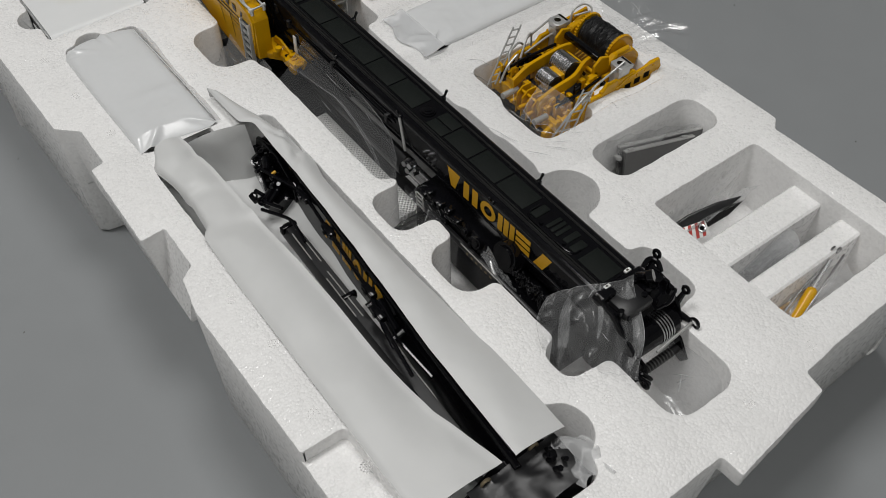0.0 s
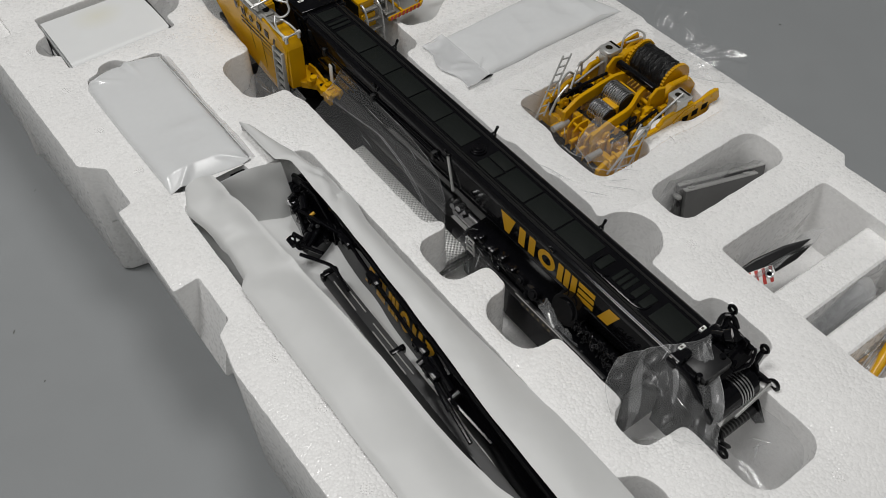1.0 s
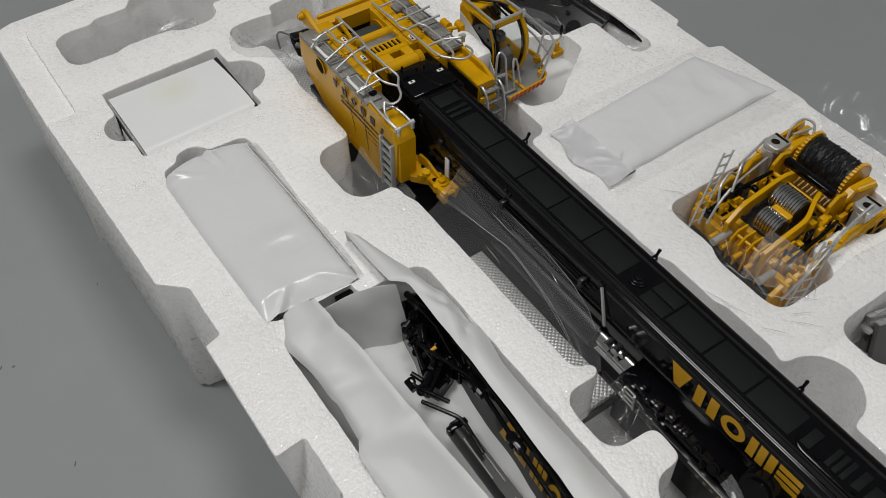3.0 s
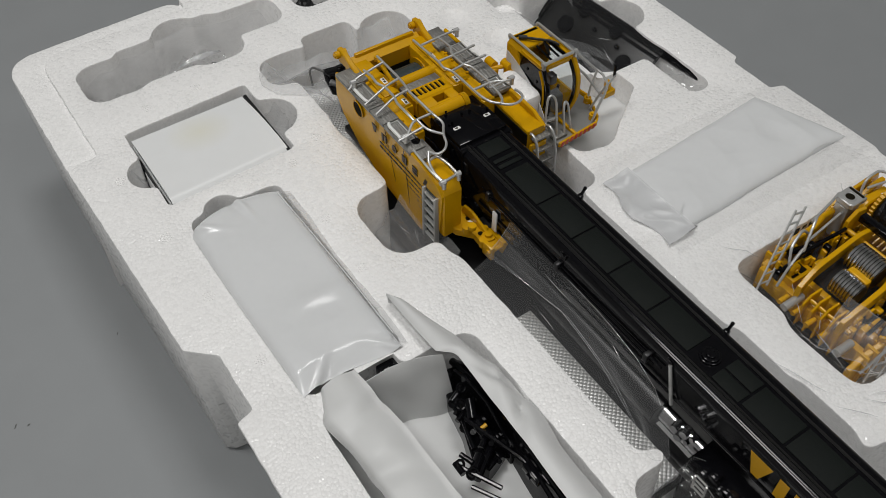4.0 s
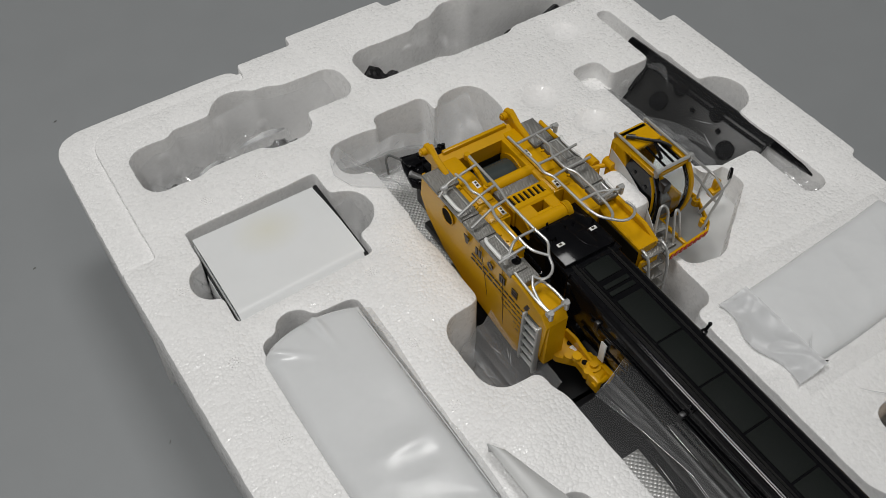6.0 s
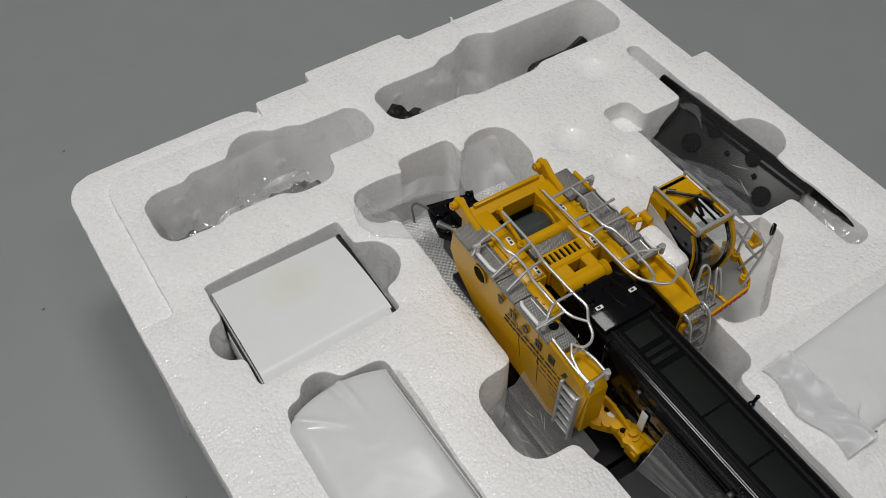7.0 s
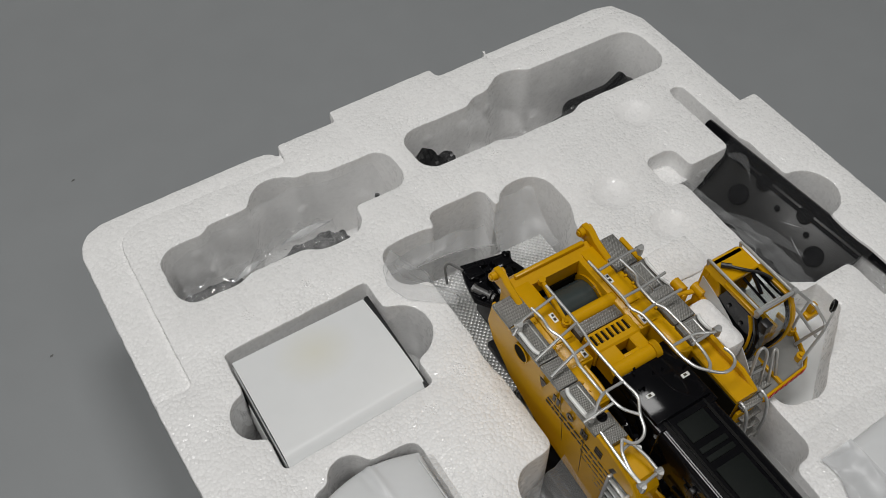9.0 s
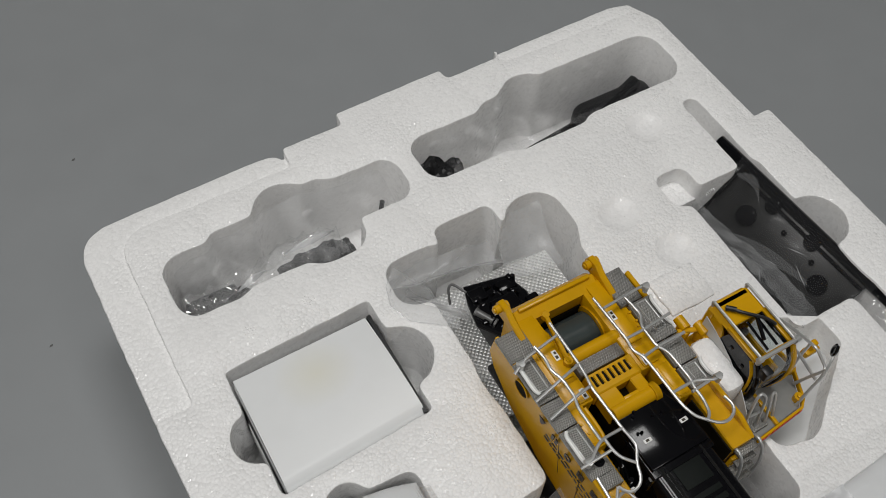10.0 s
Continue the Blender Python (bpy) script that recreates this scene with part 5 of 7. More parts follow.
bracket = part("cab_bracket", box(B(), 24, 42, 116, 121, 10, 14, 0.6), YELLOW, crane)
for x, y in ((30, 125), (36, 119)):
    bm = cyl(B(), (x, y - 4, 25), (x, y + 2, 25), 2.4, 14)
    box(bm, x - 1.6, x + 1.6, y - 6, y, 16, 24, 0.5)
    part("bracket_knuckle", bm, YELLOW, bracket)
part("bracket_pin", cyl(B(), (26, 122, 24), (40, 117, 24), 1.2, 10), YELLOW, bracket)

# bolts, nuts and small hoses over the superstructure
random.seed(41)
for k in range(18):
    x = random.choice((-35, -34.2, 11.6, 12.4))
    y, z = random.uniform(100, 160), 27
    part("hex_nut", cyl(B(), (x, y, z - 0.5), (x, y, z + random.uniform(0.4, 0.9)), random.uniform(0.4, 0.8), 6), YELLOW, crane)
for pts in ([(-33, 104, 18), (-30, 98, 24), (-27, 90, 20), (-28, 80, 8)], [(-31, 106, 14), (-28, 96, 21), (-25.5, 88, 16), (-26, 76, 4)], [(-34, 100, 12), (-32, 90, 18), (-30, 80, 12), (-30, 70, 0)], [(5, 98, 18), (7, 90, 22), (8, 80, 16), (8, 70, 4)]):
    part("hydraulic_hose", rod(B(), soft(pts, 5), 0.8, 8), BLACK, crane)
for k in range(12):
    x, y = random.choice((-28, 6)) + random.uniform(-3, 3), random.uniform(74, 100)
    part("hose_coupling", cyl(B(), (x, y, 8), (x, y, random.uniform(12, 20)), random.uniform(0.7, 1.4), 8), BLACK if k % 3 else SILVER, crane)


# the machine lies a little tail-up: its upper works rise towards the tail
def settle(ob, y0, y1, z0, z1, rise, slip=(-0.58, -0.55), turn=0.0):
    for v in ob.data.vertices:
        p = v.co * 1000 + BASES[ob]
        k = rise * min(1, max(0, (p.y - y0) / (y1 - y0))) * min(1, max(0, (p.z - z0) / (z1 - z0)))
        v.co += Vector((slip[0] * k + turn * (p.y + 110), slip[1] * k, k)) * 0.001
    for child in ob.children:
        settle(child, y0, y1, z0, z1, rise, slip, turn)


STEADY = ("guard_rail", "rail_hinge", "cab_rear_wall", "cab_bracket", "tail_bracket", "access_ladder", "front_box", "luffing_arm", "stay_rod")
BOOM_PARTS = ("base_section", "rear_collar", "front_collar", "boom_foot", "boom_foot_cover", "bolt")
for ob in crane.children:
    kind = ob.name.split(".")[0]
    if kind in BOOM_PARTS:
        settle(ob, -225, 60, 15, 23, 3.4, (0.0, 0.0), -0.012)
    elif kind not in STEADY:
        settle(ob, 70, 112, 0, 24, 4.4)

# ---- the separate winch frame ----
hoist = thing("winch_module", 100, -72, -33, "yellow model winch frame with black rope drum, in a bag", "model winch")
for y, x0 in ((-41, 72), (-103, 58)):
    outline = [(x0, -24), (x0, -6), (x0 + 8, -2), (84, -2), (90, 2), (104, 2), (108, 7), (132, 8), (136, 4), (146, 8), (152, 8), (152, 0), (140, -8), (138, -26)]
    part("side_frame", prism(B(), outline, "y", y - 1.4, y + 1.4, 0.5), YELLOW, hoist, "yellow side frame")
part("deck", box(B(), 66, 146, -100, -44, -22, -16, 0.6), BLACK_MATT, hoist)
for x in (71, 82, 118, 136):
    part("cross_member", box(B(), x - 2, x + 2, -103, -41, -18, -6, 0.5), YELLOW, hoist)
# low front boxes with slotted dark lids
for x0, y0, y1 in ((72, -58, -49), (98, -101, -93)):
    fb = part("front_box", box(B(), x0, x0 + 14, y0, y1, -18, -2, 0.5), YELLOW, hoist)
    for k in range(2):
        part("lid_slot", box(B(), x0 + 1.6 + 5.4 * k, x0 + 5.8 + 5.4 * k, y0 + 1.8, y1 - 1.8, -2.4, -1.6, 0.2), HOLE_SHADE, fb, "dark slot in the lid")
part("coupling_pin", cyl(B(), (58, -65, -3), (70, -65, -3), 2.0, 14), SILVER, hoist, "silver coupling pin")
part("coupling_pin", cyl(B(), (58, -95, -3), (68, -95, -3), 2.0, 14), SILVER, hoist, "silver coupling pin")
for k in range(4):
    part("front_rung", cyl(B(), (70 + 1.2 * k, -68, -1 - 4 * k), (70 + 1.2 * k, -92, -1 - 4 * k), 0.9, 10), YELLOW, hoist)
for y in (-69, -74, -79, -84, -89):
    part("front_fin", prism(B(), [(66, -18), (66, -2), (70, 2), (77, 2), (77, -18)], "y", y - 0.6, y + 0.6, 0.3), YELLOW, hoist)
# yoke with two coils of steel wire
for s in (-1, 1):
    pts = soft([(66, -76 + 12 * s, 4), (78, -75 + 13 * s, 8), (96, -74 + 13 * s, 9), (110, -70 + 10 * s, 9), (122, -68 + 8 * s, 6)], 5)
    bm = strap(B(), [(p[0], p[1], p[2] - 2.4) for p in pts], 2.4, 7.5)
    part("yoke_arm", bm, YELLOW, hoist, "curved yellow yoke arm")


def coil(name, cx, cy, cz, r, length, turns, mat, core, parent, label, fat=0.44, rough=0.0):
    """A rope coil wound on a core whose axis lies along y."""
    bm = cyl(B(), (cx, cy - length / 2, cz), (cx, cy + length / 2, cz), r - 0.6, 28)
    body = part(name, bm, core, parent, label)
    pitch = length / turns
    for k in range(turns):
        y = cy - length / 2 + (k + 0.5) * pitch
        bm = rod(B(), [(cx + r * math.cos(2 * math.pi * i / 28), y + 0.15 * pitch * math.sin(2 * math.pi * i / 28), cz + r * math.sin(2 * math.pi * i / 28)) for i in range(28)], pitch * fat, 6, closed=True)
        if rough:
            for v in bm.verts:
                v.co += Vector((wrinkle(v.co.x, v.co.y, v.co.z, 1.6, rough, 1.0), wrinkle(v.co.x, v.co.y, v.co.z, 1.6, rough, 2.0), wrinkle(v.co.x, v.co.y, v.co.z, 1.6, rough, 3.0)))
        part("rope_turn", bm, mat, body)
    return body


coil("wire_coil", 85, -76, 4, 5.7, 12.5, 8, STEEL, BLACK_MATT, hoist, "coil of bright steel wire")
coil("wire_coil", 101, -73, 6, 6.8, 15.5, 10, STEEL, BLACK_MATT, hoist, "coil of bright steel wire")
part("grease_block", box(B(), 90, 94, -81, -70, 2, 8, 0.8), YELLOW, hoist)
big = coil("rope_drum", 140, -66.5, 5, 9.8, 26, 22, ROPE, BLACK_MATT, hoist, "drum wound with black rope", 0.55, 1.3)
for y in (-52, -81):
    bm = cyl(B(), (140, y - 1.0, 5), (140, y + 1.0, 5), 11.2, 40)
    for k in range(34):
        a = 2 * math.pi * k / 34
        cyl(bm, (140 + 11.2 * math.cos(a), y - 1.0, 5 + 11.2 * math.sin(a)), (140 + 11.2 * math.cos(a), y + 1.0, 5 + 11.2 * math.sin(a)), 0.75, 6)
    part("toothed_flange", bm, YELLOW, big, "yellow toothed drum flange")
part("spreader_beam", box(B(), 117.5, 121.5, -84, -53, 8, 12, 0.5), BLACK, hoist, "black spreader beam")
part("spreader_shaft", cyl(B(), (114, -88, 3), (114, -50, 3), 1.3, 12), YELLOW, hoist)
for y in (-87, -51):
    part("spreader_bracket", prism(B(), [(112, 0), (112, 9), (117, 14), (124, 12), (126, 0)], "y", y - 1, y + 1, 0.3), YELLOW, hoist)
for y in (-47, -86):
    part("bearing_block", prism(B(), [(124, -10), (124, 6), (130, 10), (146, 9), (152, 2), (148, -12)], "y", y - 2.5, y + 2.5, 0.8), YELLOW, hoist)
for x, y in ((120, -44), (122, -100)):
    post = part("socket_post", prism(B(), [(x - 4.6, y - 3.6), (x + 4.6, y - 3.6), (x + 5.6, y), (x + 4.6, y + 3.6), (x - 4.6, y + 3.6), (x - 5.6, y)], "z", -8, 12.5, 0.5), SILVER, hoist, "silver socket post with a round hole")
    part("socket_top", prism(B(), [(x - 5.4, y - 3.4), (x - 4, y - 5), (x + 5.6, y - 5), (x + 5.6, y + 5), (x - 4, y + 5), (x - 5.4, y + 3.4)], "z", 12.5, 16, 0.5), SILVER, post)
    part("socket_rim", rod(B(), [(x - 1 + 2.7 * math.cos(t), y + 2.7 * math.sin(t), 16) for t in np.arange(0, 6.2, 0.35)], 0.5, 6, closed=True), SILVER, post)
    part("socket_hole", cyl(B(), (x - 1, y, 15.7), (x - 1, y, 16.15), 2.5, 20), HOLE_SHADE, post)
    part("socket_slot", box(B(), x + 3.2, x + 4.6, y - 4.2, y + 4.2, 15.8, 16.2), HOLE_SHADE, post)
random.seed(11)
for k in range(90):
    x, y, z = random.uniform(70, 134), random.choice((-1, 1)) * random.uniform(14, 24) - 72, random.uniform(-10, 3)
    sx, sy, sz = random.uniform(0.7, 3), random.uniform(0.6, 2), random.uniform(0.6, 3)
    part("machine_block", box(B(), x - sx, x + sx, y - sy, y + sy, z - sz - 5, z + sz, 0.5), YELLOW if k % 4 else BLACK, hoist)
for y, x0, x1 in ((-96, 80, 118), (-50, 84, 112)):
    part("black_shaft", cyl(B(), (x0, y + 6, -2), (x1, y, -4), 1.6, 10), BLACK, hoist)
part("drain_cock", cyl(B(), (128, -90, 14), (134, -94, 19), 1.8, 10), YELLOW, hoist)


def small_ladder(p, q, wide, rungs, parent):
    p, q, wide = Vector(p), Vector(q), Vector(wide)
    bm = B()
    rod(bm, [p - wide / 2, q - wide / 2], 0.6, 6)
    rod(bm, [p + wide / 2, q + wide / 2], 0.6, 6)
    lad = part("ladder", bm, SILVER, parent, "tiny silver ladder")
    for k in range(rungs):
        c = p.lerp(q, (k + 0.5) / rungs)
        part("rung", rod(B(), [c - wide / 2, c + wide / 2], 0.5, 6), SILVER, lad)


small_ladder((61, -50, -6), (90, -38, 20), (5.5, -1, 0), 8, hoist)
small_ladder((68, -110, -14), (92, -104, 13), (7, -2, 0), 6, hoist)
for pts in ([(64, -55, -2), (70, -54, 8), (80, -52, 12), (80, -50, 2)], [(72, -53, 3), (76, -48, 12), (86, -45, 14), (92, -45, 8)], [(83, -51, 6), (92, -46, 16), (98, -43, 15), (99, -43, 4)],
            [(95, -43, 12), (108, -41, 14), (118, -39, 15)], [(90, -47, 4), (108, -46, 8), (116, -45, 8)], [(133, -42, 7), (136, -40, 15), (146, -40, 16), (148, -46, 15.5), (143, -50, 9), (134, -44, 8)], [(135, -43, 12), (146, -46, 13)],
            [(88, -104, 2), (96, -104, 12), (112, -102, 14), (122, -102, 18)], [(64, -106, -10), (76, -108, 6), (90, -106, 12), (94, -104, 2)]):
    part("hand_rail", rod(B(), soft(pts, 3), 0.7, 8), SILVER, hoist, "thin silver hand rail")
for y, lean in ((-104, 3.0), (-37, 0.0)):
    guard = part("end_guard", prism(B(), [(116, -14), (116, 2), (124, 6), (152, 9), (155, 2), (144, -12)], "y", y - 0.9, y + 0.9, 0.3), YELLOW, hoist)
    for x, z in ((126, -1), (134, 0), (142, 1), (127, -8), (135, -7)):
        part("guard_slot", box(B(), x - 2.6, x + 2.6, y - 1.1, y + 1.1, z - 2.2, z + 2.2, 0.3), HOLE_SHADE, guard)
    for k in range(5):
        part("guard_bolt", cyl(B(), (119 + 7 * k, y - 1.4, 3.5 + 0.6 * k), (119 + 7 * k, y + 1.4, 3.5 + 0.6 * k), 0.8, 8), YELLOW, guard)
random.seed(31)
for k in range(30):
    x, y = random.uniform(76, 146), random.choice((-101.5, -42.5)) + random.uniform(-1.5, 1.5)
    z = random.uniform(-4, 4)
    part("bolt_head", cyl(B(), (x, y, z - 1), (x, y, z + 1.4), random.uniform(0.6, 1.3), 8), YELLOW, hoist)
for x in (66, 72, 80, 88, 96):
    part("side_rib", box(B(), x - 0.8, x + 0.8, -106, -100, -20, -1, 0.3), YELLOW, hoist)
    part("side_rib", box(B(), x + 9.2, x + 10.8, -44, -38, -20, -1, 0.3), YELLOW, hoist)
for y in (-60, -68, -76, -84):
    part("front_stub", cyl(B(), (62, y, -7), (68, y, -7), 1.3, 12), YELLOW, hoist)
for pts in ([(70, -52, 4), (90, -50, 3), (112, -52, 5)], [(72, -98, 4), (92, -96, 3), (112, -94, 5)], [(108, -60, 3), (112, -72, 2), (108, -84, 3)]):
    part("hydraulic_hose", rod(B(), soft(pts, 6), 1.0, 8), BLACK, hoist)

# fins under the rope drum, pierced lugs and small pins
for k in range(12):
    part("drum_fin", prism(B(), [(124, -16), (124, -4), (130, -2), (134, -14)], "y", -82 + 2.8 * k, -81 + 2.8 * k, 0.2), YELLOW, hoist)
for x, y in ((108, -90), (106, -52), (128, -90), (130, -44), (76, -90), (76, -54)):
    lug = part("lug", prism(B(), [(x - 3, -8), (x - 3, 2), (x - 1.5, 4), (x + 1.5, 4), (x + 3, 2), (x + 3, -8)], "y", y - 1, y + 1, 0.3), YELLOW, hoist)
    part("lug_pin", cyl(B(), (x, y - 1.8, 1), (x, y + 1.8, 1), 1.1, 10), YELLOW, lug)
for y in (-108.5, -36):
    for k in range(3):
        part("louvre", box(B(), 98 + 5 * k, 101.4 + 5 * k, y - 0.3, y + 4, -9, -2, 0.3), HOLE_SHADE, hoist, "dark louvre opening")

# ---- wrapped parts and loose packing ----
def pillow(bm, corners, low, high, n=44, power=5.0, crease=1.2, size=22.0, seed=0.0):
    """A wrapped packet over a four-cornered plan: flat middle, rolled edges, creases; the skirt runs down to low."""
    a, b, c, d = (Vector((*p, 0)) for p in corners)

    def place(u, v):
        p = a.lerp(b, u).lerp(d.lerp(c, u), v)
        s, t = abs(2 * u - 1), abs(2 * v - 1)
        rise = max(0.0, (1 - s ** (2 * power)) * (1 - t ** (2 * power))) ** 0.6
        z = low + (high - low) * rise
        z += wrinkle(p.x, p.y, 0, size, crease * rise, seed) + wrinkle(p.x, p.y, 0, size * 0.35, crease * 0.35 * rise, seed + 3)
        z += ridge(p.x + 0.4 * p.y, 0.6 * p.y - p.x, size * 0.8, crease * 0.9 * rise, seed + 1) + ridge(p.x, p.y, size * 0.3, crease * 0.22 * rise, seed + 2)
        edge = max(s, t)
        p = p + Vector((wrinkle(p.y, p.x, 0, size, 1.2 * edge, seed + 7), wrinkle(p.y, p.x, 5, size, 1.2 * edge, seed + 9), 0))
        return (p.x, p.y, z)
    return grid_sheet(bm, n, n, place)


def thicken(bm, amount):
    bmesh.ops.recalc_face_normals(bm, faces=bm.faces)
    bmesh.ops.solidify(bm, geom=bm.faces[:], thickness=amount)
    return bm


# white card box with a tucked lid
carton = thing("carton", -113, 178, -38, "small white card box with a tucked lid, in its pocket", "box")
part("box_body", box(B(), -145.4, -81.0, 153.5, 203.0, -38, -3.6, 0.5), CARD, carton)


def lid_sheet(u, v):
    """Bowed lid whose near edge rolls down and whose far edge is skewed a little."""
    x, y = -146.0 + (65.4 - 0.8 * v + 1.2 * (1 - v)) * u, 147.4 + 3.2 * u + (56.4 - 2.6 * u) * v
    z = -2.0 + 2.0 * (1 - (2 * v - 1) ** 2) * (0.4 + 0.6 * u) + 1.4 * (1 - v) * (1 - u)
    if v < 0.1:
        z -= (0.1 - v) ** 2 * 330
    return (x, y, z)


part("lid", thicken(grid_sheet(B(), 10, 40, lid_sheet), 0.5), STAINED_CARD, carton, "bowed white card lid")
# two card layers; the black middle one paints the shade of the gap
for k in range(3):
    part("side_flap", box(B(), -146.4 - 0.55 * k, -146.1 - 0.55 * k, 149.4, 202 - 8 * k, -26, -3.6 - 3.0 * k, 0.1), CARD if k != 1 else BLACK_MATT, carton, "box side layer; the black one stands in for the gap's shade")
# black strip painting the shade of the open slit
part("lid_slit", box(B(), -80.4, -78.6, 151.5, 205.0, -16, -2.2), BLACK_MATT, carton, "black strip for the shade in the open edge under the lid")
part("inner_flap", prism(B(), [(-79, 153), (-74.5, 152.4), (-76, 158), (-79, 166)], "z", -9, -8.4), CARD, carton)

# long white packet
packet = thing("wrapped_packet", -120, 72, -40, "long packet wrapped in glossy white film, in its pocket", "wrapped packet")


def packet_skin(u, v):
    """A soft film skin over a flat core: rounded far corner, pinched ends, shallow dents."""
    w = -145.6 - 2.0 * math.sin(math.pi * min(1, v * 0.55)) + 5 * max(0, v - 0.95) / 0.05
    e = -98.0 - 1.0 * v
    x = w + (e - w) * u
    top, low = 122 + 8.5 * math.sin(math.pi * min(1, 0.16 + u * 0.7)), 13.0 + 1.5 * math.sin(5 * u)
    y = low + (top - low) * v
    s, t = abs(2 * u - 1), abs(2 * v - 1)
    rise = max(0.0, (1 - s ** 9) * (1 - t ** 16)) ** 0.75 * min(1, 0.25 + v * 9)
    z = 0.2 + 4.6 * rise + wrinkle(x, y, 0, 36, 1.1 * rise, 1.5) + 0.4 * ridge(x, y, 26, rise, 2.5)
    z -= 0.7 * rise * math.exp(-(((x + 112) / 13) ** 2 + ((y - 44) / 7) ** 2))
    z += 0.7 * rise * math.exp(-(((x + 115 + 0.3 * (y - 50)) / 15) ** 2 + ((y - 54) / 4) ** 2))
    # creases that run in from the corners
    for cx, cy, dx, dy in ((-145, 122, 0.8, -0.6), (-141, 12, 0.7, 0.7), (-99, 12, -0.8, 0.6), (-120, 129, 0.1, -1.0)):
        along, across = (x - cx) * dx + (y - cy) * dy, (x - cx) * dy - (y - cy) * dx
        if along > -4:
            z += 1.3 * math.exp(-(across / 1.8) ** 2 - (along / 14) ** 2) - 0.9 * math.exp(-((across - 3.5) / 2.2) ** 2 - (along / 11) ** 2)
    return (x, y, max(z, 0.15))


part("film_wrap", grid_sheet(B(), 96, 150, packet_skin), BAG_WHITE, packet)
part("film_margin", grid_sheet(B(), 10, 80, lambda u, v: (-100.5 + 5.6 * u + 0.6 * math.sin(9 * v), 12 + 110 * v, 4.4 - 3.9 * u + ridge(5 * u, 110 * v, 12, 0.8, 1.0))), FILM_DULL, packet, "clear film margin of the packet", flat=60)
part("film_seam", rod(B(), soft([(-101, 122, 3.2), (-100, 90, 4.4), (-99, 50, 4.4), (-98.6, 18, 3.4)], 8), 0.3, 6), BAG_WHITE, packet)
part("black_part", box(B(), -112, -103, 6.6, 11.6, -14, -3, 0.6), BLACK, packet, "black part sticking out")
part("grey_part", box(B(), -105.5, -102.5, 6.0, 9, -14, -3.4, 0.4), SILVER, packet)

# flat white packet beside the winch frame
flat = thing("flat_packet", 105, 15, 0, "flat packet in translucent white film, lying on the tray", "wrapped packet")
part("film_wrap", pillow(B(), [(43, -8), (169, -6), (153, 43), (46, 38)], 0.3, 3.6, 100, 4, 1.2, 40, 6.5), BAG_WHITE, flat)
part("film_margin", grid_sheet(B(), 90, 50, lambda u, v: (38 + 140 * u + 3 * math.sin(7 * v), -17 + 68 * v - 4 * u, 0.3 + (0.2 + abs(ridge(140 * u, 68 * v, 20, 1.5, 1.0))) * (0.0 if 0.1 < u < 0.9 and 0.1 < v < 0.86 else 1.0))), FILM_CLEAR, flat, "clear film margin of the packet", flat=60)
part("film_tail", thicken(grid_sheet(B(), 40, 54, lambda u, v: (37 + 17 * u + 2.5 * math.sin(9 * v) * (1 - u), -11 + 49 * v, 0.6 + 3.6 * u ** 0.6 + ridge(17 * u + 14 * v, 49 * v, 17, 2.6 * (1 - 0.6 * u), 2.2) + 0.3 * ridge(17 * u, 49 * v, 8, 1.0, 5.2))), 0.15), FILM_TAIL, flat, "crumpled glossy bag end", flat=24)
for pts in ([(48, -8, 2.5), (54, 0, 5), (60, 4, 5.6)], [(164, -9, 2), (150, -6, 5.4), (120, -8, 5.2)]):
    part("film_crease", taper(B(), soft(pts, 4), 0.3, 6), BAG_WHITE, flat)
part("black_part", prism(B(), [(46, -1), (52, -5), (58, -9), (50, -9), (45, -4)], "z", 0.3, 1.4, 0.2), BLACK, flat, "thin black part at the bag's end")

# ---- the boom extension in foam paper
wrap = thing("foam_paper_wrap", -106, -125, -48, "sheet of white foam paper folded open round the boom extension", "packing paper")


def left_flap(u, v):
    y = 12 - 272 * v
    inner = float(np.interp(-y, (-14, 26, 63, 112, 182, 222, 260), (-122, -118, -117, -113.5, -113.5, -110.5, -101)))
    outer = float(np.interp(-y, (-14, 3, 18, 40, 60, 68, 94, 190, 260), (-138, -145, -142, -140.5, -142, -146.6, -147, -146.8, -146.4)))
    x = outer + (inner - outer) * u
    edge = min(1, u * 9)
    z = (-3.5 if y > -60 else -1.0) * (1 - edge) ** 2 + 2.2 + 2.6 * math.sin(math.pi * min(1, u * 1.1)) - 2.0 * v * u
    z += wrinkle(x, y, 0, 40, 1.8, 4.1) + wrinkle(x, y, 0, 14, 0.3, 1.7) + ridge(x, y, 36, 1.0, 3.0)
    # pinched folds where the sheet is bent round the pocket's end
    z += 3.4 * math.exp(-((y + 60 + 6 * u) / 5) ** 2) * (u - 0.3) - 3.0 * math.exp(-((y + 70 - 6 * u) / 7) ** 2) * u * (1 - u) * 3
    z -= 3.2 * math.exp(-((y + 34 + 8 * u) / 5) ** 2) * (1 - u) + 2.4 * math.exp(-((y + 16 - 10 * u) / 4) ** 2) * u
    return (x, y, z)


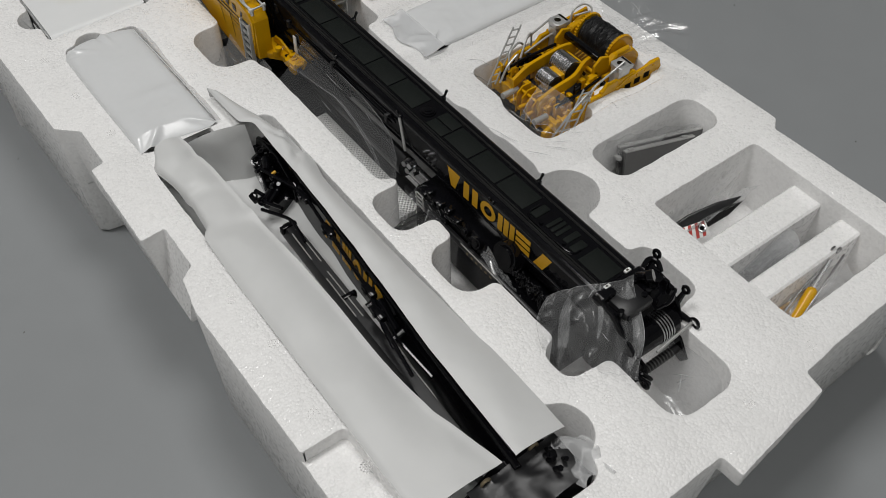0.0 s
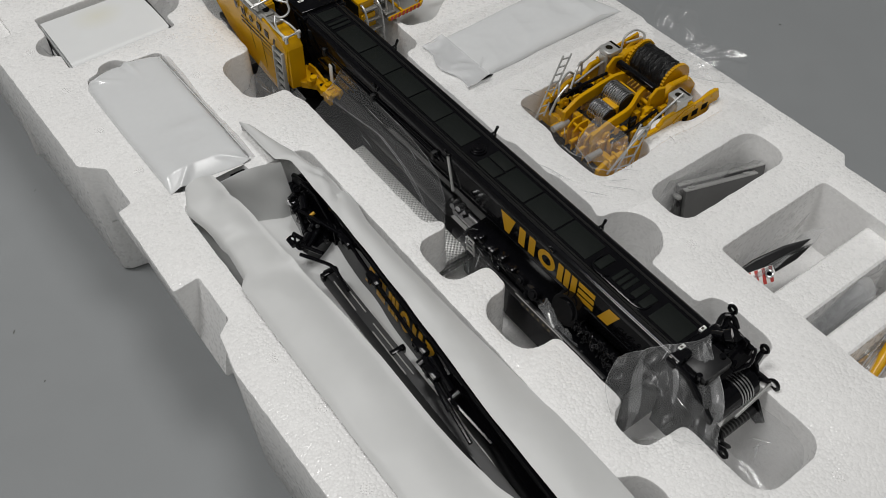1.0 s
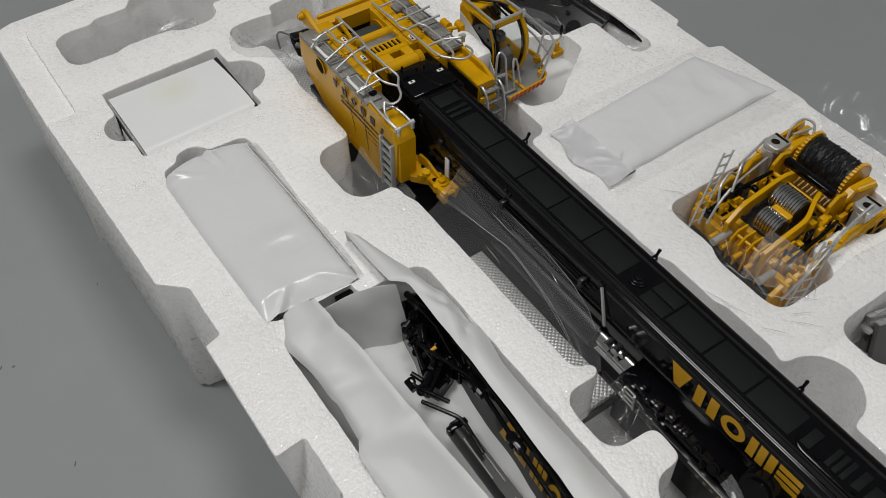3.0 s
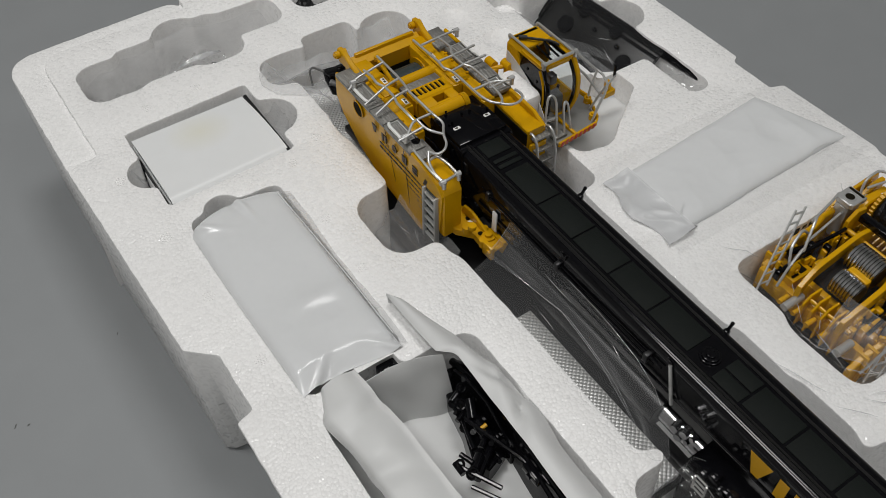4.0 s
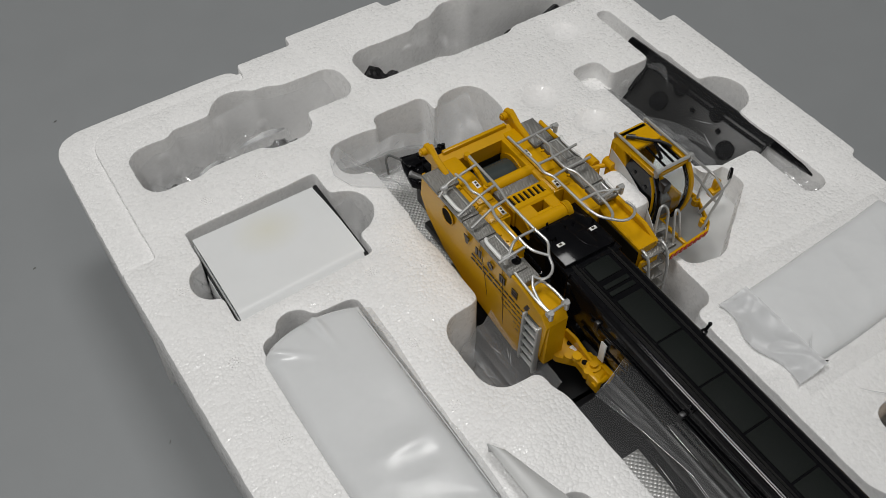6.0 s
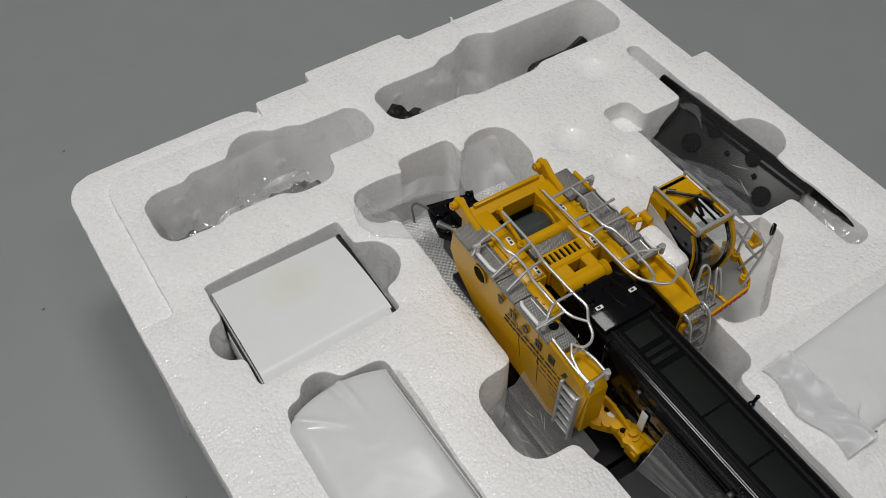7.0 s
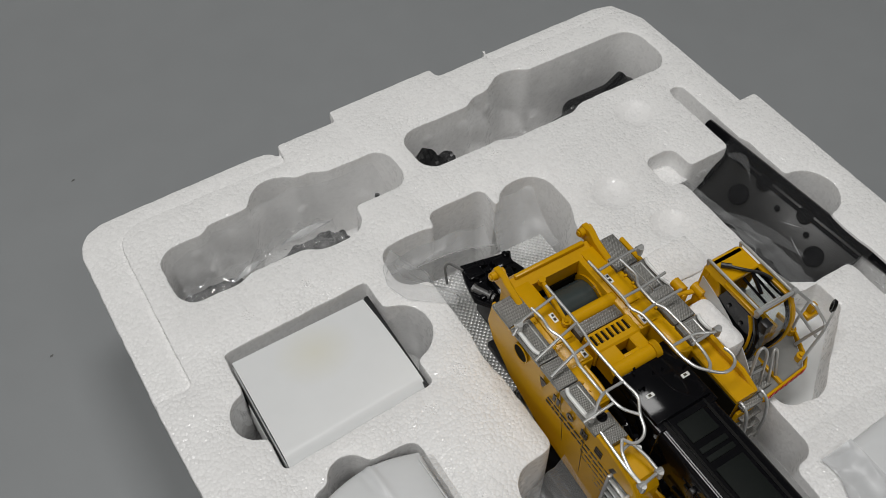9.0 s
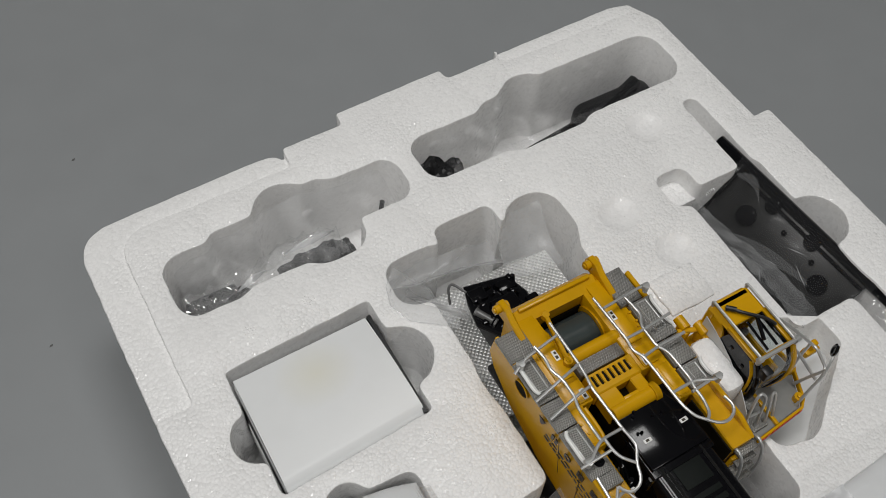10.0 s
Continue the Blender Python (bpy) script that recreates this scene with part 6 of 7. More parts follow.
def right_flap(u, v):
    y = 35 - 298 * v
    inner = float(np.interp(-y, (-35, 2, 8, 41, 91, 148, 200, 263), (-91.5, -90, -83.5, -84, -86, -90, -94.5, -96.5)))
    outer = float(np.interp(-y, (-35, -30, -4, 39, 52, 64, 90, 149, 207, 263), (-90.5, -84, -76, -68, -69, -71.5, -72, -70.5, -67, -67.5)))
    x = inner + (outer - inner) * u
    z = 6.5 - 6.0 * u ** 1.5 + 3.0 * math.sin(math.pi * u) * (1 - 0.6 * v)
    z -= 3.4 * math.exp(-((y + 12 + 24 * u) / 5) ** 2) * u + 3.0 * math.exp(-((y + 52 - 16 * u) / 4) ** 2) * (1 - abs(2 * u - 1))
    z += 2.2 * math.exp(-((y + 40 - 20 * u) / 4) ** 2) * u + wrinkle(x, y, 0, 36, 1.6, 8.3) + wrinkle(x, y, 0, 12, 0.3, 2.9) + ridge(x, y, 30, 1.0, 6.0)
    return (x, y, z)


part("near_flap", thicken(grid_sheet(B(), 26, 110, left_flap), 0.35), PAPER, wrap)
part("far_flap", thicken(grid_sheet(B(), 24, 120, right_flap), 0.35), PAPER, wrap)
part("end_fold", thicken(grid_sheet(B(), 22, 26, lambda u, v: (-121.5 + 34 * u + 2 * v, 5.0 - 9.0 * u - 9 * v + 2.5 * math.sin(3 * u) * (1 - v) ** 2 + wrinkle(40 * u, 30 * v, 0, 16, 1.4, 5.5), 1.8 + 3.0 * u - 36 * v ** 1.15)), 0.35), PAPER, wrap)
part("lining", thicken(grid_sheet(B(), 24, 90, lambda u, v: (-143 + 74 * u, 0 - 262 * v, -30 + 16 * abs(2 * u - 1) ** 3 + wrinkle(70 * u, 260 * v, 0, 22, 3.0, 9.9))), 0.35), PAPER, wrap)
part("end_scrap", thicken(grid_sheet(B(), 22, 16, lambda u, v: (-78 + 15 * u + 2 * math.sin(6 * v), -266 - 24 * v + 3 * math.sin(5 * u), -3 + 5.0 * math.sin(2.6 * v) * u + ridge(15 * u, 24 * v, 7, 2.4, 3.3))), 0.2), FILM_DULL, wrap, "crumpled end of the packing film", flat=40)

jib = thing("boom_extension", -90, -130, -44, "black folding boom extension with yellow mark, lying in foam paper", "crane jib")
LEAN_WEB = Matrix.Translation((-77, 0, -2)) @ Matrix.Rotation(radians(-4.2), 4, "Z") @ Matrix.Rotation(radians(5), 4, "Y")


def leaning(bm):
    for v in bm.verts:
        v.co = LEAN_WEB @ v.co
    return bm


web = part("web_plate", leaning(prism(B(), [(2, -32), (2, -14), (-8, -4), (-30, 0), (-266, 0), (-266, -32)], "x", 0, 2.4, 0.4)), BLACK, jib)
part("top_chord", leaning(rod(B(), [(0, 2, -14), (0, -30, 0), (0, -266, 0)], 1.8, 10)), BLACK, jib)
part("bottom_chord", leaning(rod(B(), [(-1, 0, -32), (-1, -266, -32)], 2.2, 10)), BLACK, jib)
for kind, k, w in zip(reversed(MARK), range(6), (9, 8.4, 9.8, 9, 9, 8.4)):
    bm = B()
    mark_shapes(bm, kind, -82 - 11.6 * k, w, -19, -5, -0.1)
    part("mark_shape", leaning(bm), LETTER, web, "plain yellow painted shape")
bm = prism(B(), [(-3.4, -8), (3.4, -8), (4.2, -4), (3.4, 2), (-2.6, 2), (-4.2, -3)], "y", -205, 0, 0.5)
for v in bm.verts:
    v.co = Matrix.Translation((-99.5, -68, -17)) @ Matrix.Rotation(radians(-1.4), 4, "Z") @ v.co
part("main_chord", bm, BLACK_MATT, jib, "long dark grey chord")
for x0, y0, y1 in ((-98, -76, -104), (-101.5, -78, -100), (-100, -112, -148), (-103, -116, -146)):
    part("chord_slot", rod(B(), [(x0, y0, -14.6), (x0 - 1, y1, -14.6)], 0.4, 6), SILVER, jib)
for y in (-71, -132):
    part("chord_clip", box(B(), -105 - 0.02 * (y + 72), -95, y - 1.4, y + 1.4, -19, -14.2, 0.4), BLACK, jib)
# long tie rod over the web, with its clevis joints
part("tie_rod", rod(B(), [(-84, -58, -4), (-89, -97, -3), (-94, -144, -3), (-99, -162, -5), (-104, -196, -8)], 1.1, 8), BLACK, jib)
for x, y, z in ((-89, -97, -3), (-94, -144, -3), (-98, -158, -4), (-86, -66, -4)):
    bm = box(B(), x - 2, x + 2, y - 5, y + 5, z - 2.2, z + 1.8, 0.6)
    cyl(bm, (x - 3, y, z), (x + 3, y, z), 1.3, 10)
    part("clevis", bm, BLACK, jib)
for x, dx in ((-94, 1.6), (-95.5, -1.2)):
    part("fork_bar", rod(B(), [(x, -150, -4), (x - 4 + dx, -166, -5), (x - 6 + dx, -178, -7)], 0.7, 6), BLACK, jib)
for pts, r in (([(-92, -28, -10), (-84, -60, -7), (-78, -98, -6)], 1.2), ([(-80, -88, -5), (-84, -130, -4), (-90, -162, -8)], 1.5), ([(-103, -52, -14), (-88, -42, -14)], 1.7), ([(-98, -62, -10), (-106, -44, -12)], 1.1),
               ([(-92, -150, -7), (-95, -170, -8)], 2.6), ([(-97, -172, -9), (-95, -200, -12)], 1.2), ([(-107, -54, -12), (-98, -72, -10), (-100, -90, -11)], 1.0), ([(-84, -122, -3), (-87, -134, -3)], 2.4)):
    part("strut", rod(B(), soft(pts, 4), r, 8), BLACK, jib)
for a, b, r in (((-104, -50, -12), (-96, -44, -13), 2.2), ((-107, -48, -11), (-107, -42, -11), 1.4), ((-101, -46, -11), (-103, -40, -11), 1.2), ((-94, -42, -12), (-88, -38, -12), 1.5), ((-90, -30, -10), (-86, -22, -9), 2.4),
               ((-95, -26, -12), (-84, -22, -12), 1.2), ((-92, -18, -10), (-82, -14, -9), 1.6), ((-88, -40, -13), (-88, -18, -13), 2.8), ((-96, -40, -14), (-90, -20, -15), 1.0)):
    part("joint", cyl(B(), a, b, r, 12), BLACK, jib)
for p, r in (((-104, -50, -10.5), 2.4), ((-106, -44, -10), 1.8), ((-91, -22, -8), 2.6), ((-86, -16, -7), 2.0)):
    part("joint_ring", rod(B(), [(p[0] + r * math.cos(t), p[1] + 0.7 * r * math.sin(t), p[2] + 0.6 * r * math.sin(t)) for t in np.arange(0, 6.2, 0.45)], 0.6, 6, closed=True), BLACK, jib)
part("joint_bolt", cyl(B(), (-90, -36, -9), (-87, -36, -8), 0.9, 8), LETTER, jib)
for y in (-148, -172):
    bm = cyl(B(), (-98, y, -10), (-92, y, -8), 2.4, 12)
    part("joint", bm, BLACK, jib)
near = part("head_plate", prism(B(), [(-126, -262), (-104, -257), (-82, -257), (-70, -263), (-73, -272), (-70, -286), (-86, -281), (-95, -287), (-124, -287)], "z", -36, -4, 1.0), BLACK, jib)
for x, y in ((-112, -261), (-84, -260)):
    bm = rod(B(), [(x + 2.2 * math.cos(a), y - 1, -3 + 2.2 * math.sin(a)) for a in np.arange(0, 6.2, 0.5)], 0.9, 6, closed=True)
    part("brass_bush", bm, BRASS, near, "small dull brass bush")
for k in range(7):
    x, y = random.uniform(-84, -75), random.uniform(-277, -263)
    part("head_fitting", cyl(B(), (x, y, -6), (x + random.uniform(-2, 2), y - 4, 2), random.uniform(0.9, 2), 10), BLACK, near)
part("head_cover", grid_sheet(B(), 16, 16, lambda u, v: (-122 + 50 * u, -261 - 24 * v, -2.8 + ridge(50 * u, 24 * v, 12, 1.6, 1.0) + ridge(50 * u, 24 * v, 4, 0.5, 3.0))), BLACK_MATT, near, "crumpled black wrapping", flat=30)
part("gusset", prism(B(), [(-87, 3), (-93, -28), (-98, -42), (-95, -50), (-82, -46), (-75, -30), (-76, 0)], "z", -30, -18, 0.6), BLACK, jib)
# lugs, pins and small plates round the jib's pivot
random.seed(52)
for k in range(30):
    x, y, z = random.uniform(-92, -81), random.uniform(-48, -16), random.uniform(-20, -11)
    r = random.uniform(0.6, 2.0)
    if k % 3 == 0:
        bm = cyl(B(), (x, y, z - 2), (x - 1.2, y - 1.0, z + 0.8), 1.3 * r, 14)
    elif k % 3 == 1:
        bm = cyl(B(), (x, y, z - 3), (x + random.uniform(-3, 3), y + random.uniform(-3, 3), z + 1.5), r * 0.7, 10)
    else:
        bm = box(B(), x - r, x + r, y - 1.6 * r, y + 1.6 * r, z - 3, z, 0.3)
    part("pivot_fitting", bm, BLACK, jib)
part("pivot_plate", prism(B(), [(-2, -26), (-6, -8), (-14, -3), (-30, -2), (-48, -12), (-50, -26)], "x", -83.5, -82, 0.4), BLACK, jib)

for cx, cy, wide, long, s in ((-72, 180, 9, 30, 2.4), (-151, 188, 7, 24, 5.8)):
    lone("plastic_film", grid_sheet(B(), 24, 36, lambda u, v: (cx + (u - 0.5) * wide * (0.6 + 0.5 * math.sin(math.pi * v)), cy + (v - 0.5) * long + 4 * (u - 0.5), -13 + 9 * (u if cx > -100 else 1 - u) + ridge(wide * u + 4 * v, long * v, 8, 4.5, s) + wrinkle(wide * u, long * v, 0, 9, 2.5, s))), FILM_HAZY, (cx, cy, -38), "crumpled clear film tucked beside the card box", "plastic film", flat=50)

# ---- chequer plate liner under the crane
lone("chequer_liner", box(B(), -44, 18, 130, 218, -46, -43, 0.5), FOIL, (-12, 170, -46), "silver chequer-pattern liner sheet under the crane", "liner")
lone("chequer_strip", box(B(), -40, -24.5, -92, 12.5, -32.8, -29, 0.5), FOIL, (-31, -24, -32), "silver chequer-pattern strip beside the boom", "liner")
lone("chequer_strip", prism(B(), [(-49, 138), (-12, 138), (-12, 169), (22, 169), (22, 206), (-49, 208)], "z", -24, -21.5, 0.4), FOIL, (-30, 176, -24), "silver chequer-pattern plate behind the crane's tail", "liner")

# ---- clear bags
def film(name, nx, ny, place, mat, label, base, creases=5, seed=1, hem=(1, 1, 1, 1), flat=60):
    """A bag of clear film: the sheet, welded hems and sharp creases painted as glints."""
    ob = thing(name, *base, label, "plastic bag")
    part("film_sheet", grid_sheet(B(), nx, ny, place), mat, ob, flat=flat)
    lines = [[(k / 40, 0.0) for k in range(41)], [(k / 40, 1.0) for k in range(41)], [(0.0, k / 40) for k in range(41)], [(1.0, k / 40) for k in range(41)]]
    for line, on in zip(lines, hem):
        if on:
            # pale line for the light that the film's edge catches
            part("hem", taper(B(), [place(u, v) for u, v in line], 0.1, 5), FILM_GLINT, ob)
    dice = random.Random(seed)
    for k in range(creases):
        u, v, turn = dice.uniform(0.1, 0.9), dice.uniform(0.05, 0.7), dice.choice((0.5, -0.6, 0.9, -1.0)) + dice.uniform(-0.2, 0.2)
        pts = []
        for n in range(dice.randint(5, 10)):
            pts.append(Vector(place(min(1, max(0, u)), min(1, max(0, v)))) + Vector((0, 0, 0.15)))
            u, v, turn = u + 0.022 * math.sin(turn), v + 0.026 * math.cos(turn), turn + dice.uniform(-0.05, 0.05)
        # pale tapered rod: a glint put into colour along the crease
        part("crease", taper(B(), pts, 0.2, 5), FILM_GLINT, ob)
    return ob


def side_film(u, v):
    """A smooth, nearly flat sheet between two long bowed hems."""
    low = np.interp(v, (0, 0.3, 0.45, 0.7, 0.9, 1), (-41, -35, -32, -36, -42, -48)), np.interp(v, (0, 0.3, 0.45, 0.7, 0.9, 1), (30, 6, -14, -47, -72, -88)), 6
    top = np.interp(v, (0, 0.2, 0.45, 0.65, 0.8, 0.9, 1), (-23, -23.5, -25, -26.5, -29, -35, -43)), np.interp(v, (0, 0.2, 0.45, 0.65, 0.8, 0.9, 1), (34, 2, -30, -56, -70, -84, -95)), 16 - 6 * v ** 4
    x, y, z = (a + (b - a) * u for a, b in zip(low, top))
    return (x, y, z - 3 * math.sin(math.pi * u) + wrinkle(x, y, 0, 40, 2.0, 1.1))


film("clear_bag", 10, 30, side_film, FILM_VEIL, "smooth clear plastic bag pulled down beside the boom", (-34, 0, -40), 2, 6, flat=0)


def under_film(u, v):
    """The bag's other layer, tucked down towards the pocket's edge."""
    a = side_film(0.25, v)
    x = -53 + 2.5 * math.sin(6 * v)
    return (x + (a[0] - x) * u, a[1] + 6 * (1 - u), -13 + (a[2] + 10) * u ** 1.3 + wrinkle(20 * u, 120 * v, 0, 34, 2.2, 7.7))


film("clear_bag", 8, 26, under_film, FILM_VEIL, "smooth clear plastic bag pulled down beside the boom", (-40, 0, -40), 2, 3, (0, 0, 1, 1), flat=0)
film("clear_bag", 14, 90, lambda u, v: (9.5 + 17 * u, 62 - 168 * v, 4 - 9 * u + wrinkle(17 * u, 168 * v, 0, 16, 3.0, 3.1)), FILM, "clear plastic bag tucked along the boom", (18, -20, -40))
film("clear_bag", 30, 22, lambda u, v: (-58 + 30 * u + 4 * math.sin(5 * v), -96 - 30 * v, -24 + 22 * u * (1 - 0.4 * v) + ridge(30 * u, 30 * v, 12, 5, 6.2)), FILM_CLEAR, "crumpled clear plastic bag beside the boom", (-45, -110, -40))


def head_film(u, v):
    p = Vector((-36, -212, 20)).lerp(Vector((2, -232, 29)), u).lerp(Vector((-48, -225, -8)).lerp(Vector((-22, -266, 2)), u), v)
    # pleats that fan down from the upper hem
    fan = 4.5 * u + 1.4 * v * (u - 0.5)
    out = 1.5 + 2.6 * abs(2 * (fan % 1.0) - 1) * (0.35 + v) + wrinkle(60 * u, 50 * v, 0, 18, 3, 2.6) + ridge(60 * u + 20 * v, 50 * v, 14, 2.2, 1.7) + 4 * math.sin(math.pi * v) * (1 - u)
    sag = Vector((-33, 45, 0)).normalized() * (3.5 * math.sin(5 * v) * (1 - u) + 2.0 * math.sin(7 * v + 1) * u) + Vector((0, 0, 2.0 * math.sin(6 * u) * (1 - v) - 3 * math.sin(4 * u + 2) * v - 4 * v * (1 - u)))
    return tuple(p + sag + Vector((-0.6, -0.5, 0.6)) * out)


def streak_band(ob, place, a, b, wide, mat, bend=0.04):
    """A milky strip over a sheet from a to b: paints light along a crease."""
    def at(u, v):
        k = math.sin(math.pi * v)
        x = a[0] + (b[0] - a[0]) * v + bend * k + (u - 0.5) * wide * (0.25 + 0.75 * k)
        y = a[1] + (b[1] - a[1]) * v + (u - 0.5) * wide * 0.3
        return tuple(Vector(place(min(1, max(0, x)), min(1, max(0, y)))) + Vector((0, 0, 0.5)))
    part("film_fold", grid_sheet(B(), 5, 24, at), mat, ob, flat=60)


head_bag = film("clear_bag", 90, 60, head_film, FILM_HAZY, "crumpled clear plastic bag over the boom head", (-20, -236, -40), 2, 5)
# milky strips put the lighter streaks of the head bag into colour
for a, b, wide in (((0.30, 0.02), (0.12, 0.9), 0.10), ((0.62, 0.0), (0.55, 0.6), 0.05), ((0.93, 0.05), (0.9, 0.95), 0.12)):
    streak_band(head_bag, head_film, a, b, wide, FILM_FOLD)
film("clear_bag", 30, 30, lambda u, v: (-26 + 44 * u, -246 - 44 * v, -30 + 22 * abs(2 * u - 1) ** 2 + wrinkle(44 * u, 44 * v, 0, 14, 5, 8.8)), FILM_MILKY, "clear plastic bag end below the boom head", (-4, -268, -40))


def tail_film(u, v):
    """Drapes from the pocket's end over the liner, falling open in a fold."""
    x, y = -7 + 8 * v + (28 - 4 * v) * u, 190 + 8 * (1 - u) + (32 - 4 * (1 - u)) * v
    z = -18 + 15 * v * v + 5 * abs(2 * u - 1) ** 2 + wrinkle(x, y, 0, 34, 4, 3.9) + ridge(x + 0.6 * y, 0.4 * y, 22, 3, 1.2)
    return (x, y, max(min(z, -1.5), -20.5))


def end_curtain(u, v):
    x = -60 + 56 * u
    y = 221 - (6 + 14 * u) * v + 1.5 * math.sin(6 * u + 2 * v)
    z = -13 + 5 * math.sin(3.1 * u) + 3 * v * v - 6 * math.sin(math.pi * v) + wrinkle(x, 20 * v, 0, 26, 4, 2.2) + ridge(x, 26 * v + 0.4 * x, 19, 2.5, 5.1)
    return (x, y, min(z, -1.5))


def scroll(u, v):
    """A loose flap whose end rolls up."""
    x, y = -61 + 32 * u, 199 - 8 * u + (8 + 4 * (1 - u)) * (2 * v - 1) * (1 - 0.55 * u)
    z = -17 + 12 * u + 3 * math.sin(math.pi * v) + wrinkle(x, y, 0, 18, 3, 7.4)
    if u > 0.8:
        turn = (u - 0.8) * 5 * 4.2
        x, z = -61 + 32 * 0.8 + 3.0 * math.sin(turn), z + 3.0 * (1 - math.cos(turn))
    return (x, y, min(z, -1))


film("clear_bag", 48, 36, tail_film, FILM_DULL, "crumpled clear plastic bag behind the crane's tail", (-20, 200, -40), 3, 5, (1, 0, 1, 0))
film("clear_bag", 60, 24, end_curtain, FILM_DULL, "crumpled clear plastic bag behind the crane's tail", (-34, 214, -40), 3, 9, (0, 1, 0, 0))
film("clear_bag", 60, 24, scroll, FILM_DULL, "rolled end of a clear plastic bag behind the crane's tail", (-48, 196, -40), 0, 9, (1, 1, 0, 1))


def lip_drape(u, v):
    """The bag's mouth, lying out over the pocket's rim and dropping inside it."""
    t = (0, 0.2, 0.4, 0.6, 0.8, 1)
    out = np.interp(u, t, (-58, -66, -69, -65, -55, -47)), np.interp(u, t, (221, 213, 203, 192, 184.5, 178)), 0.7
    rim = np.interp(u, t, (-57, -61, -61, -56, -50, -44)), np.interp(u, t, (219, 213, 204, 197, 191, 183)), 0.5
    low = np.interp(u, t, (-46, -45, -43, -38, -35, -36)), np.interp(u, t, (214, 208, 202, 196, 190, 183)), -15
    a, b, k = (out, rim, v / 0.4) if v < 0.4 else (rim, low, (v - 0.4) / 0.6)
    x, y, z = (p + (q - p) * k for p, q in zip(a, b))
    fall = max(0.0, v - 0.4)
    return (x + 2 * math.sin(9 * u) * fall, y, z + 0.4 * abs(wrinkle(x, y, 0, 15, 2.0, 3.3)) + fall * ridge(x - y, x + y, 15, 5, 2.9))


film("clear_bag", 70, 40, lip_drape, FILM_DULL, "mouth of a clear plastic bag draped over the pocket's rim", (-56, 200, -20), 3, 12, (1, 1, 1, 0))


def side_folds(u, v):
    """Stiff pleats that fan out from under the superstructure."""
    fan = (3.4 * u + 1.1 * v * (u - 0.4)) % 1.0
    return (-68 + 25.5 * u + 1.5 * v, 97 - 44 * v - 4 * u * v, -44 + 33 * u ** 0.8 - 3 * v * u + 4.5 * abs(2 * fan - 1) + wrinkle(28 * u, 46 * v, 0, 14, 2, 4.7))


film("clear_bag", 64, 30, side_folds, FILM_FOLD, "folded clear plastic bag beside the superstructure", (-56, 76, -40), 6, 3, (1, 1, 1, 0))

# the winch frame's bag, spread over the tray round it
def winch_film(u, v):
    x, y = 22 + 142 * u, -140 + 142 * v
    inside = min(x - 52, 150 - x, y + 112, -36 - y)
    z = 0.8 + 0.8 * abs(wrinkle(x + y, y - x, 0, 40, 2.0, 6.6)) + 0.5 * max(0, wrinkle(x * 0.3 + y, y * 0.3 - x, 0, 11, 1.0, 2.3))
    if inside > 0:
        z -= min(4, inside * 1.5)
    if x > 172:
        z -= 0.1 * (x - 172) ** 1.4 - 3 * abs(wrinkle(x, y, 0, 12, 1.6, 9.1))
    return (x + wrinkle(x, y, 0, 30, 5, 1.9), y + wrinkle(y, x, 0, 30, 5, 3.9), z)


wrapper = film("clear_bag", 100, 90, winch_film, FILM_CLEAR, "clear plastic bag spread round the winch frame", (100, -70, 0), 18, 4, (0, 0, 0, 0))
sheet = wrapper.children[0].data
bm = B()
bm.from_mesh(sheet)
bmesh.ops.delete(bm, geom=[v for v in bm.verts if POCKETS[11][0](np.float64(v.co.x * 1000 + 100), np.float64(v.co.y * 1000 - 70)) < 0.5], context="VERTS")
bm.to_mesh(sheet)
bm.free()


def winch_front(u, v):
    """A stiff, upright sheet across the frame's front corner."""
    a = Vector((75, -82, 10)).lerp(Vector((78, -104, 10)), u)
    b = Vector((52, -88, -2)).lerp(Vector((66, -117, -3)), u)
    p = a.lerp(b, v)
    fan = (2.6 * u + 0.5 * v) % 1.0
    return (p.x, p.y, p.z + 4 * math.sin(math.pi * v) + 2.2 * abs(2 * fan - 1) * (0.3 + v) + wrinkle(p.x, p.y, 0, 16, 2, 7.2))


film("clear_bag", 40, 26, winch_front, FILM_HAZY, "stiff clear plastic bag over the winch frame's corner", (60, -98, -10), 3, 2)


def bag_mouth(u, v):
    """The open mouth of the bag: a pleated fan that rises past the tray's edge."""
    a = radians(46 - 112 * v)
    r = 13 + (30 + 6 * math.sin(9 * v) + wrinkle(60 * v, 0, 0, 7, 6, 3.3)) * u
    x, y = 146 + r * math.cos(a) * 1.1, -60 + r * math.sin(a) * 1.15
    pleat = 0.9 * math.sin(46 * v + 2.2 * math.sin(3 * u) + wrinkle(60 * v, 30 * u, 0, 16, 5, 2.2)) * (0.25 + u)
    return (x, y, 0.6 + 0.2 * (r - 13) * (0.7 + 0.5 * u) + pleat + ridge(x, y, 14, 1.6 * u, 4.0))


film("clear_bag", 44, 150, bag_mouth, FILM, "pleated mouth of a clear plastic bag, spread over the tray", (165, -60, 0), 9, 8, (0, 1, 0, 0))

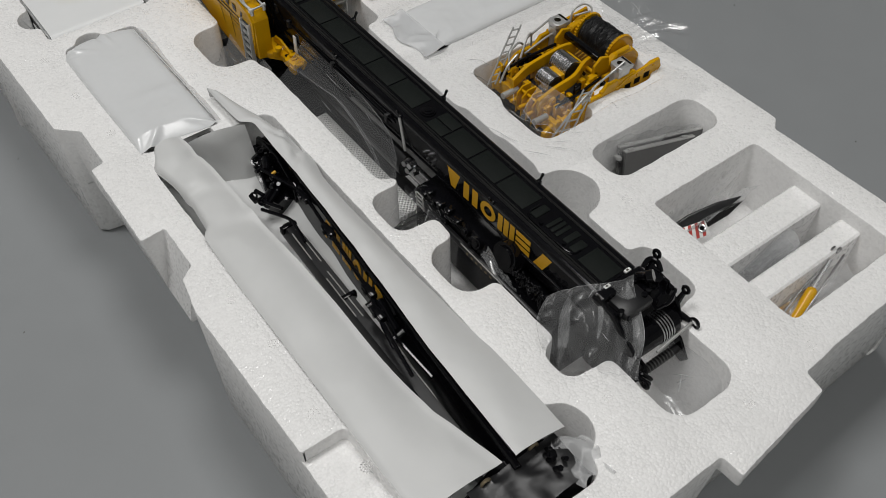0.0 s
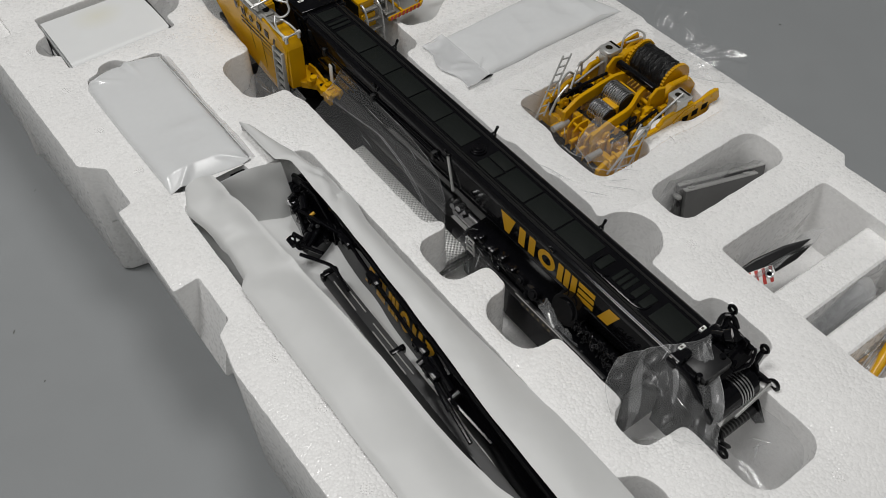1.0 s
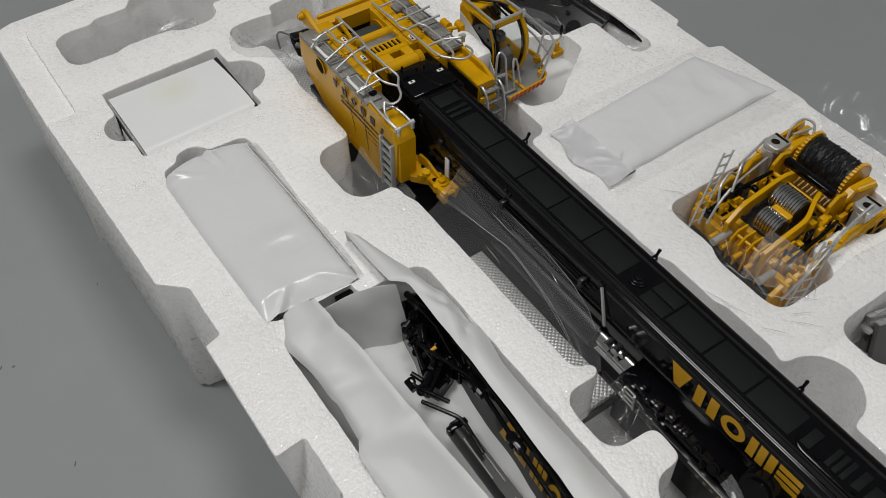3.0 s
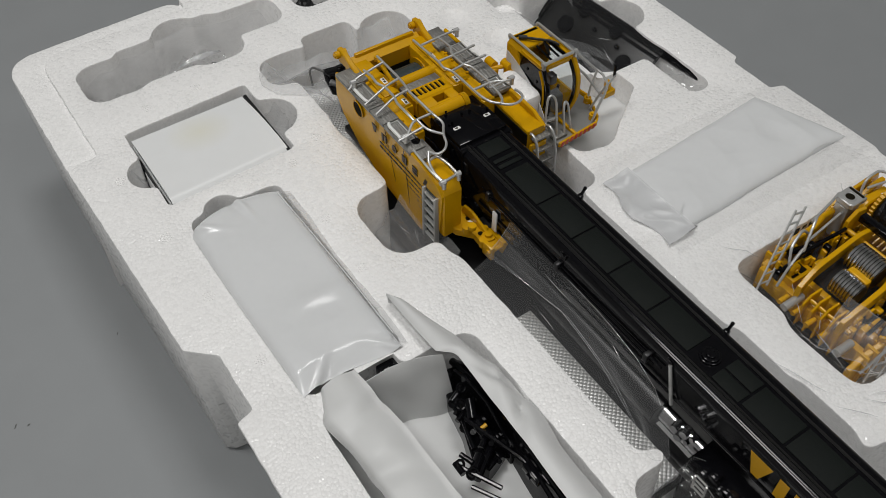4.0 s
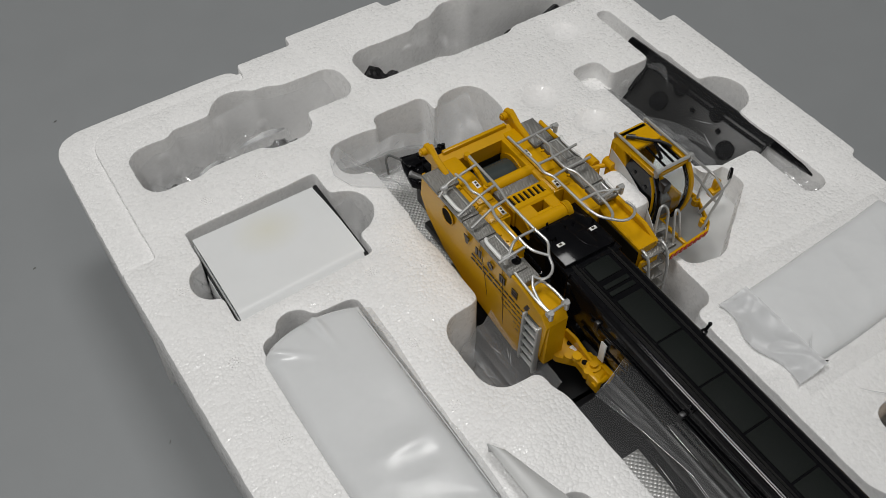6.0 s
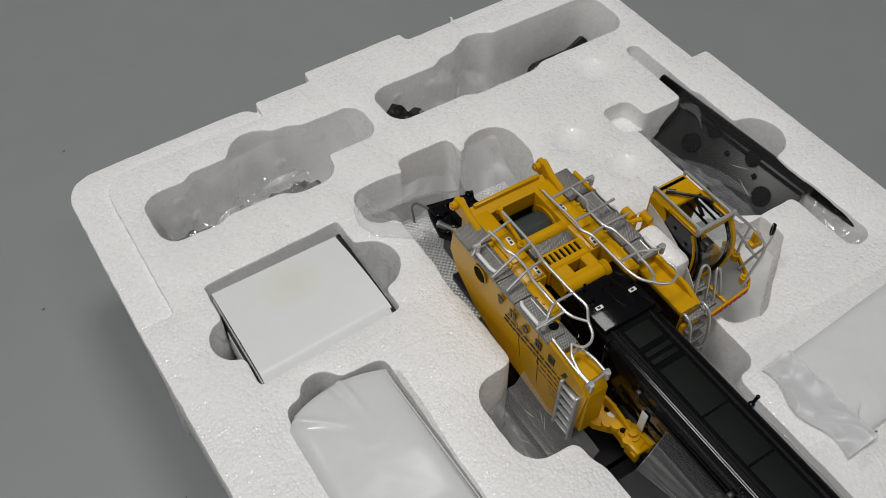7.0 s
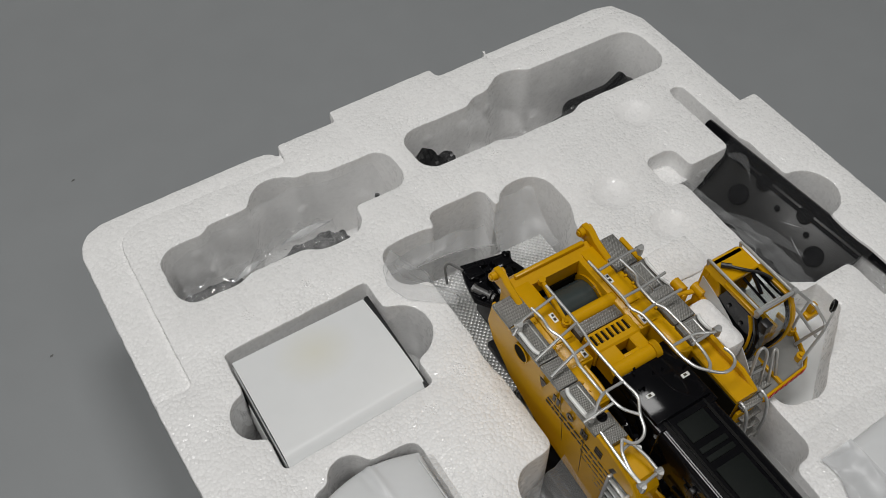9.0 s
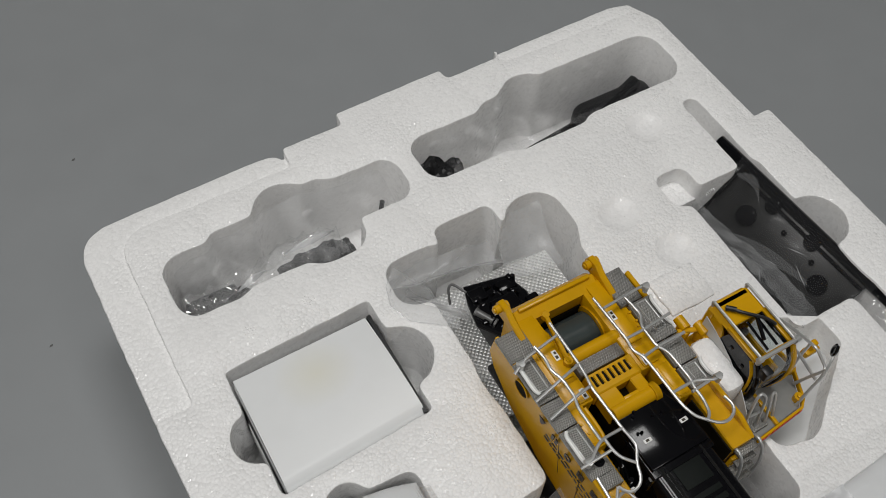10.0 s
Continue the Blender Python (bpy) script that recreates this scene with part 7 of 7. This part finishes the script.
# the two far pockets: small dark parts in bags
def bagged(name, y, x0, x1, parts, seed, label, skin):
    ob = thing(name, (x0 + x1) / 2, y, -50, label, "bagged parts")
    for kind, a, b, r in parts:
        bm = B()
        if kind == "bar":
            rod(bm, [a, b], r, 8)
        else:
            box(bm, min(a[0], b[0]), max(a[0], b[0]), min(a[1], b[1]), max(a[1], b[1]), a[2], b[2], r)
        part("small_part", bm, BLACK, ob, "small glossy black part")
    bm = grid_sheet(B(), 44, 16, lambda u, v: (x0 + (x1 - x0) * u, y - 20 + 44 * v, -18 + 5 * math.sin(math.pi * u) + 9 * v + wrinkle((x1 - x0) * u, 44 * v, 0, 26, 4, seed) + ridge((x1 - x0) * u + 10 * v, 44 * v, 20, 2.4, seed) + ridge((x1 - x0) * u, 44 * v, 5, 1.2 * (1 - v) ** 2 * math.sin(math.pi * u) ** 2, seed)))
    part("bag_film", bm, skin, ob, "crumpled clear film", flat=40)


bagged("bagged_parts", 258, -148, -34, [("box", (-149, 250, -46), (-122, 266, -27), 2.5), ("box", (-100, 256, -46), (-68, 266, -30), 1.8), ("bar", (-40, 267, -24), (-38, 269, -18), 1.3)], 2.1, "dark metal parts in crumpled clear bags, in a pocket", FILM_BAG)
bagged("bagged_parts", 270, 0, 140, [("box", (92, 264, -46), (143, 283, -24), 5.0), ("bar", (20, 263, -27), (84, 266, -19), 2.2), ("box", (46, 260, -46), (86, 270, -27), 2.0), ("bar", (102, 270, -27), (134, 279, -22), 4.0)], 6.1, "dark metal parts in clear bags, in the far pocket", FILM_PLATE)
part("black_wrap", grid_sheet(B(), 14, 14, lambda u, v: (-15 + 25 * u, 257 + 17 * v, -17 + 12 * (1 - u) * (0.3 + v) + ridge(24 * u, 16 * v, 7, 6, 3.7))), BLACK_MATT, bpy.data.objects["bagged_parts.001"], "crumpled black wrapping", flat=12)
part("bolt_ring", rod(B(), [(80 + 2 * math.cos(a), 266, -24 + 2 * math.sin(a)) for a in np.arange(0, 6.2, 0.6)], 0.7, 6, closed=True), STEEL, bpy.data.objects["bagged_parts.001"])

# the sharply crumpled middle of the first bag, with dark parts in it
for x0, x1, y0, s in ((-102, -62, 249, 1.4), (-150, -114, 246, 5.2)):
    part("dark_bundle", grid_sheet(B(), 22, 14, lambda u, v: (x0 + (x1 - x0) * u, y0 + 11 * v, -25 + 8 * math.sin(math.pi * u) * (0.4 + 0.6 * v) + ridge((x1 - x0) * u, 14 * v, 8, 5, s))), PLATE_BLACK, bpy.data.objects["bagged_parts"], "dark glossy wrapped parts", flat=14)
part("bag_crumple", grid_sheet(B(), 60, 24, lambda u, v: (-112 + 46 * u, 249 + 17 * v, -20 + 7 * math.sin(math.pi * u) * (0.3 + v) + ridge(46 * u + 6 * v, 17 * v, 7, 5, 1.3) + ridge(46 * u, 17 * v, 3, 1.2, 4.3))), FILM_SHINE, bpy.data.objects["bagged_parts"], "sharply crumpled clear film", flat=20)
part("bag_crumple", grid_sheet(B(), 40, 24, lambda u, v: (-150 + 36 * u, 242 + 20 * v, -20 + 4 * v + ridge(36 * u + 8 * v, 20 * v, 10, 4, 2.3))), FILM_SHINE, bpy.data.objects["bagged_parts"], "sharply crumpled clear film", flat=20)
part("bag_crumple", grid_sheet(B(), 60, 20, lambda u, v: (40 + 60 * u, 256 + 12 * v, -22 + 6 * v + ridge(60 * u + 8 * v, 12 * v, 12, 3, 5.3))), FILM, bpy.data.objects["bagged_parts.001"], "sharply crumpled clear film", flat=20)

# whitish ribbons paint the specular bands on the first bag
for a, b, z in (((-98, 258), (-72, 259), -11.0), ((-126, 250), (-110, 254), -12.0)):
    part("bag_fold", grid_sheet(B(), 6, 20, lambda u, v: (a[0] + (b[0] - a[0]) * v + 2 * u, a[1] + (b[1] - a[1]) * v + (u - 0.5) * 4.5 * math.sin(math.pi * v), z + 1.6 * math.sin(math.pi * u) + 2.5 * math.sin(math.pi * v) + ridge(10 * u, 28 * v, 7, 0.8, 2.0))), FILM_GLINT, bpy.data.objects["bagged_parts"], "pale ribbon for a bright glint on the crumpled film", flat=60)

# black plate in a bag, standing in the far side pocket
slab_thing = thing("counterweight_plate", 122, 150, -48, "large black moulded plate in a clear bag, standing in a pocket", "crane part")
M1 = Matrix.Translation((120, 150, -23)) @ Matrix.Rotation(radians(4), 4, "Z") @ Matrix.Rotation(radians(-42), 4, "Y")
bm = box(B(), -27, 27, -46, 40, -1.6, 1.6, 0.8)
for v in bm.verts:
    v.co = M1 @ v.co
body = part("plate", bm, PLATE_BLACK, slab_thing)
bm = rod(B(), [M1 @ Vector((27, -76, 1)), M1 @ Vector((27, -40, 1)), M1 @ Vector((27, 60, 1))], 3.0, 10)
part("plate_edge", bm, BLACK, slab_thing, "rounded glossy black edge")
for x, y, r in ((9, 20, 5.5), (9, -30, 5.2), (-14, 24, 4), (-14, -30, 4), (22, 14, 4.2), (22, -13, 4.2), (16, 0, 1.4), (15, -20, 1.4)):
    bm = cyl(B(), M1 @ Vector((x, y, -3)), M1 @ Vector((x, y, 3.4)), r, 24)
    cyl(bm, M1 @ Vector((x, y, 3)), M1 @ Vector((x, y, 4.4)), r * 0.7, 20)
    part("boss", bm, BLACK, body)
for a, b, r in (((-26, -46, 1), (-26, 40, 1), 1.6), ((-26, 40, 1), (26, 40, 1), 1.8), ((22, -46, 1.4), (22, 40, 1.4), 1.2)):
    part("rim", rod(B(), [M1 @ Vector(a), M1 @ Vector(b)], r, 10), BLACK, body)
part("bent_corner", rod(B(), soft([M1 @ Vector((27, 40, 1)), M1 @ Vector((20, 41, 3)), M1 @ Vector((12, 40, 4)), M1 @ Vector((4, 41, 2))], 5), 2.6, 10), BLACK, body)
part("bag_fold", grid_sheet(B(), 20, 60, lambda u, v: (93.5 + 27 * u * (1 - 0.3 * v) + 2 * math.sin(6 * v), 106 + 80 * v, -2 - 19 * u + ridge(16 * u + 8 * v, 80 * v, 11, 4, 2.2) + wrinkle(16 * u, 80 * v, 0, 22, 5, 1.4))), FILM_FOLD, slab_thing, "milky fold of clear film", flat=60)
def plate_film(u, v):
    return tuple(M1 @ Vector((-28 + 57 * u, -50 + 92 * v, 7 + wrinkle(50 * u, 124 * v, 0, 40, 2, 4.9) + ridge(57 * u + 30 * v, 92 * v, 26, 1.6, 2.4))))


plate_bag = film("clear_bag", 44, 60, plate_film, FILM_PLATE, "clear plastic bag round the black plate", (122, 150, -30), 3, 3, (1, 1, 1, 0))
# milky strips paint the pale streaks of light on the plate's bag
for a, b, wide in (((0.1, 0.95), (0.35, 0.3), 0.14), ((0.25, 0.9), (0.6, 0.25), 0.10), ((0.05, 0.6), (0.2, 0.05), 0.12), ((0.85, 0.95), (0.8, 0.75), 0.08)):
    streak_band(plate_bag, plate_film, a, b, wide, FILM_BAG, 0.08)
film("clear_bag", 16, 24, lambda u, v: (126 + 18 * u, 62 + 44 * v, -3 - 6 * math.sin(math.pi * u) + wrinkle(18 * u, 44 * v, 0, 8, 3, 8.1)), FILM, "gathered end of a clear plastic bag", (135, 80, -20))

# ---- grey plates in the rounded slot
slot = thing("grey_plates", 112, -149, -44, "two grey model plates leaning in a clear bag, in a slot", "crane part")
M2 = Matrix.Translation((117, -148, -27)) @ Matrix.Rotation(radians(-13), 4, "Z") @ Matrix.Rotation(radians(72), 4, "X") @ Matrix.Rotation(radians(-4), 4, "Z")


def slotted(bm):
    for v in bm.verts:
        v.co = M2 @ v.co
    return bm


for k in range(2):
    pl = part("plate", slotted(box(B(), -30 + 1.5 * k, 30 - 9 * k, -17, 16 - 1.6 * k, -1.7 + 4.6 * k, 1.5 + 4.6 * k, 0.4)), SLATE, slot, "grey painted plate")
    part("plate_lip", slotted(box(B(), -30 + 1.5 * k, 30 - 9 * k, 15.6 - 1.6 * k, 16.6 - 1.6 * k, -1.8 + 4.6 * k, 1.7 + 4.6 * k, 0.3)), SILVER, pl)
    for x in (-24, 14):
        part("plate_tab", slotted(box(B(), x - 2, x + 2, 15, 17.4 - 1.6 * k, -1.2 + 4.6 * k, 1.0 + 4.6 * k, 0.3)), SILVER, pl)
for y in (-9, 5):
    part("plate_hole", slotted(cyl(B(), (-30.6, y, 2), (-29.6, y, 2), 1.7, 12)), BLACK_MATT, slot)
    part("plate_clip", slotted(box(B(), -32.5, -29.6, y + 4, y + 6.2, -0.6, 4.6, 0.5)), SILVER, slot)
part("bag_film", grid_sheet(B(), 44, 24, lambda u, v: (72 + 70 * u, -136 - 6 * v - 10 * u + wrinkle(70 * u, 30 * v, 0, 14, 2, 1.3), -26 + v * (36 - 14 * u) + wrinkle(76 * u, 30 * v, 0, 12, 3, 3.8) + ridge(70 * u, 30 * v, 16, 3, 2.0))), FILM_POUCH, slot, "crumpled clear film", flat=60)

# ---- small parts in the divided pocket
def facing(centre, along, normal):
    """A frame at the centre whose x runs along and whose z is the normal."""
    n = Vector(normal).normalized()
    x = Vector(along)
    x = (x - n * x.dot(n)).normalized()
    m = Matrix((x, n.cross(x), n)).transposed().to_4x4()
    return Matrix.Translation(centre) @ m


def placed(bm, m):
    for v in bm.verts:
        v.co = m @ v.co
    return bm


def lens(bm, length, wide, thick):
    """A flat blade, pointed at one end and blunt at the other."""
    pts = [(-length / 2, -wide * 0.25), (-length / 4, -wide / 2), (length / 6, -wide / 2), (length / 2, 0), (length / 6, wide * 0.4), (-length / 4, wide / 2), (-length / 2, wide * 0.3)]
    return prism(bm, pts, "z", -thick / 2, thick / 2, 0.5)


def clear_card(bm, length, wide, r=6.0):
    """A thin clear sheet with rounded corners."""
    pts = []
    for cx, cy, a0 in ((length / 2 - r, wide / 2 - r, 0), (r - length / 2, wide / 2 - r, 90), (r - length / 2, r - wide / 2, 180), (length / 2 - r, r - wide / 2, 270)):
        pts += [(cx + r * math.cos(radians(a0 + 15 * k)), cy + r * math.sin(radians(a0 + 15 * k))) for k in range(7)]
    return prism(bm, pts, "z", -0.15, 0.15)


kit = thing("marker_boards", 96, -202, -46, "black parts and a red-white striped board in a bag", "small parts")
part("black_blade", placed(lens(B(), 46, 8, 2.4), facing((104, -198.5, -22), (1, -0.1, 0.12), (-0.3, -0.75, 0.6))), BLACK_MATT, kit)
part("black_blade", placed(lens(B(), 36, 6, 2.0), facing((108, -203, -23), (1, -0.02, 0.15), (-0.3, -0.7, 0.6))), PLATE_BLACK, kit)
FB = facing((92, -202, -27), (1, -0.3, 0.1), (-0.4, -0.45, 0.8))
board = part("striped_board", placed(box(B(), -9, 7.5, -4.4, 4.4, -0.5, 0.5, 0.2), FB), WHITE, kit, "white board with red stripes")
for k in range(4):
    x = -7.4 + 4.0 * k
    part("red_stripe", placed(prism(B(), [(x - 1.4, -4.3), (x + 0.5, -4.3), (x + 2.2, 4.3), (x + 0.3, 4.3)], "z", 0.45, 0.62), FB), RED, board)
part("steel_ring", placed(rod(B(), [(4 + 1.9 * math.cos(t), 0.5 + 1.9 * math.sin(t), 1.0) for t in np.arange(0, 6.2, 0.45)], 0.7, 6, closed=True), FB), STEEL, board, "small steel ring")
part("ring_hole", placed(cyl(B(), (4, 0.5, 0.5), (4, 0.5, 0.8), 1.6, 14), FB), BLACK, board)
part("bag_film", grid_sheet(B(), 50, 26, lambda u, v: (72 + 66 * u, -196 - 11 * v + wrinkle(66 * u, 20 * v, 0, 16, 2, 1.3), -34 + 8 * u + (19 - 6 * u) * v + ridge(66 * u + 12 * v, 22 * v, 15, 3, 5.3))), FILM_POUCH, kit, "crumpled clear film", flat=60)
part("bag_film", grid_sheet(B(), 40, 20, lambda u, v: (78 + 56 * u, -190 - 4 * v, -40 + 30 * v * (0.5 + 0.5 * u) + ridge(56 * u, 22 * v, 14, 3, 2.3))), FILM_POUCH, kit, "crumpled clear film", flat=60)
kit2 = thing("bagged_fittings", 100, -238, -46, "small black fittings and clear rounded sheets in crumpled bags", "small parts")
part("clear_sheet", placed(clear_card(B(), 44, 17, 7), facing((100, -242.5, -24), (1, 0.1, 0.12), (-0.3, -0.5, 0.8))), FILM_POUCH, kit2, "clear rounded plastic sheet")
part("clear_sheet", placed(clear_card(B(), 48, 15, 6), facing((102, -241.5, -20), (1, -0.12, 0.22), (-0.25, -0.75, 0.6))), FILM_POUCH, kit2, "clear rounded plastic sheet")
part("black_bar", placed(box(B(), -14, 14, -2.4, 2.4, -2, 2, 0.7), facing((104, -243.5, -29), (1, 0.1, 0.1), (-0.3, -0.5, 0.8))), BLACK_MATT, kit2)
for k in range(4):
    part("bar_tooth", placed(box(B(), -11 + 6.5 * k, -8 + 6.5 * k, 2, 5, -1.4, 1.4, 0.4), facing((104, -243.5, -29), (1, 0.1, 0.1), (-0.3, -0.5, 0.8))), BLACK_MATT, kit2)
for s, y in ((4.2, -240.5), (8.5, -244)):
    part("bag_film", grid_sheet(B(), 44, 20, lambda u, v: (70 + 68 * u, y - 5 * v, -44 + 34 * v * (0.5 + 0.5 * math.sin(math.pi * u)) + ridge(68 * u + 9 * v, 20 * v, 13, 3.5, s))), FILM_POUCH, kit2, "crumpled clear film", flat=60)
tools = thing("small_tools", 108, -272, -46, "yellow-handled small tool and metal pins in a clear bag", "small tools")
bm = cyl(B(), (80, -279, -38), (106, -272, -22), 3.1, 16)
ball(bm, (106, -272, -22), 3.1, 12)
handle = part("tool_handle", bm, YELLOW, tools, "yellow plastic tool handle")
part("tool_shaft", cyl(B(), (106, -272, -22), (124, -267, -12), 1.0, 10), STEEL, handle)
for dy, dz in ((4, -1), (6.5, 1), (-3, 3)):
    part("metal_pin", cyl(B(), (88, -276 + dy, -34 + dz), (130, -268 + dy * 0.7, -12 + dz), 0.7, 8), STEEL, tools)
for p in ((131, -266, -10), (128, -264, -9), (118, -281, -20)):
    part("metal_ring", rod(B(), [(p[0] + 1.8 * math.cos(a), p[1], p[2] + 1.8 * math.sin(a)) for a in np.arange(0, 6.2, 0.6)], 0.6, 6, closed=True), STEEL, tools)
part("brass_strip", box(B(), 84, 112, -268, -266.8, -44, -28, 0.2), LETTER, tools, "thin brass strip")
part("bag_film", grid_sheet(B(), 34, 14, lambda u, v: (72 + 72 * u, -283 + 17 * v, -40 + 30 * u * (1.25 - u) + 6 * v + wrinkle(72 * u, 17 * v, 0, 11, 5, 7.4))), FILM_POUCH, tools, "crumpled clear film", flat=60)

# ---- pale pad and paper round the cab
lone("foam_pad", box(B(), 25.5, 37.6, 88, 115, -6, 26, 4.0), FOAM, (30, 104, -8), "small block of white foam wedged beside the cab", "packing pad")
lone("paper_sleeve", thicken(grid_sheet(B(), 30, 14, lambda u, v: (38.5 - 8 * (1 - u) ** 2.4 - 2 * u * u, 76 + 43 * u, -30 + 64 * v * (0.72 + 0.28 * u))), 0.3), PAPER, (40, 95, -30), "sheet of white paper curled beside the cab", "packing paper")
bm = box(B(), 43, 69, 136, 156, -1.5, 1.3, 0.7)
bmesh.ops.subdivide_edges(bm, edges=bm.edges[:], cuts=5, use_grid_fill=True)
for v in bm.verts:
    v.co += Vector((wrinkle(v.co.x, v.co.y, 0, 7, 0.9, 3.3), wrinkle(v.co.y, v.co.x, 0, 7, 0.9, 5.3), wrinkle(v.co.x, v.co.y, 0, 9, 0.7, 1.3) if v.co.z > 0 else 0))
part("mould_patch", bm, FOAM, tray, "rough raised patch of polystyrene")
lone("paper_lining", thicken(grid_sheet(B(), 24, 24, lambda u, v: (46 + 60 * u, 60 + 56 * v, -17 + 5 * (1 - v) * u + wrinkle(58 * u, 40 * v, 0, 20, 3, 2.8))), 0.3), PAPER, (74, 84, -30), "sheet of white paper lining the cab's pocket", "packing paper")

# a few specks of dust and scuffs on the floor
SPECKS = ((-167, 437, 0.9, 0.7), (-218, 317, 0.8, 0.6), (-247, 59, 0.4, 1.2), (-260, 139, 0.4, 1.0), (-254, 136, 0.7, 0.5), (-194, 166, 0.3, 0.9), (-245, 15, 0.5, 0.5), (373, -6, 0.8, 0.7), (314, -177, 0.7, 0.6))
for x, y, sx, sy in SPECKS:
    bm = box(B(), x - sx, x + sx, y - sy, y + sy, -TOP + 0.005, -TOP + 0.12)
    for v in bm.verts:
        v.co.x += (v.co.y - y) * 0.6
    lone("dust_speck", bm, SLATE, (x, y, -TOP), "tiny dark speck of dust on the floor", "dust", "dust specks on the floor")
